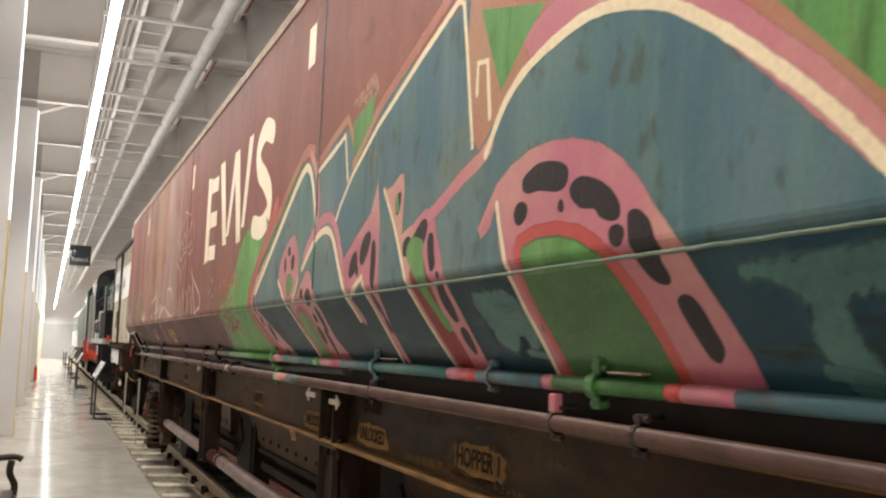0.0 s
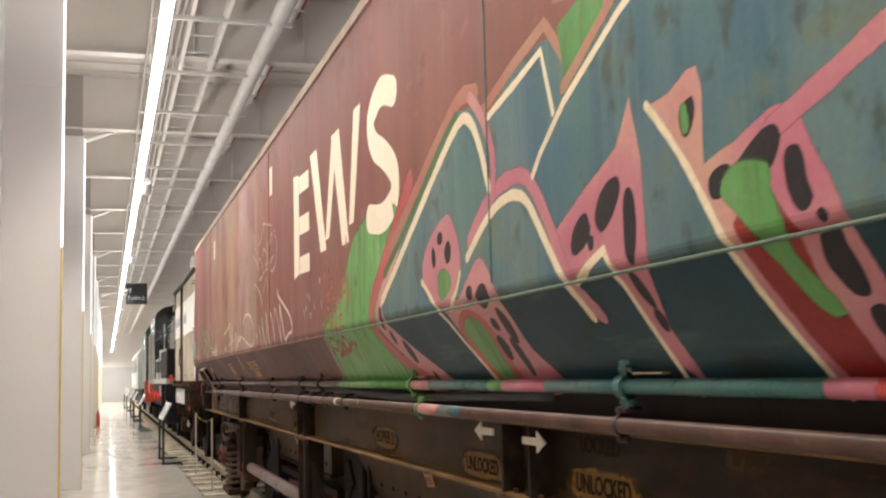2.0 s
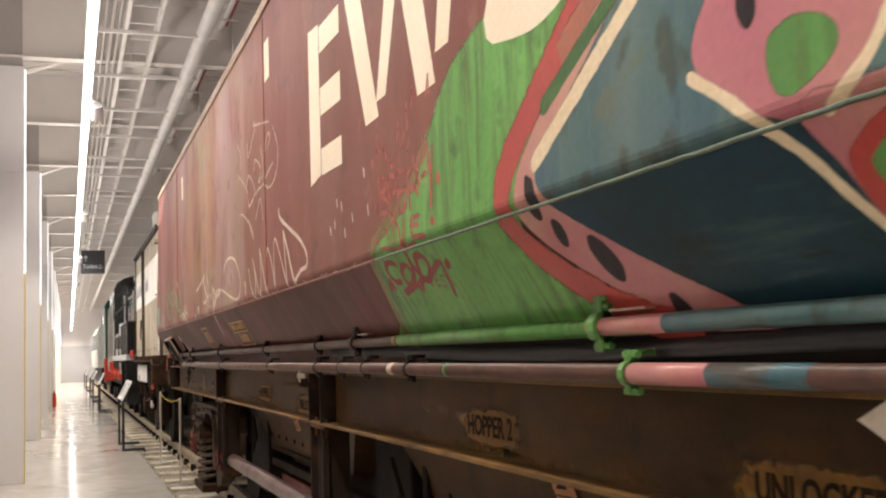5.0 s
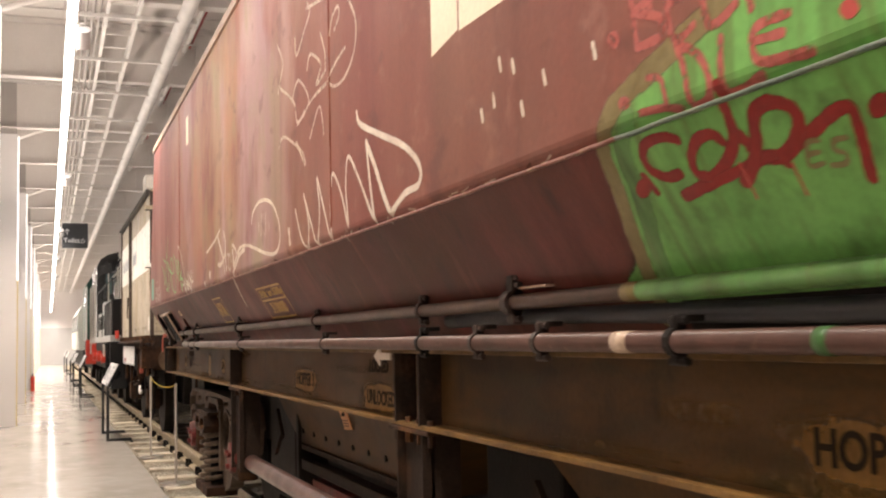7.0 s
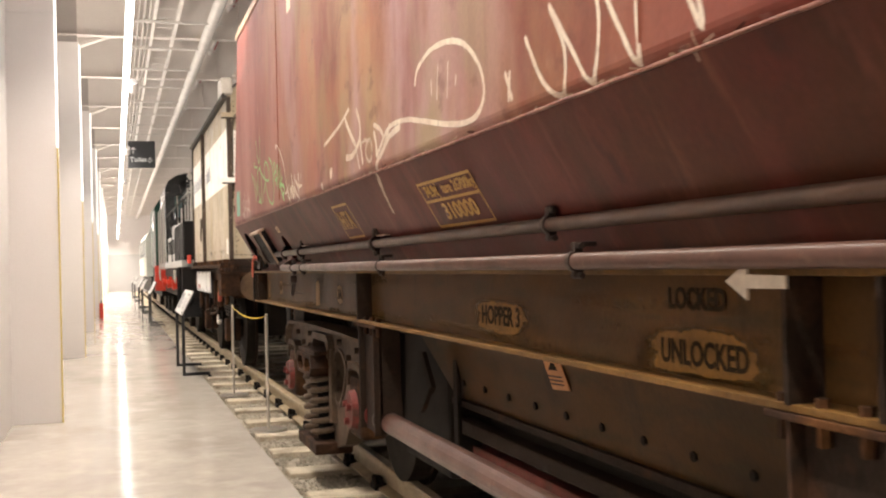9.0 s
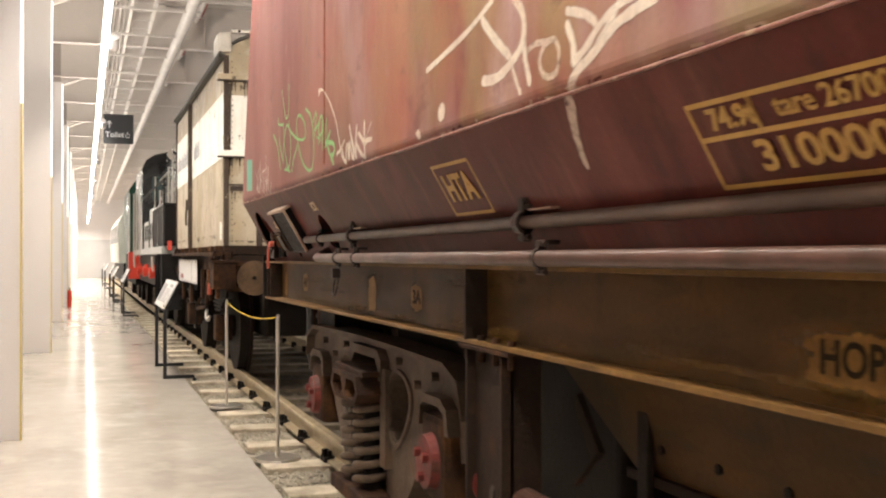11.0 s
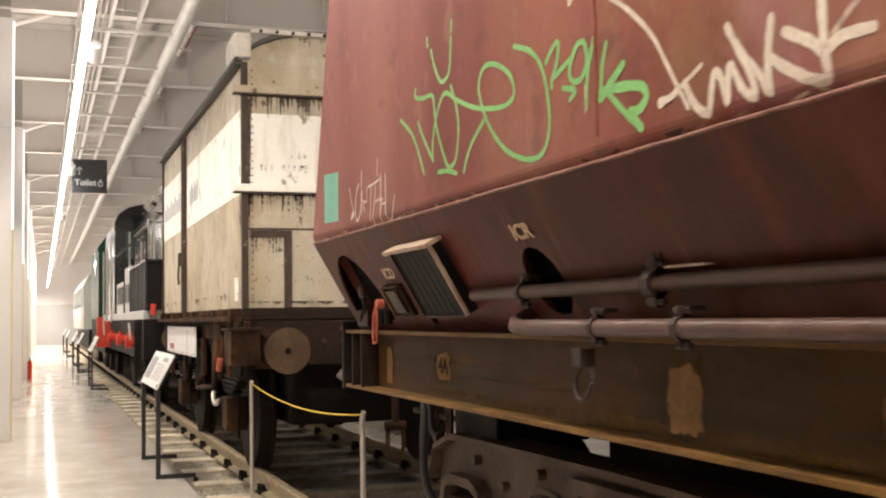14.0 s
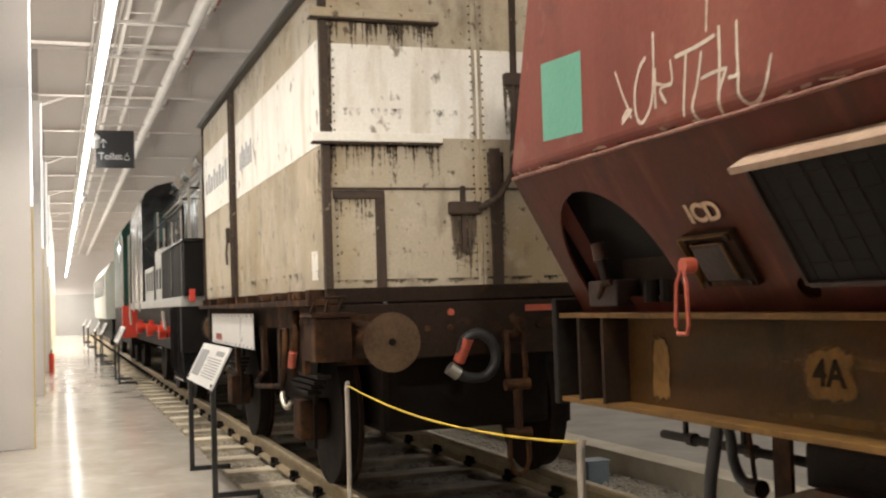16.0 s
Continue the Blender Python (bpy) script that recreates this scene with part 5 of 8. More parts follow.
scribble("pale_tag", [(10.268, 0.481), (10.152, 0.51), (9.82, 0.396), (9.758, 0.332), (9.908, 0.446)], 0.017, M_TAGT)
for y, s in ((7.88, 0.18), (7.77, 0.23), (7.62, 0.17), (7.41, 0.17), (7.95, 0.16), (7.73, 0.13), (7.84, 0.25), (7.45, 0.30)):
    scribble("paint_fleck", [(y, s + 0.014), (y - 0.008, s - 0.012)], 0.016, M_TAGW)
rr = random.Random(11)
for i in range(34):
    y, q = rr.uniform(6.72, 7.30), rr.uniform(0.20, 0.46)
    spray("red_smear", [(y, q), (y + rr.uniform(-0.02, 0.02), q - rr.uniform(0.02, 0.07))], rr.uniform(0.008, 0.022), M_REDTHIN, 2.5)
oval("paint_fleck", 12.49, 0.07, 0.03, 0.026, 0, M_TAGW, 6.5)
oval("paint_fleck", 12.73, 0.03, 0.02, 0.014, 0, M_TAGW, 6.5)
scribble("green_tag", [(15.507, 0.32), (15.415, 0.271), (15.35, 0.215), (15.278, 0.116)], 0.016, M_TAGG)
scribble("green_tag", [(15.327, 0.281), (15.278, 0.224), (15.2, 0.151)], 0.016, M_TAGG)
scribble("green_tag", [(15.348, 0.389), (15.351, 0.365), (15.276, 0.348), (15.195, 0.341), (15.174, 0.295), (15.156, 0.234), (15.103, 0.151), (15.059, 0.108), (15.003, 0.119), (14.976, 0.188), (14.985, 0.262), (15.03, 0.335)], 0.016, M_TAGG)
scribble("green_tag", [(15.197, 0.477), (15.165, 0.418), (15.113, 0.366), (15.049, 0.376), (15.029, 0.437), (15.024, 0.477)], 0.016, M_TAGG)
scribble("green_tag", [(15.022, 0.495), (15.018, 0.524)], 0.016, M_TAGG)
scribble("green_tag", [(15.232, 0.524), (15.228, 0.499)], 0.016, M_TAGG)
scribble("green_tag", [(15.194, 0.144), (15.193, 0.202), (15.15, 0.281), (15.081, 0.326), (14.982, 0.286), (14.871, 0.247), (14.766, 0.222), (14.641, 0.207), (14.581, 0.226), (14.608, 0.28), (14.701, 0.327), (14.779, 0.334), (14.816, 0.295), (14.792, 0.23), (14.732, 0.16), (14.631, 0.09), (14.497, 0.05), (14.418, 0.058), (14.382, 0.114), (14.393, 0.2), (14.427, 0.268), (14.488, 0.313), (14.577, 0.344)], 0.016, M_TAGG)
scribble("green_tag", [(14.938, 0.078), (14.885, 0.139), (14.785, 0.194)], 0.016, M_TAGG)
scribble("green_tag", [(15.147, 0.102), (15.072, 0.097), (14.996, 0.08)], 0.016, M_TAGG)
scribble("green_tag", [(14.394, 0.262), (14.353, 0.291), (14.329, 0.294), (14.333, 0.257), (14.362, 0.217), (14.364, 0.198)], 0.016, M_TAGG)
scribble("green_tag", [(14.362, 0.217), (14.267, 0.243)], 0.016, M_TAGG)
scribble("green_tag", [(14.264, 0.235), (14.234, 0.266), (14.201, 0.262), (14.19, 0.22), (14.216, 0.189), (14.254, 0.189), (14.274, 0.215), (14.246, 0.261)], 0.016, M_TAGG)
scribble("green_tag", [(14.309, 0.185), (14.249, 0.169), (14.273, 0.153)], 0.016, M_TAGG)
scribble("green_tag", [(14.157, 0.261), (14.186, 0.198), (14.198, 0.121)], 0.016, M_TAGG)
scribble("green_tag", [(14.103, 0.238), (14.122, 0.192), (14.132, 0.128)], 0.016, M_TAGG)
scribble("green_tag", [(14.035, 0.179), (14.078, 0.156), (14.132, 0.128)], 0.024, M_TAGG)
scribble("green_tag", [(14.131, 0.141), (14.046, 0.135), (13.968, 0.122), (13.945, 0.098), (13.973, 0.077), (14.011, 0.076), (13.996, 0.061), (13.967, 0.039)], 0.024, M_TAGG)
scribble("green_tag", [(14.097, 0.132), (14.051, 0.096), (14.006, 0.062)], 0.018, M_TAGG)
scribble("cream_tag", [(14.265, 0.369), (14.27, 0.389), (14.177, 0.374), (14.076, 0.326), (13.984, 0.266), (13.913, 0.203), (13.874, 0.15), (13.832, 0.091), (13.8, 0.048)], 0.014, M_TAGW)
scribble("cream_tag", [(14.268, 0.368), (14.248, 0.381), (14.225, 0.381)], 0.02, M_TAGW)
scribble("cream_tag", [(13.898, 0.067), (13.824, 0.09), (13.753, 0.116)], 0.012, M_TAGW)
scribble("cream_tag", [(13.897, 0.077), (13.862, 0.077), (13.832, 0.087)], 0.018, M_TAGW)
scribble("cream_tag", [(13.809, 0.093), (13.791, 0.065), (13.766, 0.039), (13.736, 0.028), (13.725, 0.06), (13.714, 0.094), (13.693, 0.078), (13.677, 0.034), (13.674, 0.068), (13.666, 0.096), (13.634, 0.05), (13.601, 0.029), (13.609, 0.068), (13.64, 0.115), (13.672, 0.163)], 0.022, M_TAGW)
scribble("cream_tag", [(13.672, 0.163), (13.629, 0.107), (13.586, 0.064), (13.567, 0.03)], 0.018, M_TAGW)
scribble("cream_tag", [(13.551, 0.147), (13.559, 0.109), (13.563, 0.065), (13.56, 0.029)], 0.024, M_TAGW)
scribble("cream_tag", [(13.557, 0.084), (13.51, 0.055), (13.45, 0.025), (13.42, 0.027), (13.426, 0.066), (13.427, 0.114), (13.428, 0.148)], 0.024, M_TAGW)
scribble("cream_tag", [(13.518, 0.117), (13.454, 0.085), (13.426, 0.066), (13.386, 0.078), (13.321, 0.075)], 0.024, M_TAGW)
scribble("pale_tag", [(13.404, 0.087), (13.363, 0.115), (13.324, 0.136)], 0.014, M_TAGT)
scribble("white_tag", [(15.985, 0.213), (15.987, 0.168), (15.992, 0.109), (16.007, 0.063), (16.045, 0.036), (16.068, 0.056), (16.071, 0.106), (16.048, 0.151), (16.022, 0.17)], 0.011, M_TAGW)
scribble("white_tag", [(16.131, 0.058), (16.104, 0.074), (16.093, 0.056)], 0.01, M_TAGW)
scribble("white_tag", [(16.156, 0.167), (16.12, 0.102), (16.092, 0.066)], 0.008, M_TAGW)
scribble("white_tag", [(15.982, 0.137), (15.986, 0.09), (15.986, 0.06)], 0.01, M_TAGW)
scribble("white_tag", [(15.925, 0.096), (15.965, 0.092), (15.945, 0.062)], 0.01, M_TAGW)
scribble("white_tag", [(15.921, 0.142), (15.92, 0.095), (15.98, 0.107)], 0.008, M_TAGW)
scribble("white_tag", [(15.899, 0.146), (15.825, 0.149), (15.76, 0.156)], 0.01, M_TAGW)
scribble("white_tag", [(15.861, 0.142), (15.87, 0.085), (15.879, 0.023)], 0.01, M_TAGW)
scribble("white_tag", [(15.778, 0.232), (15.785, 0.173)], 0.009, M_TAGW)
scribble("white_tag", [(15.806, 0.133), (15.825, 0.076), (15.845, 0.034), (15.835, 0.001)], 0.01, M_TAGW)
scribble("white_tag", [(15.743, 0.168), (15.744, 0.114), (15.751, 0.05), (15.756, 0.008)], 0.011, M_TAGW)
scribble("white_tag", [(15.808, 0.084), (15.761, 0.087), (15.724, 0.086)], 0.009, M_TAGW)
scribble("white_tag", [(15.685, 0.164), (15.687, 0.112), (15.689, 0.07), (15.716, 0.067)], 0.009, M_TAGW)
scribble("white_tag", [(15.685, 0.069), (15.688, 0.033), (15.667, 0.008), (15.633, 0.012), (15.606, 0.032), (15.586, 0.081)], 0.009, M_TAGW)
scribble("white_tag", [(15.724, 0.086), (15.749, 0.05)], 0.01, M_TAGW)
scribble("white_tag", [(12.634, 0.214), (12.464, 0.233), (12.261, 0.259), (12.059, 0.301)], 0.022, M_TAGW)
scribble("white_tag", [(12.133, 0.264), (12.061, 0.213), (11.942, 0.141)], 0.034, M_TAGW)
scribble("white_tag", [(12.127, 0.106), (12.021, 0.1), (11.904, 0.128), (11.848, 0.165), (11.847, 0.22), (11.902, 0.272)], 0.034, M_TAGW)
scribble("white_tag", [(11.942, 0.141), (11.886, 0.063), (11.865, 0.039)], 0.02, M_TAGW)
scribble("white_tag", [(11.848, 0.179), (11.831, 0.108), (11.807, 0.058)], 0.03, M_TAGW)
scribble("pale_tag", [(11.831, 0.128), (11.778, 0.139), (11.718, 0.134)], 0.02, M_TAGT)
scribble("pale_tag", [(11.712, 0.133), (11.745, 0.094), (11.713, 0.056), (11.649, 0.055), (11.633, 0.1), (11.664, 0.13), (11.712, 0.129)], 0.022, M_TAGT)
scribble("white_tag", [(11.588, 0.147), (11.559, 0.104), (11.554, 0.061)], 0.03, M_TAGW)
scribble("white_tag", [(11.587, 0.177), (11.502, 0.153), (11.443, 0.118), (11.475, 0.089), (11.554, 0.061)], 0.026, M_TAGW)
scribble("white_tag", [(11.59, 0.006), (11.546, 0.036), (11.449, 0.067), (11.36, 0.101), (11.255, 0.117), (11.19, 0.121)], 0.03, M_TAGW)
scribble("white_tag", [(11.449, 0.072), (11.384, 0.111), (11.335, 0.145)], 0.024, M_TAGW)
scribble("paint_drip", [(11.599, -0.009), (11.626, -0.044), (11.654, -0.09), (11.676, -0.138), (11.683, -0.167)], 0.05, M_TAGT, 6, taper=0.5)
scribble("red_tag", [(7.179, -0.036), (7.211, -0.024), (7.267, -0.025), (7.295, -0.045), (7.293, -0.073), (7.255, -0.092), (7.219, -0.091)], 0.022, M_REDD, 4)
scribble("red_tag", [(7.323, -0.079), (7.31, -0.112)], 0.02, M_REDD, 4)
scribble("red_tag", [(7.073, -0.06), (7.09, -0.044), (7.13, -0.046), (7.166, -0.069), (7.175, -0.098), (7.151, -0.108)], 0.022, M_REDD, 4)
scribble("red_tag", [(7.237, -0.131), (7.169, -0.12), (7.096, -0.097), (7.043, -0.059), (7.028, -0.005), (7.032, 0.022)], 0.026, M_REDD, 4)
scribble("red_tag", [(7.036, -0.05), (7.019, -0.073), (7.013, -0.093), (6.97, -0.106), (6.93, -0.095), (6.897, -0.067), (6.897, -0.041), (6.935, -0.025), (6.976, -0.036), (7.001, -0.077), (7.032, -0.108), (7.071, -0.131)], 0.026, M_REDD, 4)
scribble("red_tag", [(6.964, -0.107), (6.959, -0.117)], 0.02, M_REDD, 4)
scribble("red_tag", [(6.925, -0.096), (6.88, -0.083), (6.835, -0.068), (6.799, -0.063), (6.793, -0.077), (6.803, -0.116), (6.818, -0.164)], 0.022, M_REDD, 4)
scribble("red_tag", [(7.173, -0.125), (7.07, -0.111), (6.978, -0.1)], 0.02, M_REDD, 4)
scribble("red_tag", [(7.228, 0.08), (7.185, 0.066), (7.171, 0.017)], 0.016, M_REDTHIN, 3)
scribble("red_tag", [(7.26, 0.026), (7.197, 0.022), (7.138, 0.01)], 0.016, M_REDTHIN, 3)
scribble("red_tag", [(7.138, 0.118), (7.118, 0.068), (7.106, 0.008)], 0.02, M_REDTHIN, 3)
scribble("red_tag", [(7.138, 0.113), (7.077, 0.08), (7.05, 0.034), (7.068, 0.008), (7.107, 0.004)], 0.02, M_REDTHIN, 3)
scribble("red_tag", [(7.017, 0.09), (7.02, 0.044), (7.016, 0.006)], 0.02, M_REDTHIN, 3)
scribble("red_tag", [(7.016, 0.006), (6.968, 0.007), (6.928, 0.014)], 0.018, M_REDTHIN, 3)
scribble("red_tag", [(6.86, 0.082), (6.922, 0.084), (6.943, 0.066), (6.926, 0.033), (6.853, 0.023), (6.819, 0.021)], 0.02, M_REDTHIN, 3)
scribble("red_tag", [(6.937, 0.064), (6.874, 0.059)], 0.018, M_REDTHIN, 3)
spray("red_tag", [(7.272, 0.254), (7.266, 0.2), (7.254, 0.137)], 0.021, M_REDTHIN, 3)
spray("red_tag", [(7.272, 0.251), (7.209, 0.241), (7.192, 0.211), (7.257, 0.198), (7.184, 0.169), (7.18, 0.137), (7.254, 0.137)], 0.021, M_REDTHIN, 3)
spray("red_tag", [(7.096, 0.231), (7.16, 0.235), (7.145, 0.125), (7.086, 0.128)], 0.021, M_REDTHIN, 3)
spray("red_tag", [(7.152, 0.182), (7.093, 0.183)], 0.021, M_REDTHIN, 3)
spray("red_tag", [(6.986, 0.227), (7.058, 0.234), (7.047, 0.119), (6.973, 0.129)], 0.021, M_REDTHIN, 3)
spray("red_tag", [(7.051, 0.175), (6.992, 0.177)], 0.021, M_REDTHIN, 3)
spray("red_tag", [(6.956, 0.217), (6.95, 0.167), (6.94, 0.112)], 0.021, M_REDTHIN, 3)
spray("red_tag", [(6.96, 0.212), (6.902, 0.228), (6.858, 0.205), (6.872, 0.18), (6.933, 0.164)], 0.021, M_REDTHIN, 3)
spray("red_tag", [(6.933, 0.164), (6.893, 0.168), (6.866, 0.145)], 0.021, M_REDTHIN, 3)
spray("red_tag", [(7.288, 0.353), (7.275, 0.32), (7.232, 0.342)], 0.021, M_REDTHIN, 3)
spray("red_tag", [(7.205, 0.337), (7.155, 0.286), (7.099, 0.267), (7.088, 0.301)], 0.021, M_REDTHIN, 3)
spray("red_tag", [(6.786, 0.192), (6.823, 0.186)], 0.021, M_REDTHIN, 3)
spray("red_tag", [(6.737, 0.213), (6.742, 0.16), (6.749, 0.096)], 0.022, M_RED, 3)
patch("red_fleck", [(6.726, 0.05), (6.735, 0.042), (6.751, 0.045), (6.759, 0.057), (6.75, 0.065), (6.734, 0.062)], M_RED, 4, True, steps=2, edge=0.004)
patch("red_fleck", [(6.664, 0.157), (6.672, 0.144), (6.688, 0.149), (6.695, 0.166), (6.686, 0.179), (6.671, 0.174)], M_RED, 4, True, steps=2, edge=0.004)
patch("red_fleck", [(7.31, 0.3), (7.321, 0.287), (7.341, 0.292), (7.351, 0.311), (7.34, 0.324), (7.319, 0.318)], M_REDTHIN, 4, True, steps=2, edge=0.004)
patch("red_fleck", [(7.315, 0.166), (7.326, 0.154), (7.347, 0.158), (7.356, 0.175), (7.345, 0.187), (7.325, 0.183)], M_REDTHIN, 4, True, steps=2, edge=0.004)
patch("red_fleck", [(7.286, 0.05), (7.296, 0.041), (7.316, 0.045), (7.326, 0.057), (7.315, 0.065), (7.295, 0.062)], M_REDTHIN, 4, True, steps=2, edge=0.004)
patch("red_fleck", [(6.729, -0.076), (6.748, -0.087), (6.765, -0.085), (6.763, -0.071), (6.744, -0.06), (6.727, -0.063)], M_REDD, 4, True, steps=2, edge=0.004)
patch("red_fleck", [(7.322, -0.102), (7.348, -0.115), (7.37, -0.112), (7.366, -0.097), (7.34, -0.085), (7.318, -0.088)], M_REDD, 4, True, steps=2, edge=0.004)
scribble("stencil_stroke", [(6.878, -0.097), (6.901, -0.097), (6.918, -0.129), (6.889, -0.13)], 0.01, M_OLIVE, 4)
scribble("stencil_stroke", [(6.908, -0.113), (6.887, -0.113)], 0.01, M_OLIVE, 4)
scribble("stencil_stroke", [(6.826, -0.103), (6.85, -0.103), (6.857, -0.116), (6.842, -0.124), (6.849, -0.137), (6.876, -0.136)], 0.01, M_OLIVE, 4)
scribble("white_tag", [(11.501, 0.081), (11.351, 0.137), (11.12, 0.136), (10.893, 0.104), (10.592, 0.056), (10.367, 0.04), (10.266, 0.084), (10.285, 0.165), (10.408, 0.251), (10.567, 0.295), (10.766, 0.308), (10.926, 0.279), (10.969, 0.234)], 0.022, M_TAGW)
scribble("white_tag", [(10.774, 0.212), (10.772, 0.172)], 0.012, M_TAGW)
scribble("white_tag", [(10.695, 0.249), (10.714, 0.147)], 0.01, M_TAGW)
scribble("white_tag", [(10.587, 0.237), (10.606, 0.138)], 0.01, M_TAGW)
scribble("white_tag", [(10.511, 0.185), (10.516, 0.16)], 0.01, M_TAGW)
scribble("white_tag", [(10.059, 0.114), (10.069, 0.051)], 0.02, M_TAGW)
patch("mint_patch", [(16.555, 0.07), (16.33, 0.06), (16.325, 0.255), (16.555, 0.27)], M_MINT, 2, False)
scribble("white_tag", [(16.13, 0.05), (16.09, 0.07)], 0.012, M_TAGW)

for y, q, l in ((8.66, 0.02, 0.03), (9.16, 0.03, 0.05), (14.20, 0.17, 0.06), (7.06, -0.10, 0.06), (6.95, -0.12, 0.05)):
    spray("paint_drip", [(y, q), (y + 0.002, q - l)], 0.006, M_TAGT if y > 8 else M_RED, 7)
for k in range(110):
    rr = random.Random(k + 900)
    y = rr.uniform(7.6, 16.7)
    spray("crease_chip", [(y, rr.uniform(0.001, 0.014)), (y + rr.uniform(0.01, 0.06), rr.uniform(0.001, 0.014))], rr.uniform(0.003, 0.007), (M_BODYLOW, M_RIM, M_TAGT, M_WELD)[k % 4], 3, smooth=False)
# stencilled boxes on the sloping sheet
def slope_pose(y, s, lift=0.004):
    m = Matrix.Identity(4)
    for i, c in enumerate(((0, -1, 0), (-math.sin(TILT_S), 0, math.cos(TILT_S)), (-math.cos(TILT_S), 0, -math.sin(TILT_S)), on_side(y, s, lift))):
        for j in range(3):
            m[j][i] = c[j]
    return m


def stencil_frame(y0, y1, s0, s1, w, material):
    for a in ([(y0, s0), (y1, s0), (y1, s0 + w), (y0, s0 + w)], [(y0, s1), (y1, s1), (y1, s1 - w), (y0, s1 - w)], [(y0, s0 + w), (y0 - w, s0 + w), (y0 - w, s1 - w), (y0, s1 - w)], [(y1, s0 + w), (y1 + w, s0 + w), (y1 + w, s1 - w), (y1, s1 - w)]):
        patch("stencil_line", a, material, 2, False)


stencil_frame(12.75, 12.40, -0.258, -0.079, 0.011, M_YELLOW)
lettering("stencil", "HTA", 0.125, slope_pose(12.575, -0.168), M_YELLOW, wagon, "ochre stencilled letters", 0.004, 0.25)
stencil_frame(11.18, 10.58, -0.265, -0.09, 0.010, M_YELLOW)
patch("stencil_line", [(11.17, -0.168), (10.59, -0.168), (10.59, -0.158), (11.17, -0.158)], M_YELLOW, 2, False)
patch("stencil_line", [(10.985, -0.158), (10.975, -0.158), (10.975, -0.10), (10.985, -0.10)], M_YELLOW, 2, False)
lettering("stencil", "74.9t", 0.056, slope_pose(11.08, -0.13), M_YELLOW, wagon, "", 0.002, 0.14)
lettering("stencil", "tare 26700kg", 0.056, slope_pose(10.785, -0.128), M_YELLOW, wagon, "", 0.001, 0.34)
lettering("stencil", "310000", 0.082, slope_pose(10.885, -0.212), M_YELLOW, wagon, "", 0.002, 0.34)
lettering("stencil", "ICD", 0.062, slope_pose(15.975, -0.19), M_STEN, wagon, "", 0.002, 0.12)
lettering("stencil", "ICR", 0.062, slope_pose(14.70, -0.125), M_STEN, wagon, "", 0.002, 0.12)

# openings' fittings, vent box and release handle near the end
def on_slope(y0, y1, s0, s1, d0, d1, bevel=0.0):
    """A block standing off the sloping sheet."""
    bm = box(d0, d1, y0, y1, s0, s1, bevel)
    for v in bm.verts:
        v.co = on_side(v.co.y, v.co.z, v.co.x)
    return bm


vent = part("vent_box", on_slope(15.30, 15.70, -0.352, -0.098, 0.0, 0.04, 0.003), M_SATIN, wagon, "dark mesh vent with a pale top lip")
part("vent_lip", on_slope(15.27, 15.73, -0.098, -0.084, 0.0, 0.06), M_RIM, vent)
for i in range(5):
    part("mesh_wire", on_slope(15.31, 15.69, -0.310 + 0.045 * i, -0.3085 + 0.045 * i, 0.04, 0.0412), M_DARKIRON, vent)
for i in range(7):
    part("mesh_wire", on_slope(15.33 + 0.056 * i, 15.3315 + 0.056 * i, -0.345, -0.105, 0.0412, 0.0424), M_DARKIRON, vent)
for y, m in ((15.30, M_RIM), (15.70, M_CLIP)):
    part("vent_edge", on_slope(y - 0.005, y + 0.005, -0.352, -0.10, 0.034, 0.047), m, vent)
part("vent_edge", on_slope(15.306, 15.694, -0.357, -0.347, 0.034, 0.047), M_CLIP, vent)
latch = part("latch_plate", on_slope(15.895, 16.085, -0.365, -0.232, 0.001, 0.018, 0.004), M_RUST, wagon, "brown bolted latch plate")
part("latch_box", on_slope(15.925, 16.055, -0.345, -0.250, 0.018, 0.030, 0.010), M_CLIP, latch)
for y0, y1, q0, q1 in ((15.935, 16.045, -0.253, -0.250), (15.929, 15.933, -0.335, -0.256), (16.080, 16.084, -0.360, -0.236), (15.90, 16.08, -0.236, -0.233)):
    part("box_edge", on_slope(y0, y1, q0, q1, 0.018, 0.032), M_EDGE, latch)
for y, q in ((15.91, -0.246), (16.07, -0.246), (15.91, -0.352), (16.07, -0.352)):
    part("latch_bolt", on_slope(y - 0.006, y + 0.006, q - 0.006, q + 0.006, 0.018, 0.026), M_CLIP, latch)
part("pivot", rod((1.150, 15.995, 1.462), (1.122, 15.995, 1.462), 0.017, seg=16), M_HANDLE, latch)
part("release_handle", tube([(1.122, 15.998, 1.455), (1.118, 16.014, 1.425), (1.116, 16.020, 1.335), (1.116, 16.012, 1.318), (1.116, 15.978, 1.318), (1.116, 15.970, 1.335), (1.118, 15.976, 1.425), (1.122, 15.992, 1.455)], 0.0048, 8), M_HANDLE, latch, "red pull handle")
# added black sheets behind the holes stand in for the dark inside
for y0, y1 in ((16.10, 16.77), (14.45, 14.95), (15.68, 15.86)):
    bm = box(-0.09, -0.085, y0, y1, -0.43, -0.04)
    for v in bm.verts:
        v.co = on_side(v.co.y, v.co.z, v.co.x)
    part("opening_lining", bm, M_SATIN, wagon, "black sheet standing in for shade in the opening")
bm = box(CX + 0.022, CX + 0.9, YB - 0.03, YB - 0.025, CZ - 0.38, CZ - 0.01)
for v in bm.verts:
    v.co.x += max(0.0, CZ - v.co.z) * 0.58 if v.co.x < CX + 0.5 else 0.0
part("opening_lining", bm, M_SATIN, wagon)
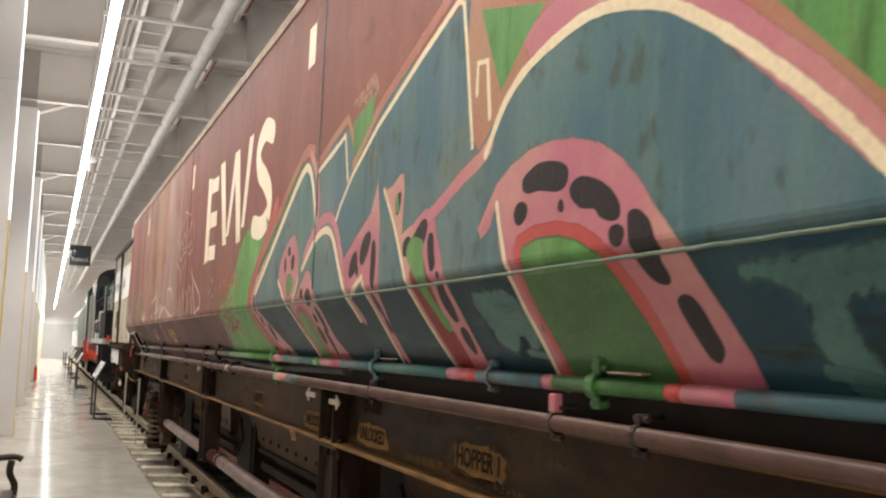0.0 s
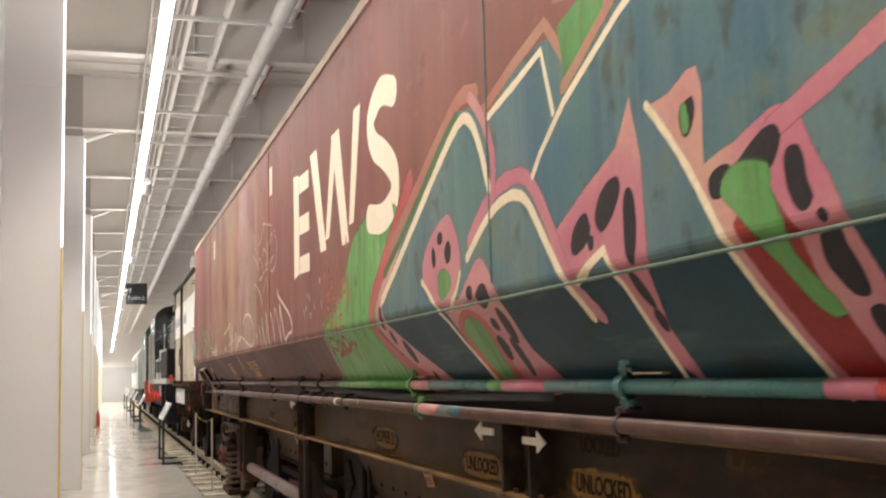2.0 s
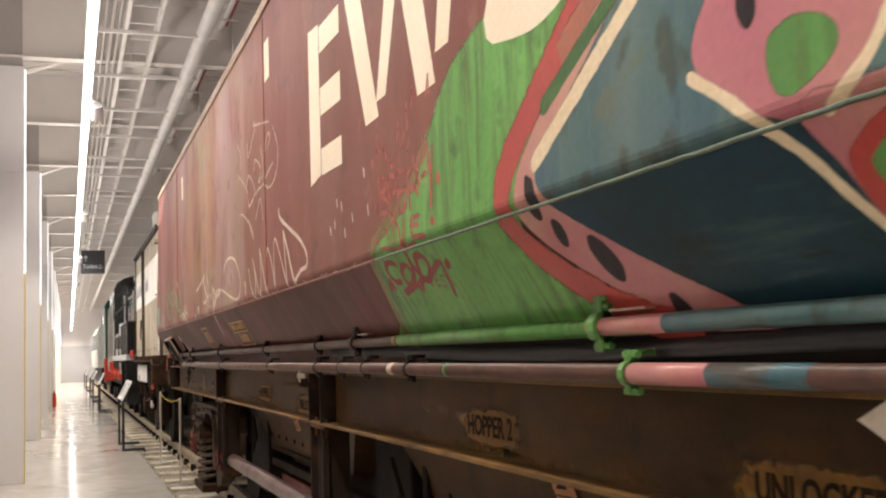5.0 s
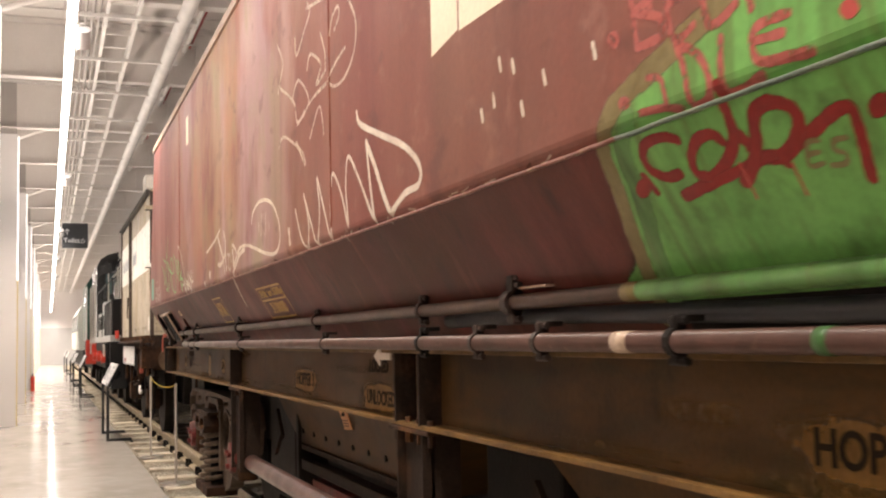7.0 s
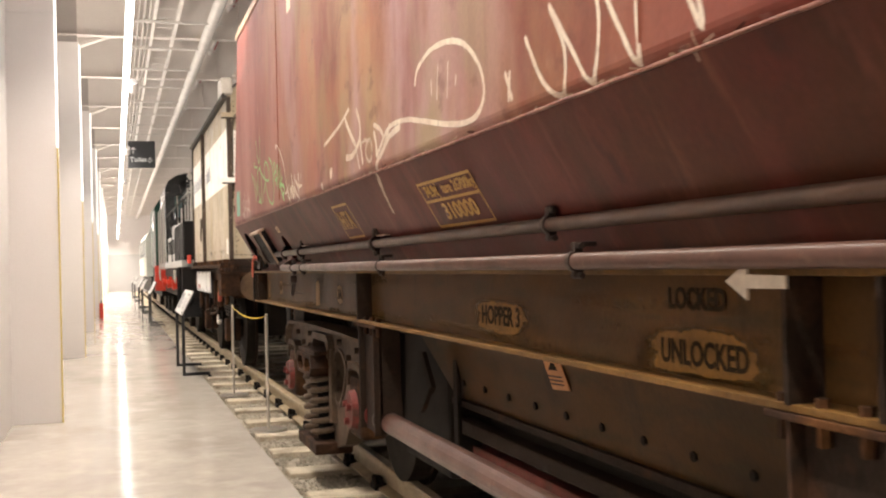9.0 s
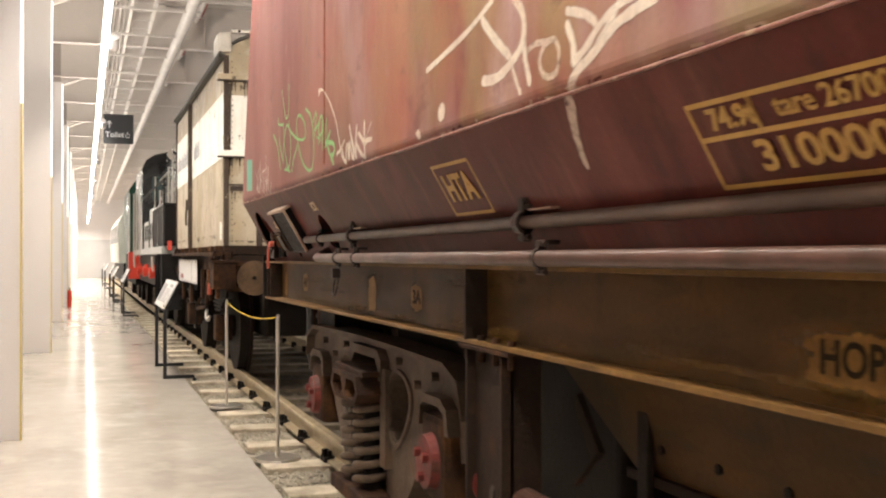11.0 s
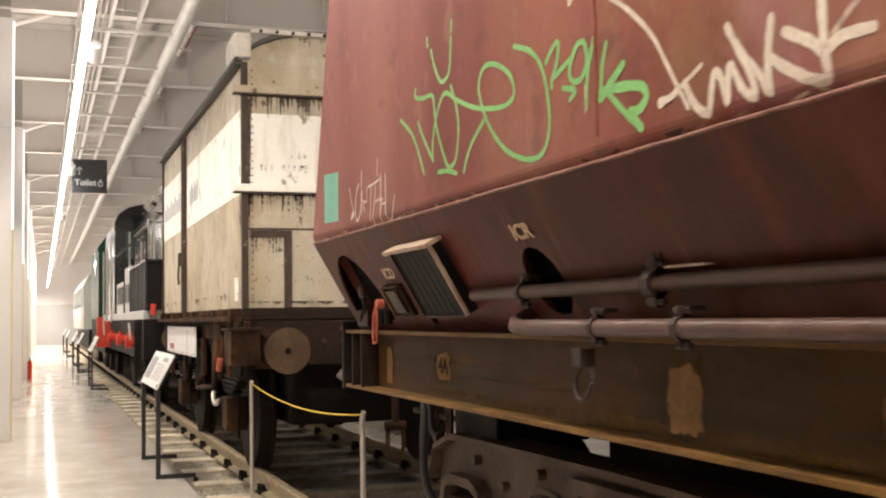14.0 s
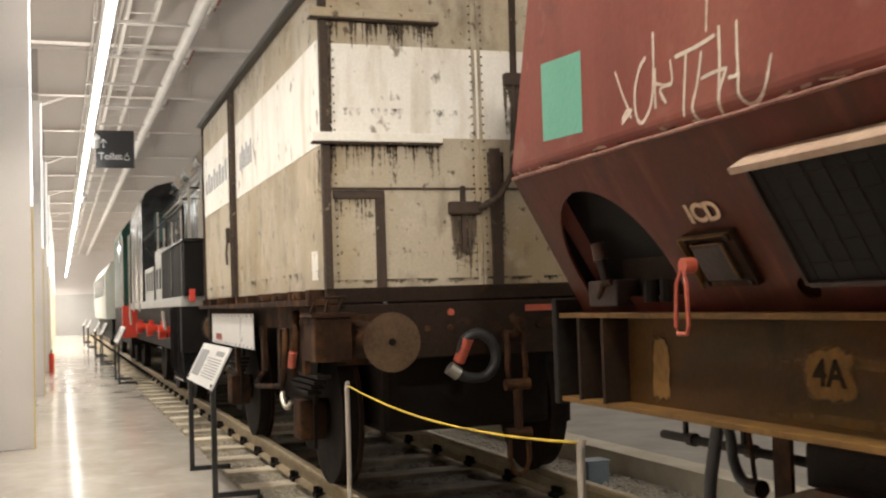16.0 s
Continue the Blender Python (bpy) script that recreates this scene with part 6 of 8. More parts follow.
# dark boxes added under the wagon to block light from the far side
part("centre_sill", box(1.75, 3.15, -0.5, 15.4, 0.60, 1.34, 0.02), M_GRIME, wagon)
for y0, y1 in ((12.3, 13.1), (8.6, 9.2), (4.6, 5.1)):
    part("brake_beam", box(1.55, 3.35, y0, y1, 0.40, 1.30, 0.02), M_GRIME, wagon)
lever = part("lever_block", box(1.235, 1.30, 16.50, 16.66, 1.375, 1.445, 0.006), M_CLIP, wagon, "brown lever block in the opening")
part("lever_knob", rod((1.26, 16.60, 1.44), (1.25, 16.615, 1.51), 0.013), M_CLIP, lever)
part("knob_ball", rod((1.252, 16.61, 1.50), (1.246, 16.62, 1.545), 0.021, 0.017, seg=16), M_PIPE, lever)
part("block_arm", tube([(1.24, 16.60, 1.40), (1.232, 16.56, 1.435), (1.235, 16.52, 1.44)], 0.010, 8), M_RUST, lever)
part("back_plate", box(1.31, 1.32, 16.22, 16.60, 1.375, 1.50, 0.004), M_DARKIRON, lever)
for y in (16.30, 16.38):
    part("pipe_union", rod((1.27, y, 1.385), (1.27, y, 1.44), 0.022, seg=10), M_GRIME, lever)

# ---- underframe ----
for s in (-1, 1):
    wx = MID + s * (MID - 1.30)
    sole = part("solebar", box(min(wx, wx + s * -0.012), max(wx, wx + s * -0.012), YA - 0.05, 16.86, 1.12, 1.345), M_SOLE, wagon, "brown channel solebar")
    for z in (1.108, 1.345):
        part("flange", box(MID + s * (MID - 1.385), MID + s * (MID - 1.23), YA - 0.05, 16.86, z, z + 0.014, 0.002) if s > 0 else box(1.23, 1.385, YA - 0.05, 16.86, z, z + 0.014, 0.002), M_EDGE, sole)
    for y in (0.90, 1.14, 4.775, 5.02, 8.935, 9.185, 12.725, 16.565, 16.705):
        part("stiffener", box(min(wx, wx + s * 0.075), max(wx, wx + s * 0.075), y, y + 0.014, 1.12, 1.345), M_DARKIRON, sole)
part("headstock", box(1.22, 3.68, 16.84, 16.87, 1.10, 1.40, 0.006), M_GRIME, wagon)
part("deck_plate", box(1.30, 3.60, YA, 16.84, 1.36, 1.372), M_GRIME, wagon)
for y0, y1 in ((12.43, 12.745), (8.935, 9.205), (4.775, 5.04), (0.90, 1.16)):
    leg = part("support_leg", box(1.262, 1.272, y0, y1 - 0.012, 0.60, 1.106), M_DARKIRON, wagon, "dark brown plate support leg under the solebar")
    for y in (y0, y1 - 0.012):
        part("leg_flange", box(1.232, 1.36, y, y + 0.012, 0.60, 1.106), M_DARKIRON, leg)
    part("bolt_plate", box(1.225, 1.36, y0 - 0.07, y1 + 0.06, 1.092, 1.1065, 0.003), M_RUST, leg)
    for i in range(4):
        yy = y0 - 0.04 + (y1 - y0 + 0.07) * i / 3
        part("bolt", rod((1.25, yy, 1.055), (1.25, yy, 1.138), 0.013, seg=6), M_RUST, leg)
for y0, y1 in ((8.9, 12.72), (1.0, 8.6)):
    shaft = part("door_shaft", rod((1.31, y0, 0.655), (1.31, y1, 0.655), 0.048, seg=18), M_PIPE, wagon, "long brown door operating tube", smooth=False)
    part("end_collar", rod((1.31, y1 - 0.16, 0.655), (1.31, y1 - 0.13, 0.655), 0.056, seg=18), M_CLIP, shaft)
    part("end_cap", rod((1.31, y1, 0.655), (1.31, y1 + 0.015, 0.655), 0.062, seg=18), M_AXLE, shaft)
for y in (12.30, 8.50, 4.40):
    link = part("brake_bracket", plate([(y + 0.08, 0.98), (y + 0.10, 0.94), (y - 0.03, 0.80), (y - 0.07, 0.83)], [], 1.45, 1.47), M_DARKIRON, wagon, "grimy bent brake bracket")
    part("bracket_arm", plate([(y - 0.03, 0.80), (y - 0.07, 0.83), (y + 0.06, 0.72), (y + 0.10, 0.70)], [], 1.44, 1.46), M_DARKIRON, link)
    part("hanger_strap", box(1.52, 1.54, y - 0.22, y - 0.16, 0.55, 1.10, 0.006), M_GRIME, link)
for yc in (10.95, 6.95, 3.05):
    # a discharge chute: sloping side and ends, a bolted rim and the doors' beams below it
    bm = bmesh.new()
    top = [(1.42, yc - 1.95, 1.36), (3.48, yc - 1.95, 1.36), (3.48, yc + 2.05, 1.36), (1.42, yc + 2.05, 1.36)]
    bot = [(1.565, yc - 1.25, 0.78), (3.33, yc - 1.25, 0.78), (3.33, yc + 1.27, 0.78), (1.565, yc + 1.27, 0.78)]
    a, b = [bm.verts.new(p) for p in top], [bm.verts.new(p) for p in bot]
    for i in range(4):
        bm.faces.new((a[i], a[(i + 1) % 4], b[(i + 1) % 4], b[i]))
    bm.faces.new(b)
    chute = part("hopper_chute", bm, M_SOLE, wagon, "grimy brown discharge chute")
    part("chute_rim", box(1.545, 1.60, yc - 1.28, yc + 1.30, 0.755, 0.785, 0.004), M_DARKIRON, chute)
    for i in range(9):
        part("rim_bolt", rod((1.535, yc - 1.15 + 0.28 * i, 0.865), (1.56, yc - 1.15 + 0.28 * i, 0.865), 0.014, seg=6), M_GRIME, chute)
    part("door_beam", box(1.58, 1.66, yc - 1.35, yc + 1.35, 0.62, 0.68, 0.008), M_DARKIRON, chute, "dark rusty door beam")
    part("door_beam", box(1.64, 1.70, yc - 1.30, yc + 1.30, 0.50, 0.56, 0.008), M_AXLE, chute, "dull red door beam")
for y in (10.92, 6.90):
    tag = part("warning_tag", plate([(y - 0.075, 1.068), (y + 0.075, 1.060), (y + 0.045, 0.950), (y - 0.105, 0.960)], [], 1.486, 1.489), M_ORANGE, wagon, "small orange warning tag")
    for v in tag.data.vertices:
        v.co.x += 0.24 * (1.06 - v.co.z)
    part("tag_symbol", plate([(y - 0.05, 1.022), (y + 0.03, 1.018), (y - 0.005, 1.056)], [], 1.490, 1.4905), M_INK, tag)
    for k in range(3):
        part("tag_bar", plate([(y - 0.08, 1.004 - 0.013 * k), (y + 0.04, 1.000 - 0.013 * k), (y + 0.039, 0.995 - 0.013 * k), (y - 0.081, 0.999 - 0.013 * k)], [], 1.494 + 0.003 * k, 1.4945 + 0.003 * k), M_CLIP, tag)

def smear(name, y, z, w, h, material, heart=0.3, lift=0.0, seed=1, margin=0.85):
    """A worn patch of paint on the solebar's web, solid in the middle and breaking up outwards."""
    rr = random.Random(seed)
    bm = bmesh.new()
    thin = bm.verts.layers.float.new("thin")
    core = bm.verts.new((1.2985 - lift, y, z))
    core[thin] = heart
    rings = []
    for f, v_thin in ((0.6, heart), (1.0, margin)):
        ring = []
        for i in range(18):
            a = 2 * math.pi * i / 18
            c, q = math.cos(a), math.sin(a)
            k = f * rr.uniform(0.86, 1.1) / max(abs(c), abs(q)) ** 0.6
            v = bm.verts.new((1.2985 - lift, y + w / 2 * c * k, min(1.343, max(1.122, z + h / 2 * q * k))))
            v[thin] = v_thin
            ring.append(v)
        rings.append(ring)
    for i in range(18):
        j = (i + 1) % 18
        bm.faces.new((core, rings[0][i], rings[0][j]))
        bm.faces.new((rings[0][i], rings[1][i], rings[1][j], rings[0][j]))
    return part(name, bm, material, wagon)


# labels on the solebar
for text, y, z, size, w in (("HOPPER 1", 3.21, 1.205, 0.085, 0.36), ("HOPPER 2", 6.96, 1.205, 0.085, 0.36), ("HOPPER 3", 10.87, 1.205, 0.085, 0.36), ("UNLOCKED", 5.45, 1.172, 0.075, 0.36), ("UNLOCKED", 4.40, 1.185, 0.075, 0.36), ("LOCKED", 4.41, 1.30, 0.070, 0.26), ("UNLOCKED", 9.60, 1.172, 0.075, 0.36), ("LOCKED", 9.62, 1.29, 0.065, 0.24), ("4A", 15.76, 1.235, 0.075, 0.10), ("3A", 13.51, 1.225, 0.075, 0.11)):
    if text != "LOCKED":
        smear("label_patch", y, z, w * 1.7 + 0.05, 0.15, M_PATCH, 0.05, 0.0008, int(y * 10), 0.95)
    lettering("stencil", text, size, facing_west(1.2965, y, z), M_INK, wagon, "black stencilled word", 0.002, w)
for k, (y, w) in enumerate(((14.20, 0.20), (16.40, 0.11))):
    smear("primer_patch", y, 1.215, w, 0.22, M_BLOND, 0.0, 0.0006, 50 + k, 0.9)
for k in range(70):
    rr = random.Random(k + 300)
    low = k % 3
    smear("ochre_scuff", rr.uniform(0.8, 16.3), 1.128 + rr.uniform(0, 0.03) if low else rr.uniform(1.16, 1.32), rr.uniform(0.25, 1.1), rr.uniform(0.02, 0.05) if low else rr.uniform(0.02, 0.07), M_PATCH, rr.uniform(0.34, 0.52), 0.000005 * k, k, 0.95)


def arrow_plate(y, z, d, x):
    """A small white arrow on a stub; d is the way along y in which it points."""
    pts = [(y, z + 0.011), (y + d * 0.12, z + 0.013), (y + d * 0.12, z + 0.034), (y + d * 0.19, z), (y + d * 0.12, z - 0.033), (y + d * 0.12, z - 0.012), (y, z - 0.011)]
    return part("pointer_arrow", plate(pts, [], x, x + 0.006), M_ARROW, wagon, "scuffed white pointer arrow")


arrow_plate(5.03, 1.318, 1, 1.195)
arrow_plate(4.77, 1.305, -1, 1.20)
arrow_plate(9.14, 1.335, 1, 1.195)

# pipes and clips
UP, LO = (1.19, 1.475), (1.178, 1.379)
UPSEG = ((-0.5, 1.3, M_PIPE), (1.3, 1.68, M_BLUE), (1.68, 1.86, M_PINK), (1.86, 1.92, M_RED), (1.92, 2.44, M_GREEND), (2.44, 2.50, M_PINK), (2.50, 2.95, M_BLUE), (2.95, 3.05, M_RED), (3.05, 3.19, M_PINK), (3.19, 4.0, M_AQUA), (4.0, 4.51, M_TEAL), (4.51, 4.87, M_PINK), (4.87, 5.01, M_GREEN), (5.01, 5.72, M_TEAL), (5.72, 5.98, M_PINK), (5.98, 6.04, M_RED), (6.04, 7.48, M_GREEN), (7.48, 7.54, M_OLIVE), (7.57, 15.18, M_PIPE))
upper = part("door_pipe", rod((UP[0], -0.5, UP[1]), (UP[0], 15.18, UP[1]), 0.0185, seg=18), M_PIPEU, wagon, "brown operating pipe splashed with graffiti colours", smooth=True)
for y0, y1, m in UPSEG[1:-1]:
    part("painted_length", rod((UP[0], y0, UP[1]), (UP[0], y1, UP[1]), 0.0195, seg=18), m, upper, smooth=True)
bend = [(LO[0], -0.5, LO[1]), (LO[0], 14.80, LO[1]), (LO[0] + 0.005, 14.86, LO[1] + 0.003), (LO[0] + 0.025, 14.90, LO[1] + 0.012), (LO[0] + 0.06, 14.915, LO[1] + 0.03), (LO[0] + 0.12, 14.92, LO[1] + 0.05)]
lower = part("door_pipe", tube(bend, 0.0208, 18), M_PIPE, wagon, "brown operating pipe with a bent end", smooth=True)
for y0, y1, m in ((5.28, 5.56, M_BLUE), (5.56, 5.84, M_PINK), (7.50, 7.56, M_RIM), (6.93, 6.96, M_GREEND)):
    part("painted_length", rod((LO[0], y0, LO[1]), (LO[0], y1, LO[1]), 0.0216, seg=18), m, lower, smooth=True)


def clip(y, c, m, big=False):
    """A pipe clip: a bent strap round the pipe, its lugs and bolts, and the block that carries it."""
    r, w = (0.032, 0.036) if big else (0.027, 0.020)
    ring = [(c[0] + r * math.cos(a) * (1.0 if math.cos(a) > 0 else 0.92), c[1] + r * math.sin(a)) for a in [2 * math.pi * i / 10 + 0.31 for i in range(10)]]
    band = part("pipe_clip", extrude_y(ring, y - w / 2, y + w / 2), m, wagon)
    tall = 0.034 if big else 0.02
    part("lug", box(c[0] - 0.008, c[0] + 0.018, y - w * 0.5, y + w * 0.5, c[1] - r - tall * 0.6, c[1] + r + tall, 0.005), m, band)
    part("lug_foot", box(c[0] - 0.004, c[0] + 0.05, y - w * 0.9, y + w * 0.3, c[1] + r + tall - 0.012, c[1] + r + tall, 0.003), m, band)
    for z in (c[1] + r + 0.010, c[1] - r - 0.008):
        part("clip_bolt", rod((c[0] + 0.004, y - w * 0.5 - 0.022, z), (c[0] + 0.004, y + w * 0.5 + 0.014, z), 0.008, seg=6), m, band)
    part("carrier_block", box(c[0] + 0.024, c[0] + 0.13, y - w * 0.5, y + w * 0.5, c[1] - 0.012, c[1] + 0.012), M_GRIME, band)
    if big:
        part("shim", box(c[0] - 0.005, c[0] + 0.03, y - 0.20, y - 0.05, c[1] + 0.030, c[1] + 0.035), M_RIM, band)


for y, m, big in ((2.23, M_GREEND, True), (2.86, M_BLUE, False), (4.01, M_AQUA, True), (6.0, M_GREEN, True), (8.10, M_CLIP, True), (8.78, M_CLIP, False), (10.17, M_CLIP, False), (12.16, M_CLIP, True), (14.14, M_CLIP, True), (14.82, M_CLIP, False)):
    clip(y, UP, m, big)
for y, m in ((2.02, M_CLIP), (2.42, M_CLIP), (4.02, M_CLIP), (5.86, M_GREEN), (7.35, M_GRIME), (7.92, M_CLIP), (8.31, M_CLIP), (8.75, M_GRIME), (9.98, M_CLIP), (12.02, M_CLIP), (14.02, M_CLIP), (14.38, M_CLIP)):
    clip(y, LO, m)
part("pink_splash", box(LO[0] - 0.016, LO[0] + 0.006, 2.395, 2.43, LO[1] + 0.025, LO[1] + 0.07, 0.004), M_PINK, wagon)
part("corrugated_hose", tube([(1.25, y, 1.432 + 0.012 * math.sin(y * 1.7)) for y in [4.6 + 0.1 * i for i in range(42)]], 0.021, 10), M_RUBBER, wagon, "black corrugated cable hose behind the pipes", smooth=True)
part("air_pipe", rod((1.30, -0.5, 1.43), (1.30, 14.5, 1.43), 0.03, seg=12), M_GRIME, wagon)
ring = part("hanging_ring", tube([(1.19 + 0.008 * math.sin(a), 14.475 + 0.042 * math.cos(a), 1.245 + 0.042 * math.sin(a)) for a in [2 * math.pi * i / 20 for i in range(21)]], 0.006, 8), M_CLIP, wagon, "thin brown iron ring hanging from the pipe")
part("ring_eye", box(1.17, 1.21, 14.45, 14.50, 1.285, 1.33, 0.004), M_CLIP, ring)


# ---- bogies ----
def wheelset(y, z, r, parent):
    for s in (-1, 1):
        x = MID + s * 0.75
        w = part("wheel", rod((x - 0.065, y, z), (x + 0.065, y, z), r, seg=36), M_GRIME, parent)
        part("wheel_flange", rod((x - s * 0.07, y, z), (x - s * 0.04, y, z), r + 0.028, seg=36), M_DARKIRON, w)
        part("hub", rod((x + s * 0.06, y, z), (x + s * 0.10, y, z), 0.12, seg=20), M_GRIME, w)
    part("axle", rod((MID - 0.75, y, z), (MID + 0.75, y, z), 0.075, seg=16), M_GRIME, parent)


def bogie(yc):
    """A cast three-piece bogie: side frames with windows, sprung bolster ends, axleboxes in jaws."""
    bolster = part("bogie_bolster", box(1.52, 3.38, yc - 0.2, yc + 0.2, 0.66, 0.90, 0.02), M_BOGIE, wagon, "grimy cast steel bogie")
    half = 1.125
    for s in (-1, 1):
        x = MID + s * (MID - 1.43)

        def sheet(outline, holes, out, depth, name, material=M_BOGIE, parent=bolster, label=""):
            """A casting from a place out of the frame's face, inwards."""
            a, b = x + s * out, x + s * (out - depth)
            return part(name, plate([(yc + u, z) for u, z in outline], [[(yc + u, z) for u, z in h] for h in holes], min(a, b), max(a, b)), material, parent, label)

        arm = [(0.34, 0.24), (0.60, 0.30), (0.86, 0.56), (0.93, 0.70), (0.95, 0.79), (1.30, 0.79), (1.34, 0.60), (1.42, 0.62), (1.48, 0.78), (1.42, 0.90), (1.25, 0.955), (0.6, 0.965)]
        outline = arm + [(0.0, 0.97)] + [(-u, z) for u, z in arm[::-1]]
        tear = [(0.34, 0.62), (0.36, 0.78), (0.43, 0.85), (0.56, 0.85), (0.66, 0.80), (0.68, 0.73), (0.60, 0.62), (0.46, 0.53)]
        windows = [smooth_line([(q * u, z) for u, z in tear], True, 3) for q in (-1, 1)]
        bay = [(-0.26, 0.27), (0.26, 0.27), (0.26, 0.86), (0.20, 0.90), (-0.20, 0.90), (-0.26, 0.86)]
        side = sheet(outline, windows + [bay], 0.0, 0.10, "side_frame")
        for h in windows:
            cy, cz = sum(p[0] for p in h) / len(h), sum(p[1] for p in h) / len(h)
            sheet([(cy + (u - cy) * 1.16, cz + (z - cz) * 1.13) for u, z in h], [h], 0.014, 0.013, "window_rim", parent=side)
        sheet([(u * 1.2, 0.27 + (z - 0.27) * 1.07) for u, z in bay[2:]] + [(-0.30, 0.80), (-0.26, 0.80)] + [(-0.26, 0.86), (-0.20, 0.90), (0.20, 0.90), (0.26, 0.86)] + [(0.26, 0.80), (0.30, 0.80)], [], 0.045, 0.044, "bay_lip", parent=side)
        for (ua, za), (ub, zb) in zip(arm[8:], arm[9:] + [(0.0, 0.97)]):
            for q in (-1, 1):
                sheet([(q * ua, za), (q * ub, zb), (q * ub, zb + 0.022), (q * ua, za + 0.022)], [], 0.05, 0.16, "frame_flange", parent=side)
        for q in (-1, 1):
            jaw = [(0.93, 0.70), (0.95, 0.80), (1.02, 0.835), (1.24, 0.835), (1.31, 0.80), (1.34, 0.70), (1.30, 0.70), (1.28, 0.78), (1.22, 0.80), (1.03, 0.80), (0.98, 0.78), (0.965, 0.70)]
            sheet([(q * u, z) for u, z in jaw], [], 0.055, 0.054, "jaw_lip", parent=side)
            sheet([(q * 0.27, 0.40), (q * 0.36, 0.40), (q * 0.36, 0.86), (q * 0.27, 0.86)], [], 0.035, 0.034, "wear_bracket", parent=side)
            for u, z in ((1.05, 0.90), (0.52, 0.915), (0.80, 0.84)):
                part("frame_bolt", rod((x + s * 0.03, yc + q * u, z), (x, yc + q * u, z), 0.018, seg=8), M_BOGIE, side)
            y = yc + q * half
            part("axlebox", box(min(x - s * 0.10, x + s * 0.05), max(x - s * 0.10, x + s * 0.05), y - 0.15, y + 0.15, 0.42, 0.76, 0.03), M_RUST, bolster)
            cap = part("axle_cap", rod((x + s * 0.05, y, 0.575), (x + s * 0.085, y, 0.575), 0.115, 0.105, seg=22), M_AXLE, bolster, "dull red axle end cap")
            for k in range(3):
                a = 0.6 + 2.1 * k
                part("cap_bolt", rod((x + s * 0.08, y + 0.06 * math.cos(a), 0.575 + 0.06 * math.sin(a)), (x + s * 0.11, y + 0.06 * math.cos(a), 0.575 + 0.06 * math.sin(a)), 0.02, seg=6), M_AXLE, cap)
        for dy in (-0.125, 0.125):
            coil = [(x + s * 0.03 + 0.085 * math.cos(a), yc + dy + 0.085 * math.sin(a), 0.285 + 0.40 * a / (12 * math.pi)) for a in [0.42 * i for i in range(90)]]
            part("coil_spring", tube(coil, 0.020, 7), M_BOGIE, bolster, smooth=True)
            part("spring_core", rod((x + s * 0.03, yc + dy, 0.27), (x + s * 0.03, yc + dy, 0.69), 0.05, seg=12), M_GRIME, bolster)
        part("spring_plank", box(min(x - s * 0.10, x + s * 0.14), max(x - s * 0.10, x + s * 0.14), yc - 0.34, yc + 0.34, 0.20, 0.27, 0.01), M_RUST, bolster)
        six = [(0.02, 0.735), (0.07, 0.705), (0.20, 0.705), (0.25, 0.745), (0.21, 0.795), (0.06, 0.795)]
        end = sheet([(-0.29, 0.74), (-0.22, 0.685), (0.22, 0.685), (0.29, 0.74), (0.24, 0.82), (-0.24, 0.82)], [six, [(-u, z) for u, z in six]], 0.15, 0.20, "bolster_end", M_RUST, bolster, "rusty hollow bolster end over the springs")
        sheet([(-0.30, 0.822), (0.30, 0.822), (0.30, 0.845), (-0.30, 0.845)], [], 0.13, 0.18, "end_plate", M_RUST, end)
    for y in (yc - half, yc + half):
        wheelset(y, 0.575, 0.415, bolster)


bogie(14.70)
bogie(0.6)
hose = part("brake_hose", tube(smooth_line([(1.42, 16.33, 1.11), (1.44, 16.38, 1.055), (1.45, 16.415, 0.99), (1.455, 16.45, 0.88), (1.46, 16.45, 0.76), (1.48, 16.40, 0.66), (1.55, 16.30, 0.62)], steps=4), 0.017, 12), M_RUBBER, wagon, "black rubber brake hose", smooth=True)
part("hose_branch", tube(smooth_line([(1.42, 16.335, 1.11), (1.45, 16.34, 1.05), (1.45, 16.33, 0.99), (1.45, 16.30, 0.945), (1.45, 16.245, 0.93)], steps=4), 0.014, 12), M_RUBBER, hose, smooth=True)
part("hose_joint", rod((1.45, 16.262, 0.93), (1.45, 16.215, 0.93), 0.022, seg=12), M_CLIP, hose)
part("joint_stem", rod((1.45, 16.240, 0.94), (1.45, 16.262, 1.075), 0.006, seg=8), M_RUST, hose)
part("hose_hanger", box(1.452, 1.464, 16.105, 16.172, 0.78, 1.107, 0.003), M_RUST, wagon, "rusty hanger plate under the solebar")
part("equipment_box", box(1.44, 1.80, 15.62, 16.035, 0.965, 1.062, 0.008), M_GRIME, wagon, "grimy box under the solebar")
pipe = part("brake_pipe", rod((1.55, 15.5, 0.992), (1.55, 16.83, 0.992), 0.013, seg=12), M_GRIME, wagon, "grimy brake pipe under the solebar", smooth=True)
for y in (16.05, 16.38, 16.66):
    part("pipe_union", rod((1.55, y, 0.992), (1.55, y + 0.03, 0.992), 0.019, seg=10), M_CLIP, pipe)
    part("pipe_hanger", box(1.545, 1.555, y + 0.04, y + 0.055, 0.992, 1.125), M_GRIME, pipe)
# added pale strip imitates the lit platform seen through the gap
part("pale_bracket", box(1.82, 1.89, 15.06, 15.42, 0.90, 0.945), M_BOARD, wagon, "pale strip standing in for the lit far platform")

# ---- box van ----
VX0, VX1, VY0, VY1, VB, VE = 1.39, 3.51, 20.40, 26.00, 1.50, 3.42
van = thing("box_van", MID, 23.2, 0.0, "weathered grey and white covered goods van with rusty ironwork", "railway wagon")
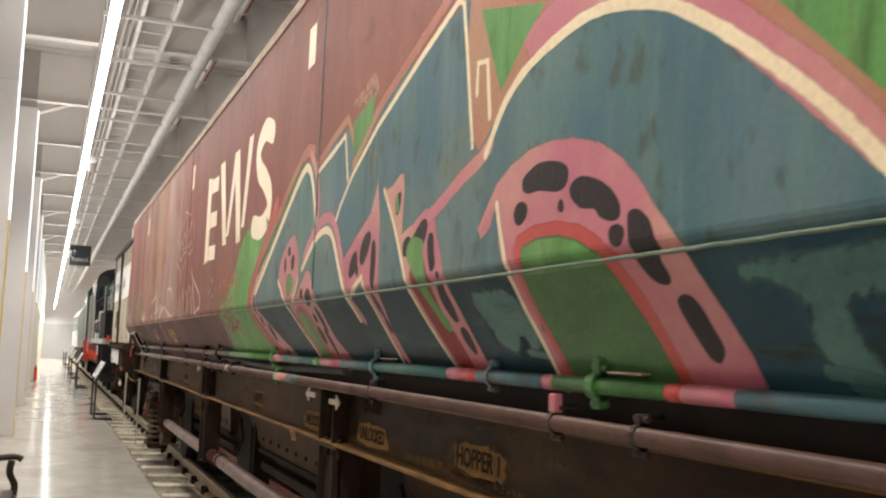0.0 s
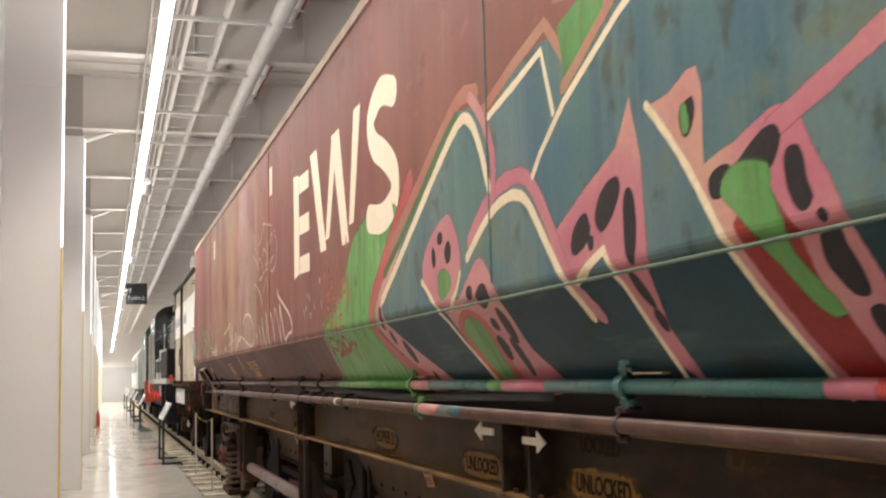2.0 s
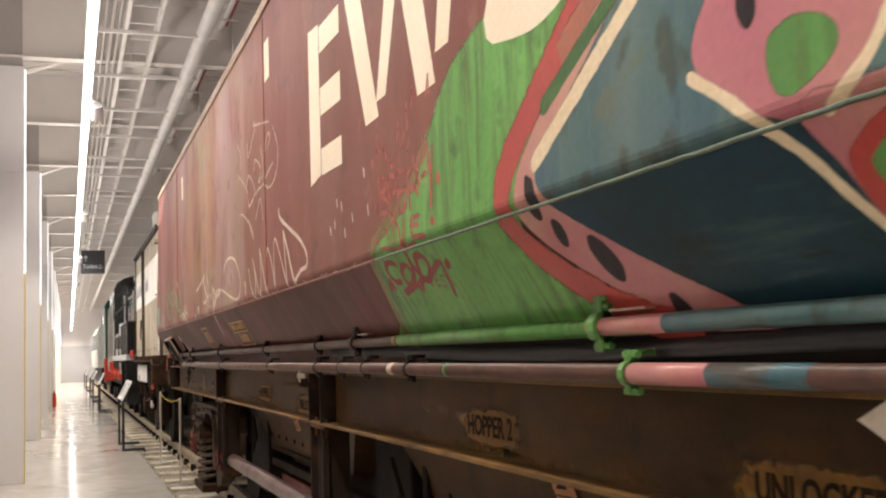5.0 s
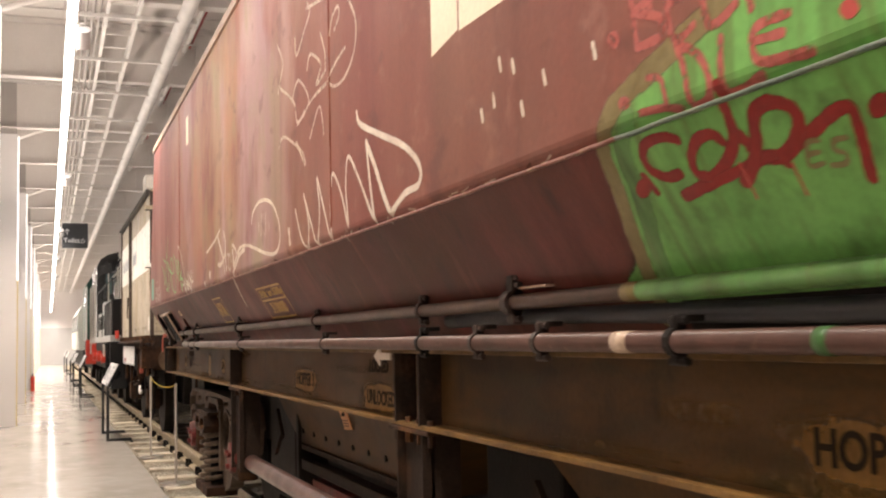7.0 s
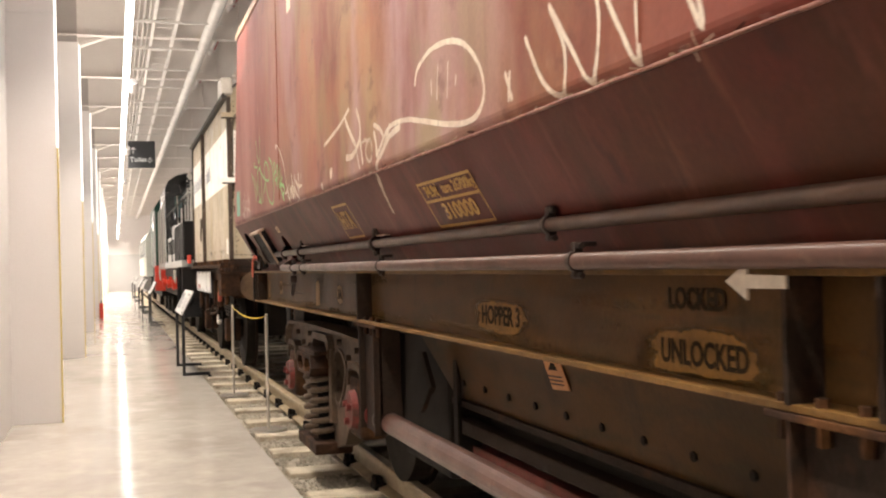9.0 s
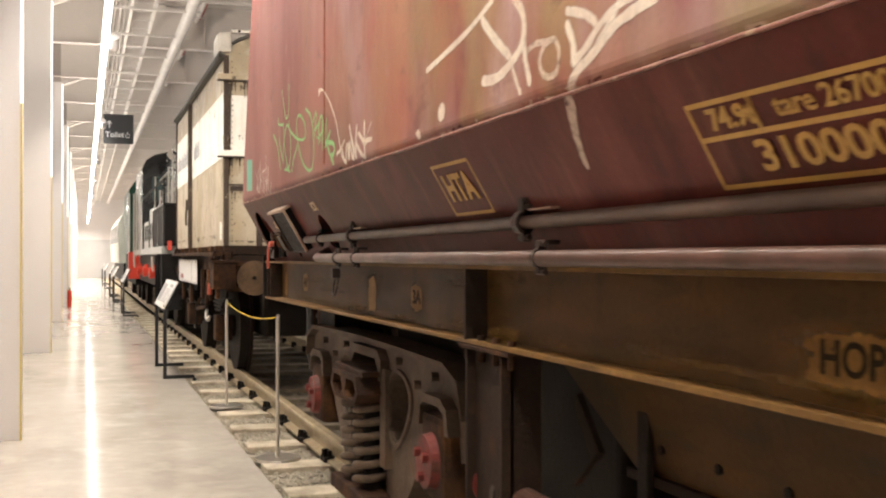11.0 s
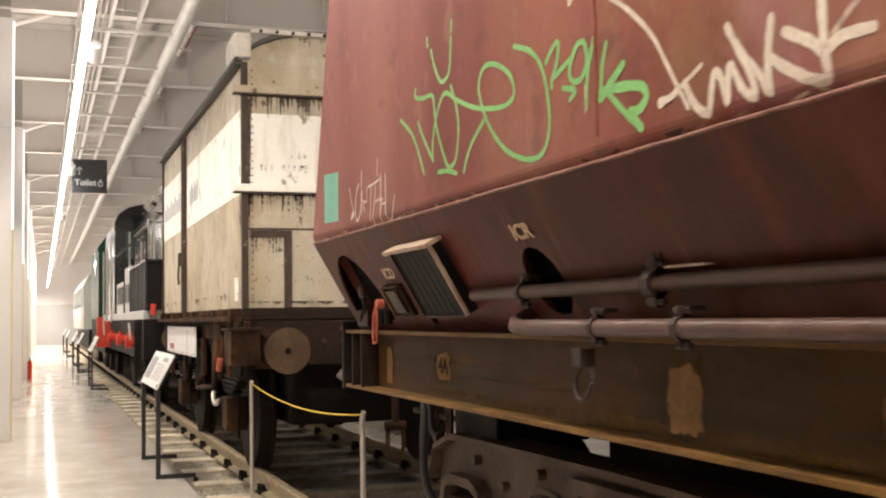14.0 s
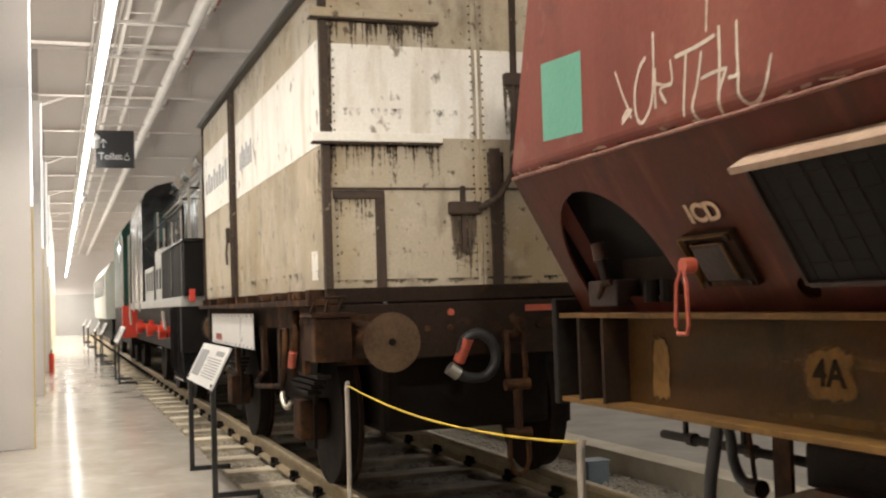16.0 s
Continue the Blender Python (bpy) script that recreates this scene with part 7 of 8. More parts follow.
part("side", box(VX0, VX0 + 0.05, VY0 + 0.05, VY1 - 0.05, VB, VE), M_VAN, van)
part("side", box(VX1 - 0.05, VX1, VY0 + 0.05, VY1 - 0.05, VB, VE), M_VAN, van)


def roof_z(x):
    u = abs(x - MID) / 1.13
    return 3.40 + 0.25 * (1 - min(u, 1) ** 5)


for y in (VY0, VY1 - 0.05):
    outline = [(VX0, VB)] + [(VX1, VB)] + [(x, roof_z(x) - 0.03) for x in [VX1 - (VX1 - VX0) * i / 16 for i in range(17)]]
    bm = bmesh.new()
    a = [bm.verts.new((x, y, z)) for x, z in outline]
    b = [bm.verts.new((x, y + 0.05, z)) for x, z in outline]
    for i in range(len(a)):
        j = (i + 1) % len(a)
        bm.faces.new((a[i], a[j], b[j], b[i]))
    bm.faces.new(a)
    bm.faces.new(b[::-1])
    part("end", bm, M_VAN, van)
bm = bmesh.new()
xs = [MID - 1.13 + 2.26 * i / 24 for i in range(25)]
prof = [(x, roof_z(x)) for x in xs] + [(x, roof_z(x) - 0.03) for x in xs[::-1]]
part("roof", extrude_y(prof, VY0 - 0.06, VY1 + 0.06, bm), M_ROOF, van, "dark felted curved roof")
part("roof_corner", box(VX0 - 0.075, VX0 + 0.06, VY0 - 0.075, VY0 + 0.35, 3.405, 3.60, 0.03), M_ROOFW, van, "white capped roof corner")
fl = part("end_roof_flange", box(VX0 + 0.06, VX1 - 0.06, VY0 - 0.07, VY0 - 0.02, 3.60, 3.635, 0.004), M_ROOFW, van)
for i in range(16):
    part("flange_hole_bolt", rod((1.52 + 0.125 * i, VY0 - 0.08, 3.616), (1.52 + 0.125 * i, VY0 - 0.066, 3.616), 0.014, seg=8), M_GRIME, fl)
part("eaves_strip", box(VX0 - 0.06, VX0, VY0, VY1, 3.36, 3.40, 0.006), M_ROOF, van, "dark eaves strip")
# white bands
part("white_band", box(VX0 - 0.004, VX0, VY0 + 0.02, 23.80, 2.38, 3.03), M_VANW, van, "white painted band on the side")
part("white_band", box(VX0 - 0.004, VX0, 24.02, VY1 - 0.02, 2.38, 3.03), M_VANW, van)
part("white_band", box(VX0 + 0.03, VX1, VY0 - 0.004, VY0, 2.42, 2.99), M_VANW, van, "white painted band on the end")
# end ironwork
part("corner_angle", box(VX0 - 0.012, VX0 + 0.035, VY0 - 0.03, VY0 + 0.03, VB, 3.38, 0.004), M_VANDARK, van, "rusty riveted corner angle")
part("corner_angle", box(VX1 - 0.035, VX1 + 0.012, VY0 - 0.03, VY0 + 0.03, VB, 3.38, 0.004), M_VANDARK, van)
for z, m in ((2.385, M_VANW), (3.14, M_VAN)):
    for x0, x1 in ((1.31, 2.13), (2.77, 3.59)):
        rib = part("end_ledge", box(x0, x1, VY0 - 0.075, VY0, z - 0.004, z + 0.052, 0.008), m, van, "weathered ledge across the end")
        part("ledge_lip", box(x0, x1, VY0 - 0.072, VY0 - 0.006, z - 0.016, z - 0.004, 0.002), M_VANDARK, rib)
for x in (2.36, 2.40):
    part("riveted_strip", box(x, x + 0.02, VY0 - 0.012, VY0, VB, 3.36), M_VAN, van)
bm = bmesh.new()
for i in range(34):
    for x in (2.352, 2.428, 1.46):
        rod((x, VY0 - 0.012, 1.54 + 0.054 * i), (x, VY0 + 0.002, 1.54 + 0.054 * i), 0.0062, seg=6, bm=bm)
tagged(part("rivets", bm, M_VANDARK, van), kind="stuff")
pipe = part("vacuum_stand_pipe", tube([(2.64, VY0 - 0.04, 3.35), (2.63, VY0 - 0.04, 2.6), (2.60, VY0 - 0.05, 2.2), (2.50, VY0 - 0.06, 2.05), (2.36, VY0 - 0.06, 1.97)], 0.022), M_VANDARK, van, "rusty upright pipe on the end", smooth=True)
part("pipe_bracket", box(2.57, 2.70, VY0 - 0.07, VY0, 2.76, 2.84, 0.008), M_VANDARK, pipe)
part("lamp_iron", box(2.17, 2.38, VY0 - 0.06, VY0, 1.94, 2.02, 0.012), M_VANDARK, van, "rusty lamp iron")
part("lamp_iron_stem", box(2.255, 2.285, VY0 - 0.03, VY0, 1.70, 2.12, 0.004), M_VANDARK, van)
for x0, x1, z0, z1 in ((1.44, 1.76, 2.04, 2.09), (1.70, 1.76, 1.50, 2.04), (2.46, 2.53, 1.50, 2.36), (3.14, 3.20, 1.50, 2.04), (3.14, 3.46, 2.04, 2.09)):
    part("end_strap", box(x0, x1, VY0 - 0.022, VY0 - 0.001, z0, z1, 0.003), M_VANDARK, van)
part("panel_seam", box(VX0 + 0.03, VX1 - 0.03, VY0 - 0.008, VY0, 2.095, 2.11), M_VANDARK, van)
rr = random.Random(9)


def stains(name, place, runs, material):
    """Runs of rust or dirt: each is dense at its head and breaks up at its sides and foot."""
    bm = bmesh.new()
    thin = bm.verts.layers.float.new("thin")
    for k, (u, top, w, h, dense) in enumerate(runs):
        rows = []
        bend = rr.uniform(-0.3, 0.3) * w
        for j in range(5):
            f = j / 4
            row = []
            for e in (-1.0, -0.4, 0.4, 1.0):
                v = bm.verts.new(place(u + bend * f + e * w * (1.0 - 0.35 * f) * rr.uniform(0.9, 1.1), top - h * f, 0.00004 * k))
                v[thin] = min(0.9, (0.55 if abs(e) == 1.0 else 1.0 - dense) * 0.9 + 0.42 * f * f)
                row.append(v)
            rows.append(row)
        for a, b in zip(rows, rows[1:]):
            for q in range(3):
                bm.faces.new((a[q], a[q + 1], b[q + 1], b[q]))
    return tagged(part(name, bm, material, van), kind="stuff")


def on_end(u, z, lift):
    return (u, VY0 - 0.0055 - lift, z)


def on_van_side(u, z, lift):
    return ((VX0 - 0.0295 if u > 24.0 else VX0 - 0.0055) - lift, u, z)


for x0, x1, top, long, wide, count, dense in ((1.42, 2.12, 2.385, 0.34, 0.016, 40, 0.80), (1.42, 2.12, 3.145, 0.22, 0.020, 50, 0.88), (1.42, 2.12, 2.40, 0.06, 0.05, 40, 0.9), (2.22, 2.33, 1.95, 0.46, 0.050, 22, 0.97), (1.40, 1.45, 3.1, 1.2, 0.016, 26, 0.9), (2.58, 2.70, 2.76, 0.40, 0.022, 10, 0.90), (1.45, 1.70, 2.04, 0.30, 0.012, 18, 0.70), (2.45, 2.56, 2.34, 0.80, 0.022, 12, 0.90), (1.78, 2.45, 1.72, 0.20, 0.014, 14, 0.55), (1.45, 3.3, 1.55, 0.05, 0.10, 34, 0.75), (1.45, 2.4, 2.60, 0.18, 0.03, 18, 0.62), (2.6, 3.3, 2.385, 0.5, 0.04, 16, 0.75), (1.7, 2.4, 3.60, 0.25, 0.03, 14, 0.6)):
    stains("rust_run", on_end, [(rr.uniform(x0, x1), top + rr.uniform(-0.004, 0), wide * rr.uniform(0.3, 1.0), long * rr.uniform(0.2, 1.0), dense * rr.uniform(0.8, 1.0)) for i in range(count)], M_STREAK)
bm = bmesh.new()
for i in range(46):
    z, d = 1.55 + 0.04 * i, rr.uniform(0.006, 0.012)
    rod((VX0 - 0.016, VY0 - 0.012, z), (VX0 - 0.010, VY0 - 0.012, z), d, seg=6, bm=bm)
    rod((VX0 + 0.012, VY0 - 0.034, z), (VX0 + 0.012, VY0 - 0.028, z), rr.uniform(0.006, 0.011), seg=6, bm=bm)
tagged(part("angle_rivets", bm, M_VANDARK, van), kind="stuff")
for x0, x1, top, long, wide, count, dense in ((20.5, 23.7, 2.37, 0.30, 0.05, 26, 0.6), (20.5, 23.7, 3.34, 0.45, 0.06, 34, 0.7), (24.1, 25.8, 3.30, 0.35, 0.05, 16, 0.65), (20.42, 20.62, 2.35, 0.8, 0.03, 16, 0.85), (20.5, 23.7, 1.62, 0.12, 0.08, 26, 0.7), (24.1, 25.8, 1.62, 0.12, 0.08, 14, 0.7), (23.4, 23.8, 2.9, 0.9, 0.02, 10, 0.7)):
    stains("dirt_run", on_van_side, [(rr.uniform(x0, x1), top, wide * rr.uniform(0.3, 1.0), long * rr.uniform(0.2, 1.0), dense * rr.uniform(0.8, 1.0)) for i in range(count)], M_DIRT if top > 1.7 else M_STREAK)
# sliding door and side details
door = part("side_door", box(VX0 - 0.022, VX0 - 0.001, 23.95, 25.9, VB + 0.01, 3.33, 0.004), M_VAN, van, "grey sliding side door")
part("door_band", box(VX0 - 0.027, VX0 - 0.0225, 24.03, 25.88, 2.38, 3.03), M_VANW, door)
for y in (23.83, 23.96, 25.90):
    part("door_post", box(VX0 - 0.045, VX0 - 0.003, y, y + 0.022, VB, 3.35, 0.004), M_VANDARK, door)
part("door_latch", box(VX0 - 0.06, VX0 - 0.022, 24.10, 24.16, 2.0, 2.14, 0.008), M_VANDARK, door)
part("latch_chain", tube([(VX0 - 0.05, 24.12, 2.02), (VX0 - 0.055, 24.16, 1.9), (VX0 - 0.05, 24.15, 1.8)], 0.012, 7), M_VANDARK, door)
for i in range(6):
    part("lettering_bar", box(VX0 - 0.007, VX0 - 0.004, 22.95 + 0.11 * i, 23.02 + 0.11 * i, 2.60, 2.80 - 0.05 * (i % 2)), M_PRINT, van, "dark bar of worn lettering")
for i in range(8):
    part("lettering_bar", box(VX0 - 0.030, VX0 - 0.0272, 24.2 + 0.2 * i, 24.32 + 0.2 * i, 2.60, 2.80 - 0.05 * (i % 2)), M_PRINT, van)
part("side_label", box(VX0 - 0.005, VX0 - 0.001, 20.62, 20.78, 1.56, 1.74), M_VANW, van, "small white label on the side")
# underframe
part("solebar", box(VX0 + 0.03, VX0 + 0.11, VY0, VY1, 1.24, 1.46, 0.006), M_RUST, van)
part("solebar", box(VX1 - 0.11, VX1 - 0.03, VY0, VY1, 1.24, 1.46, 0.006), M_RUST, van)
part("footboard", box(VX0 - 0.10, VX0 + 0.03, 20.5, VY1, 1.40, 1.44, 0.006), M_RUST, van, "rusty step board along the side")
for i in range(10):
    part("floor_bearer", box(VX0 - 0.07, VX0 + 0.06, 20.6 + 0.58 * i, 20.7 + 0.58 * i, 1.44, 1.50, 0.004), M_RUST, van)
for y0, y1 in ((VY0 - 0.03, VY0 + 0.10), (VY1 - 0.10, VY1 + 0.03)):
    part("headstock", box(VX0 + 0.0, VX1 - 0.0, y0, y1, 1.06, 1.40, 0.01), M_DARKIRON, van)
part("bottom_rail", box(VX0 - 0.01, VX1 + 0.01, VY0 - 0.02, VY0 + 0.03, 1.41, 1.50, 0.006), M_DARKIRON, van)
for x in (1.58, 3.32):
    for y, d in ((VY0 - 0.03, -1), (VY1 + 0.03, 1)):
        guide = part("buffer_guide", rod((x, y, 1.19), (x, y + d * 0.30, 1.19), 0.12, 0.075, seg=20), M_RUST, van, "rusty buffer")
        part("buffer_shank", rod((x, y + d * 0.28, 1.19), (x, y + d * 0.62, 1.19), 0.05, seg=16), M_RUST, guide)
        part("buffer_head", rod((x, y + d * 0.62, 1.19), (x, y + d * 0.66, 1.19), 0.150, 0.163, seg=36), M_BUFFER, guide)
        part("buffer_bolt", rod((x, y + d * 0.66, 1.19), (x, y + d * 0.668, 1.19), 0.02, seg=10), M_GRIME, guide)
        part("guide_plate", box(x - 0.17, x + 0.17, min(y, y + d * 0.03), max(y, y + d * 0.03), 1.04, 1.34, 0.005), M_RUST, guide)
bx = part("corner_box", box(1.25, 1.47, VY0 - 0.26, VY0 + 0.05, 1.075, 1.33, 0.01), M_RUST, van, "rusty boxed corner stanchion")
part("box_lid", box(1.23, 1.50, VY0 - 0.28, VY0 + 0.06, 1.33, 1.355, 0.006), M_RUST, bx)
for x in (1.25, 1.33, 1.41):
    part("stay", tube([(x - 0.02, VY0 - 0.24, 1.355), (x + 0.02, VY0 - 0.20, 1.445), (x + 0.04, VY0 - 0.06, 1.445), (x + 0.05, VY0 - 0.02, 1.36)], 0.007, 6), M_RUST, bx)
part("stay_bar", rod((1.26, VY0 - 0.20, 1.445), (1.46, VY0 - 0.20, 1.445), 0.007, seg=6), M_RUST, bx)
for z in (1.13, 1.27):
    for x in (1.29, 1.43):
        part("box_rivet", rod((x, VY0 - 0.268, z), (x, VY0 - 0.255, z), 0.012, seg=6), M_RUST, bx)
for x in (2.0, 2.15, 2.75, 2.9):
    part("headstock_bolt", rod((x, VY0 - 0.05, 1.24), (x, VY0 - 0.02, 1.24), 0.02, seg=6), M_RUST, van)
part("red_stripe", box(2.66, 2.95, VY0 - 0.034, VY0 - 0.0305, 1.325, 1.365), M_HANDLE, van, "faded red mark on the headstock")
part("red_dot", rod((2.16, VY0 - 0.034, 1.335), (2.16, VY0 - 0.0305, 1.335), 0.022, seg=12), M_HANDLE, van)
for yw in (21.55, 24.75):
    for s in (-1, 1):
        x = MID + s * 0.93
        w = part("axle_guard", plate([(yw - 0.45, 1.26), (yw + 0.45, 1.26), (yw + 0.16, 0.72), (yw + 0.14, 0.42), (yw - 0.14, 0.42), (yw - 0.16, 0.72)], [], x - 0.012, x + 0.012), M_GRIME, van, "grimy axle guard and leaf spring")
        part("axlebox", box(x - 0.10, x + 0.08, yw - 0.13, yw + 0.13, 0.48, 0.76, 0.02), M_RUST, w)
        for i in range(4):
            part("leaf", box(x - 0.07, x + 0.02, yw - 0.55 + 0.10 * i, yw + 0.55 - 0.10 * i, 0.92 - 0.04 * i, 0.945 - 0.04 * i), M_GRIME, w)
    wheelset(yw, 0.635, 0.475, van)
hook = part("draw_hook", tube([(2.52, VY0 - 0.02, 1.18), (2.52, VY0 - 0.16, 1.17), (2.52, VY0 - 0.22, 1.20), (2.52, VY0 - 0.22, 1.27), (2.52, VY0 - 0.17, 1.29)], 0.034), M_RUST, van, "rusty draw hook with screw coupling", smooth=True)
part("shackle", tube([(2.47, VY0 - 0.18, 1.20), (2.46, VY0 - 0.19, 0.98), (2.47, VY0 - 0.19, 0.88), (2.57, VY0 - 0.19, 0.88), (2.58, VY0 - 0.19, 0.98), (2.57, VY0 - 0.18, 1.20)], 0.019), M_RUST, hook, smooth=True)
part("screw", rod((2.52, VY0 - 0.19, 0.90), (2.52, VY0 - 0.19, 0.55), 0.028), M_RUST, hook)
part("screw_nut", rod((2.44, VY0 - 0.19, 0.88), (2.60, VY0 - 0.19, 0.88), 0.036), M_RUST, hook)
part("screw_nut", rod((2.44, VY0 - 0.19, 0.58), (2.60, VY0 - 0.19, 0.58), 0.036), M_RUST, hook)
part("link", tube([(2.46, VY0 - 0.19, 0.60), (2.455, VY0 - 0.19, 0.42), (2.48, VY0 - 0.19, 0.35), (2.52, VY0 - 0.19, 0.33), (2.56, VY0 - 0.19, 0.35), (2.585, VY0 - 0.19, 0.42), (2.58, VY0 - 0.19, 0.60)], 0.018), M_RUST, hook, smooth=True)
hose = part("vacuum_hose", tube(smooth_line([(2.20, VY0 - 0.06, 1.05), (2.22, VY0 - 0.10, 1.16), (2.30, VY0 - 0.12, 1.20), (2.39, VY0 - 0.12, 1.14), (2.41, VY0 - 0.12, 1.03), (2.35, VY0 - 0.12, 0.94), (2.24, VY0 - 0.12, 0.93), (2.14, VY0 - 0.13, 0.97)], steps=4), 0.032, 12), M_RUBBER, van, "black looped hose with a worn red end", smooth=True)
part("hose_end", rod((2.195, VY0 - 0.05, 1.03), (2.235, VY0 - 0.115, 1.17), 0.037), M_HANDLE, hose)
part("hose_coupling", rod((2.16, VY0 - 0.13, 0.955), (2.10, VY0 - 0.13, 1.0), 0.042, seg=12), M_CHROME, hose)
# plain box in place of the brake gear, added to darken the underside
part("brake_tank", box(1.85, 3.05, 20.9, 25.6, 0.55, 1.35, 0.05), M_GRIME, van, "dark box for the brake gear, added to block light under the floor")
np_ = part("notice_plate", box(1.352, 1.36, 22.88, 25.40, 1.06, 1.35, 0.002), M_BOARD, van, "pale perforated plate along the solebar")
for i in range(12):
    for z in (1.078, 1.333):
        part("plate_hole", rod((1.349, 22.97 + 0.21 * i, z), (1.3525, 22.97 + 0.21 * i, z), 0.010, seg=8), M_GRIME, np_)
part("red_smudge", box(1.3505, 1.352, 24.7, 25.1, 1.10, 1.16), M_REDTHIN, np_)
lv = part("brake_lever", tube(smooth_line([(1.37, 21.25, 1.36), (1.35, 21.20, 1.2), (1.35, 21.28, 1.0), (1.36, 21.30, 0.93)], steps=3), 0.03, 8), M_RUST, van, "rusty brake lever with a worn red tip", smooth=True)
part("lever_tip", rod((1.335, 21.20, 1.10), (1.335, 21.26, 1.0), 0.028, seg=8), M_HANDLE, lv)
part("step_iron", tube([(1.36, 21.56, 1.25), (1.345, 21.6, 0.9), (1.345, 21.68, 0.84), (1.345, 22.7, 0.78), (1.345, 22.75, 0.81), (1.36, 22.5, 0.90)], 0.020), M_RUST, van, smooth=True)
part("grab_handle", tube(smooth_line([(1.35, 21.68, 0.80), (1.34, 21.64, 0.76), (1.335, 21.55, 0.72), (1.34, 21.45, 0.71), (1.35, 21.40, 0.75)], steps=3), 0.018, 8), M_CHROME, van, "bright steel grab handle", smooth=True)
for y, z0, z1 in ((21.05, 0.95, 1.30), (21.9, 0.85, 1.24), (22.6, 0.9, 1.24), (24.0, 0.8, 1.05), (25.2, 0.8, 1.24)):
    part("hanger_bracket", box(1.38, 1.42, y, y + 0.10, z0, z1, 0.008), M_RUST, van)
for y in (20.75, 21.35, 22.05):
    knob = part("bolster_block", box(1.29, 1.40, y, y + 0.22, 1.445, 1.49, 0.01), M_RUST, van)
    part("block_bolt", rod((1.30, y + 0.11, 1.46), (1.275, y + 0.11, 1.46), 0.02, seg=8), M_RUST, knob)
# ---- black shunting locomotive ----
loco = thing("shunting_locomotive", MID, 32.0, 0.0, "gloss black shunting locomotive with pale grey panels and red bosses", "locomotive")
part("running_plate", box(1.22, 3.68, 27.2, 37.0, 1.44, 1.56, 0.01), M_LOCOGREY, loco, "pale grey running plate")
part("frame", box(1.35, 3.55, 27.3, 36.9, 0.85, 1.44, 0.01), M_SATIN, loco)
prof = [(1.62, 1.56), (1.62, 3.12)] + [(MID - 0.83 * math.cos(a), 3.12 + 0.48 * math.sin(a)) for a in [math.pi * i / 14 for i in range(1, 14)]] + [(3.28, 3.12), (3.28, 1.56)]
part("bonnet", extrude_y(prof, 27.3, 33.6), M_BLACK, loco, "gloss black rounded bonnet", smooth=False)
part("front_box", box(1.25, 1.62, 27.0, 30.0, 1.56, 2.20, 0.02), M_SATIN, loco, "black battery box")
part("side_locker", box(1.27, 1.62, 30.1, 33.4, 1.56, 2.10, 0.015), M_LOCOGREY, loco, "pale grey side locker with louvres")
part("side_locker", box(1.27, 1.62, 30.1, 31.4, 2.10, 2.30, 0.015), M_LOCOGREY, loco)
for i in range(6):
    part("louvre", box(1.262, 1.272, 30.3 + 0.5 * i, 30.55 + 0.5 * i, 1.72, 2.02), M_SATIN, loco)
cab_prof = [(1.24, 1.56), (1.24, 3.28), (1.32, 3.46), (1.5, 3.58), (2.0, 3.70), (2.9, 3.70), (3.4, 3.58), (3.58, 3.46), (3.66, 3.28), (3.66, 1.56)]
cab = part("cab", extrude_y(cab_prof, 33.6, 36.7), M_BLACK, loco, "gloss black cab")
part("cab_window", box(1.233, 1.245, 34.0, 34.9, 2.55, 3.1), M_GLASS, cab, "dark cab window")
part("cab_window", box(1.45, 2.1, 33.59, 33.605, 2.6, 3.1), M_GLASS, cab)
for y in (33.75, 35.3, 36.5):
    part("handrail", rod((1.19, y, 1.4), (1.19, y, 2.9), 0.018, seg=8), M_CHROME, cab)
for y in (28.2, 30.0, 31.8, 33.2):
    part("bonnet_handle", rod((1.58, y, 2.2), (1.58, y, 2.8), 0.016, seg=8), M_CHROME, loco)
for x, z in ((1.60, 3.02), (1.74, 3.44)):
    part("bonnet_rail", rod((x, 27.4, z), (x, 33.5, z), 0.018, seg=8), M_CHROME, loco)
for y in (29.7, 31.9, 34.3):
    boss = part("crank_boss", rod((1.17, y, 1.10), (1.36, y, 1.10), 0.10, 0.075, seg=22), M_LOCORED, loco, "bright red crank boss")
    part("boss_neck", rod((1.24, y, 1.18), (1.24, y, 1.25), 0.04, seg=14), M_LOCORED, boss)
part("sand_box", box(1.24, 1.55, 27.25, 28.25, 0.55, 1.56, 0.012), M_BLACK, loco, "gloss black front panel")
for i in range(4):
    part("panel_rib", box(1.225, 1.24, 27.30 + 0.28 * i, 27.34 + 0.28 * i, 0.58, 1.54), M_SATIN, loco)
for i in range(7):
    y = 27.5 + 0.86 * i
    dr = part("bonnet_door", box(1.608, 1.622, y, y + 0.80, 2.34, 2.93, 0.005), M_BLACK, loco, "gloss black bonnet door")
    part("door_catch", box(1.590, 1.608, y + 0.36, y + 0.44, 2.58, 2.64, 0.004), M_CHROME, dr)
    part("door_hinge", rod((1.60, y + 0.02, 2.90), (1.60, y + 0.14, 2.90), 0.012, seg=6), M_CHROME, dr)
for y in (27.6, 28.9, 30.4, 31.9):
    hood = part("roof_hood", rod((1.76, y, 3.44), (1.76, y + 0.55, 3.44), 0.11, seg=16), M_BLACK, loco, "rounded black hood on the bonnet")
    part("hood_rim", rod((1.76, y - 0.02, 3.44), (1.76, y, 3.44), 0.12, seg=16), M_CHROME, hood)
for y in (27.15, 28.4, 29.8):
    part("box_strap", box(1.238, 1.25, y, y + 0.05, 1.57, 2.19, 0.003), M_BLACK, loco)
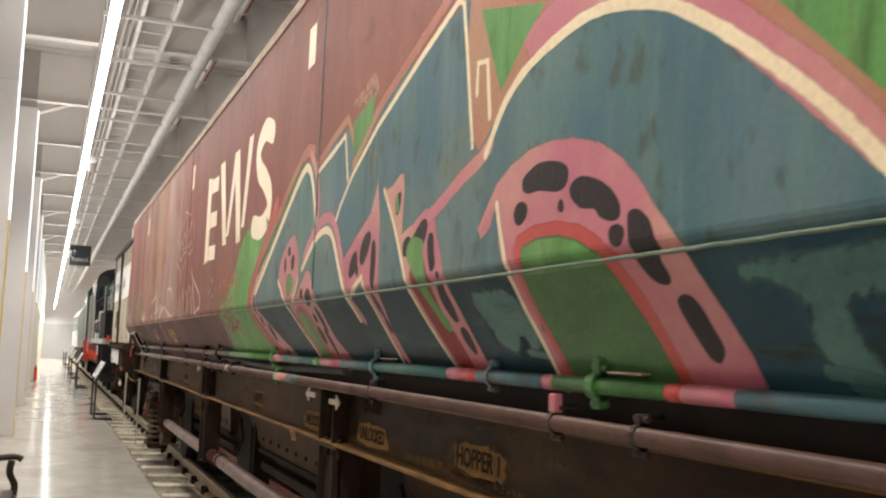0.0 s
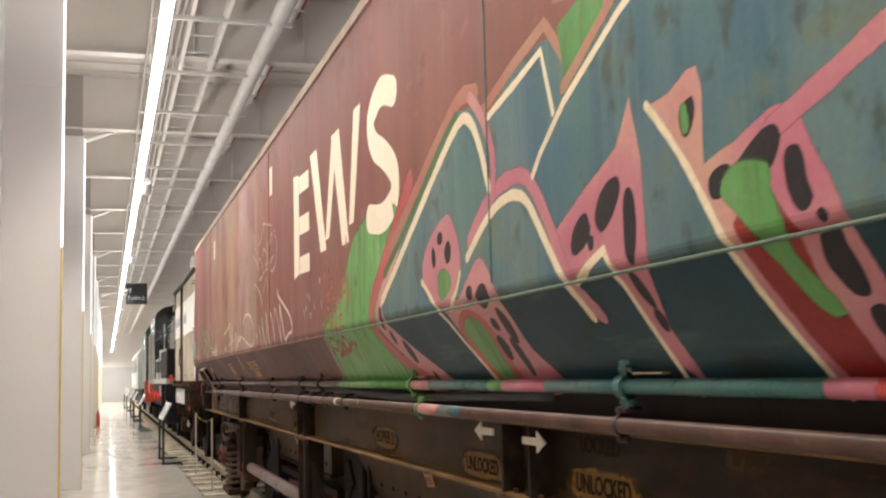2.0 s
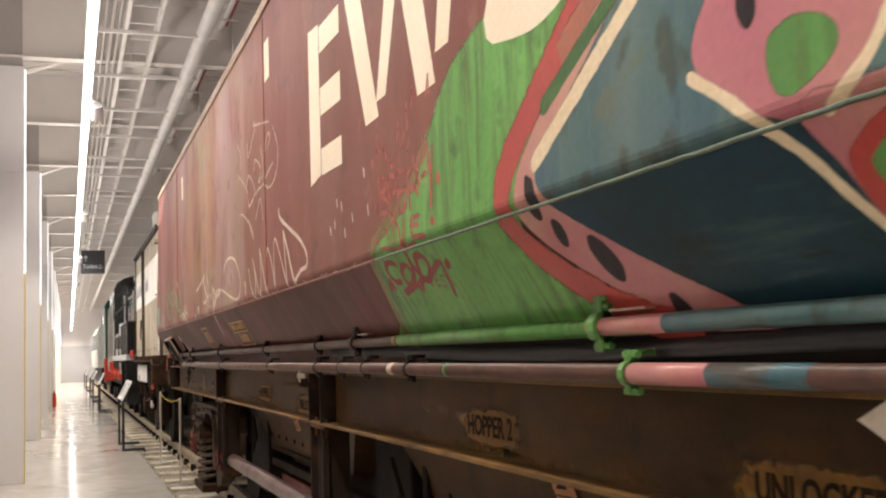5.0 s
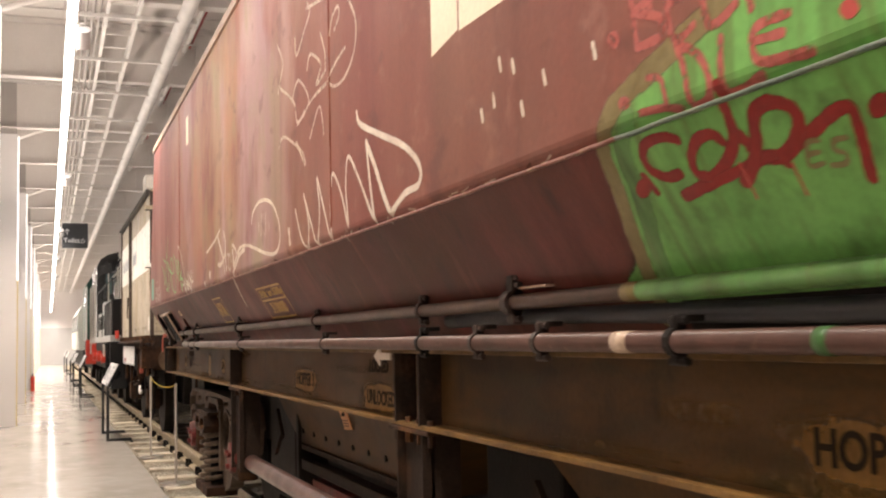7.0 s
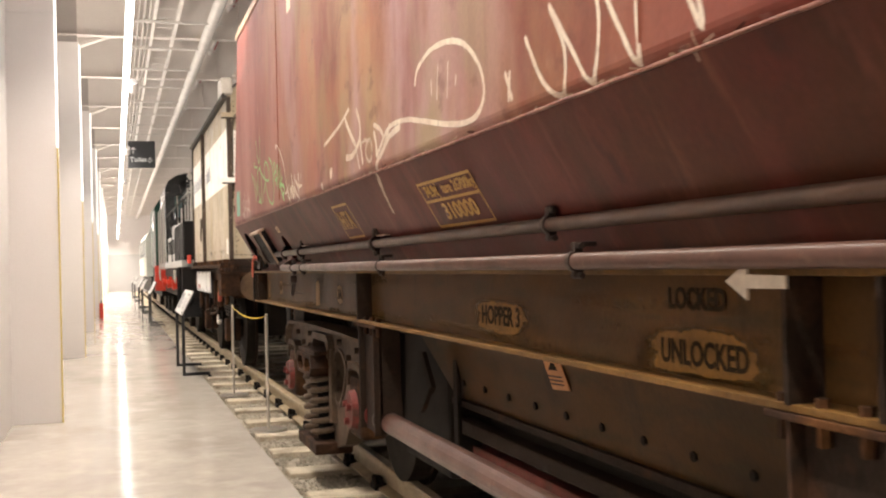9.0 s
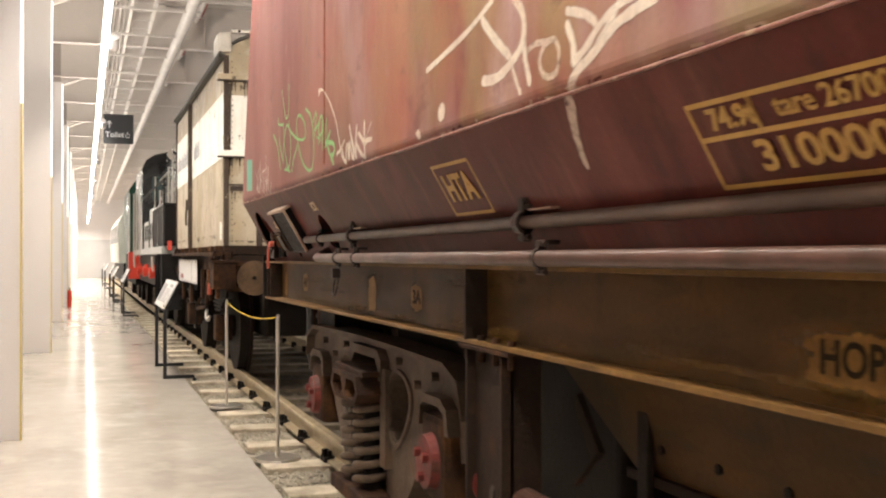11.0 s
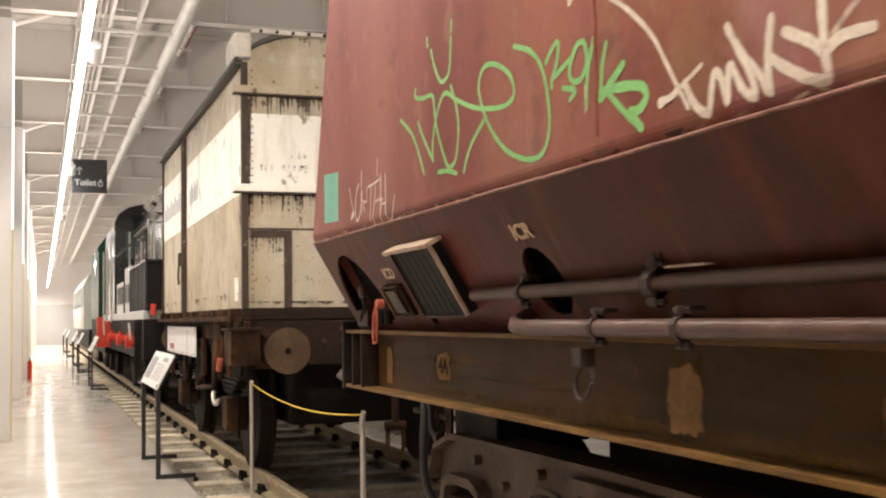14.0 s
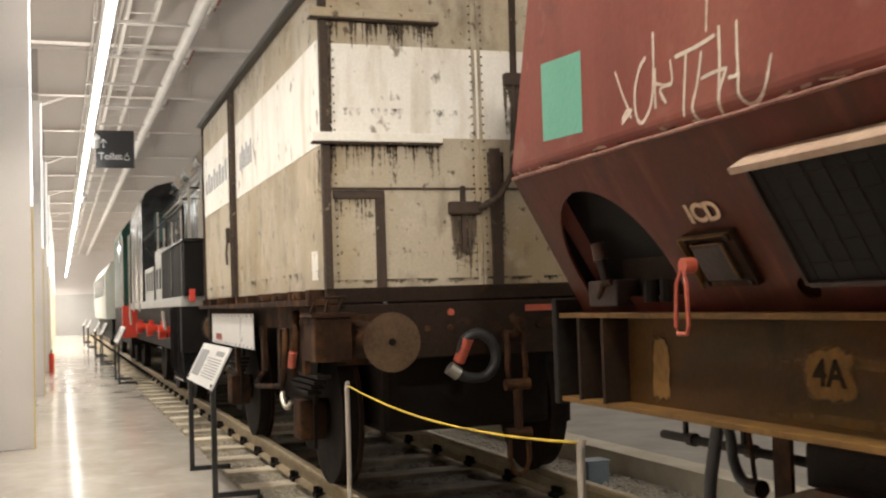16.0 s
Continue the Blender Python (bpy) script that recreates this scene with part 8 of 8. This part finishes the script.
part("box_lid", box(1.23, 1.62, 26.98, 30.02, 2.20, 2.235, 0.008), M_BLACK, loco)
for y, z0, z1 in ((27.3, 2.24, 3.0), (28.6, 2.24, 3.05), (29.6, 2.24, 3.0), (33.45, 1.58, 3.1)):
    rail = part("grab_rail", rod((1.50, y, z0), (1.50, y, z1), 0.016, seg=8), M_CHROME, loco, "bright steel grab rail")
    for z in (z0 + 0.05, z1 - 0.05):
        part("rail_foot", rod((1.50, y, z), (1.62, y, z), 0.014, seg=6), M_BLACK, rail)
for y in (27.45, 27.75, 28.05):
    part("step_iron", tube([(1.235, y, 1.44), (1.19, y, 1.40), (1.19, y, 0.70), (1.235, y, 0.66)], 0.014, 6), M_SATIN, loco)
part("bonnet_walkway_rail", rod((1.26, 27.1, 2.62), (1.26, 33.5, 2.62), 0.015, seg=8), M_SATIN, loco)
for y in (27.1, 29.2, 31.3, 33.5):
    part("rail_stanchion", rod((1.26, y, 1.56), (1.26, y, 2.62), 0.014, seg=6), M_SATIN, loco)
part("connecting_rod", box(1.27, 1.285, 29.6, 34.4, 1.02, 1.08, 0.006), M_SATIN, loco)
for y in (36.9, 29.55):
    part("step_lever", tube([(1.22, y, 1.34), (1.20, y - 0.2, 1.38), (1.20, y - 0.5, 1.15)], 0.02, 6), M_CHROME, loco)
for y in (29.7, 31.9, 34.3):
    wheelset(y, 0.72, 0.56, loco)
part("red_cap", box(1.30, 1.37, 26.95, 27.0, 1.49, 1.64, 0.015), M_LOCORED, loco, "red lamp cap")
part("buffer_beam", box(1.22, 3.68, 27.1, 27.3, 0.9, 1.44, 0.01), M_SATIN, loco)
for x in (1.58, 3.32):
    bf = part("buffer", rod((x, 27.1, 1.19), (x, 26.72, 1.19), 0.08, seg=18), M_SATIN, loco)
    part("buffer_head", rod((x, 26.72, 1.19), (x, 26.69, 1.19), 0.18, seg=28), M_SATIN, bf)

# ---- green locomotive and the pale vehicle beyond ----
green = thing("green_locomotive", MID, 41.0, 0.0, "dark green locomotive with a red buffer beam", "locomotive")
part("buffer_beam", box(1.12, 3.78, 37.9, 38.1, 0.85, 1.52, 0.01), M_LOCORED, green, "bright red buffer beam")
gc = part("cab", extrude_y([(1.14, 1.52), (1.14, 3.1), (1.35, 3.4), (2.0, 3.6), (2.9, 3.6), (3.55, 3.4), (3.76, 3.1), (3.76, 1.52)], 38.1, 41.5), M_LOCOGREEN, green, "dark green cab")
part("corner_rail", box(1.125, 1.16, 38.08, 38.16, 1.5, 3.0), M_LOCOGREY, gc)
part("cab_window", box(1.4, 2.2, 38.085, 38.1, 2.5, 3.1), M_GLASS, gc)
part("cab_window", box(1.13, 1.142, 38.7, 39.5, 2.5, 3.05), M_GLASS, gc)
part("bonnet", extrude_y([(1.5, 1.5), (1.5, 2.7), (1.8, 3.0), (3.1, 3.0), (3.4, 2.7), (3.4, 1.5)], 41.5, 45.0), M_LOCOGREEN, green)
part("frame", box(1.3, 3.6, 38.1, 45.0, 0.7, 1.5), M_SATIN, green)
for y in (39.5, 42.0, 44.0):
    wheelset(y, 0.66, 0.5, green)
pale = thing("pale_railcar", MID, 52.0, 0.0, "pale grey green railway vehicle at the end of the line", "railway wagon")
part("body", extrude_y([(1.15, 1.2), (1.12, 2.5), (1.3, 2.85), (1.9, 3.05), (3.0, 3.05), (3.6, 2.85), (3.78, 2.5), (3.75, 1.2)], 47.0, 58.0), M_PALE, pale)
part("underframe", box(1.3, 3.6, 47.0, 58.0, 0.6, 1.2), M_SATIN, pale)
for i in range(5):
    part("window", box(1.108, 1.13, 48.0 + 1.9 * i, 49.2 + 1.9 * i, 1.9, 2.5), M_GLASS, pale)
part("end_window", box(1.6, 2.3, 46.985, 47.0, 1.9, 2.6), M_GLASS, pale)
for y in (48.5, 56.5):
    wheelset(y, 0.66, 0.5, pale)

# ---- barrier posts with cord ----
post = thing("barrier_post", 1.33, 19.75, -0.005, "slim brushed steel barrier post on a round foot", "barrier post", "barrier posts by the track")
part("upright", rod((1.33, 19.75, 0.0), (1.33, 19.75, 0.96), 0.013, seg=12), M_CHROME, post)
part("foot", rod((1.33, 19.75, -0.005), (1.33, 19.75, 0.012), 0.16, 0.155, seg=32), M_CHROME, post)
part("top_eye", rod((1.33, 19.75, 0.955), (1.33, 19.73, 0.985), 0.012, seg=8), M_CHROME, post)
post2 = copy_thing(post, pose(1.335, 16.95, -0.005))
part("cord", tube([(1.33 - 0.005 * i / 14, 19.75 - 2.80 * i / 14, 0.97 - 0.24 * (i / 14) * (1 - i / 14)) for i in range(15)], 0.0042, 8), M_ROPE, post, "thin sagging yellow cord", smooth=True)

# ---- information stands ----
stand = thing("information_stand", 0, 0, 0, "black tubular stand with a tilted printed information panel", "information stand", "information stands along the track")
for y in (0.0, 1.50):
    part("upright", box(0.925, 0.965, y - 0.02, y + 0.02, 0.0, 0.84, 0.003), M_STAND, stand)
    part("foot_bar", box(0.965, 1.275, y - 0.02, y + 0.02, 0.0, 0.04, 0.003), M_STAND, stand)
    part("foot_clip", box(1.255, 1.295, y - 0.02, y + 0.02, -0.05, 0.0, 0.002), M_STAND, stand)
    part("panel_arm", rod((0.945, y, 0.80), (1.10, y, 1.10), 0.016, seg=8), M_STAND, stand)
bm = box(0, 0.018, -0.04, 1.54, 0, 0.345, 0.003)
bmesh.ops.transform(bm, matrix=pose(0.918, 0, 0.80, 0, 27, 0), verts=bm.verts)
panel = part("panel", bm, M_BOARD, stand, "pale printed panel")
for i, (y0, y1, z0, z1) in enumerate([(0.95, 1.42, 0.06, 0.29), (0.08, 0.5, 0.26, 0.30)] + [(0.08, 0.85 - 0.05 * (k % 3), 0.225 - 0.022 * k, 0.234 - 0.022 * k) for k in range(8)]):
    bm = box(-0.0025, 0.0, y0, y1, z0, z1)
    bmesh.ops.transform(bm, matrix=pose(0.918, 0, 0.80, 0, 27, 0), verts=bm.verts)
    part("print_bar", bm, M_PRINT, panel)
stand.matrix_basis = pose(0, 22.29, 0)
for y in (36.2, 44.8, 50.2, 60.0, 68.0):
    copy_thing(stand, pose(0, y, 0))

# ---- bench by the wall ----
bench = thing("bench", -0.45, 7.3, 0.0, "dark stained wooden bench with curved arms against the wall", "bench")
for y in (5.9, 8.62):
    arm = part("arm_rest", tube(smooth_line([(-0.74, y, 0.63), (-0.60, y, 0.655), (-0.42, y, 0.635), (-0.25, y, 0.655), (-0.15, y, 0.665), (-0.10, y, 0.645)], steps=4), 0.024, 10), M_BENCH, bench, smooth=True)
    part("arm_support", tube(smooth_line([(-0.17, y, 0.64), (-0.18, y, 0.55), (-0.14, y, 0.46), (-0.15, y, 0.38)], steps=4), 0.026, 8), M_BENCH, arm, smooth=True)
    part("front_leg", box(-0.18, -0.12, y - 0.03, y + 0.03, 0.0, 0.42, 0.006), M_BENCH, bench)
    part("back_leg", box(-0.76, -0.70, y - 0.03, y + 0.03, 0.0, 0.70, 0.006), M_BENCH, bench)
for i in range(6):
    part("seat_slat", box(-0.70 + 0.095 * i, -0.62 + 0.095 * i, 5.86, 8.66, 0.40, 0.425, 0.005), M_BENCH, bench)
for z in (0.52, 0.60):
    part("back_slat", box(-0.755, -0.73, 5.9, 8.6, z, z + 0.06, 0.005), M_BENCH, bench)
part("front_rail", box(-0.16, -0.13, 5.9, 8.6, 0.33, 0.40, 0.005), M_BENCH, bench)
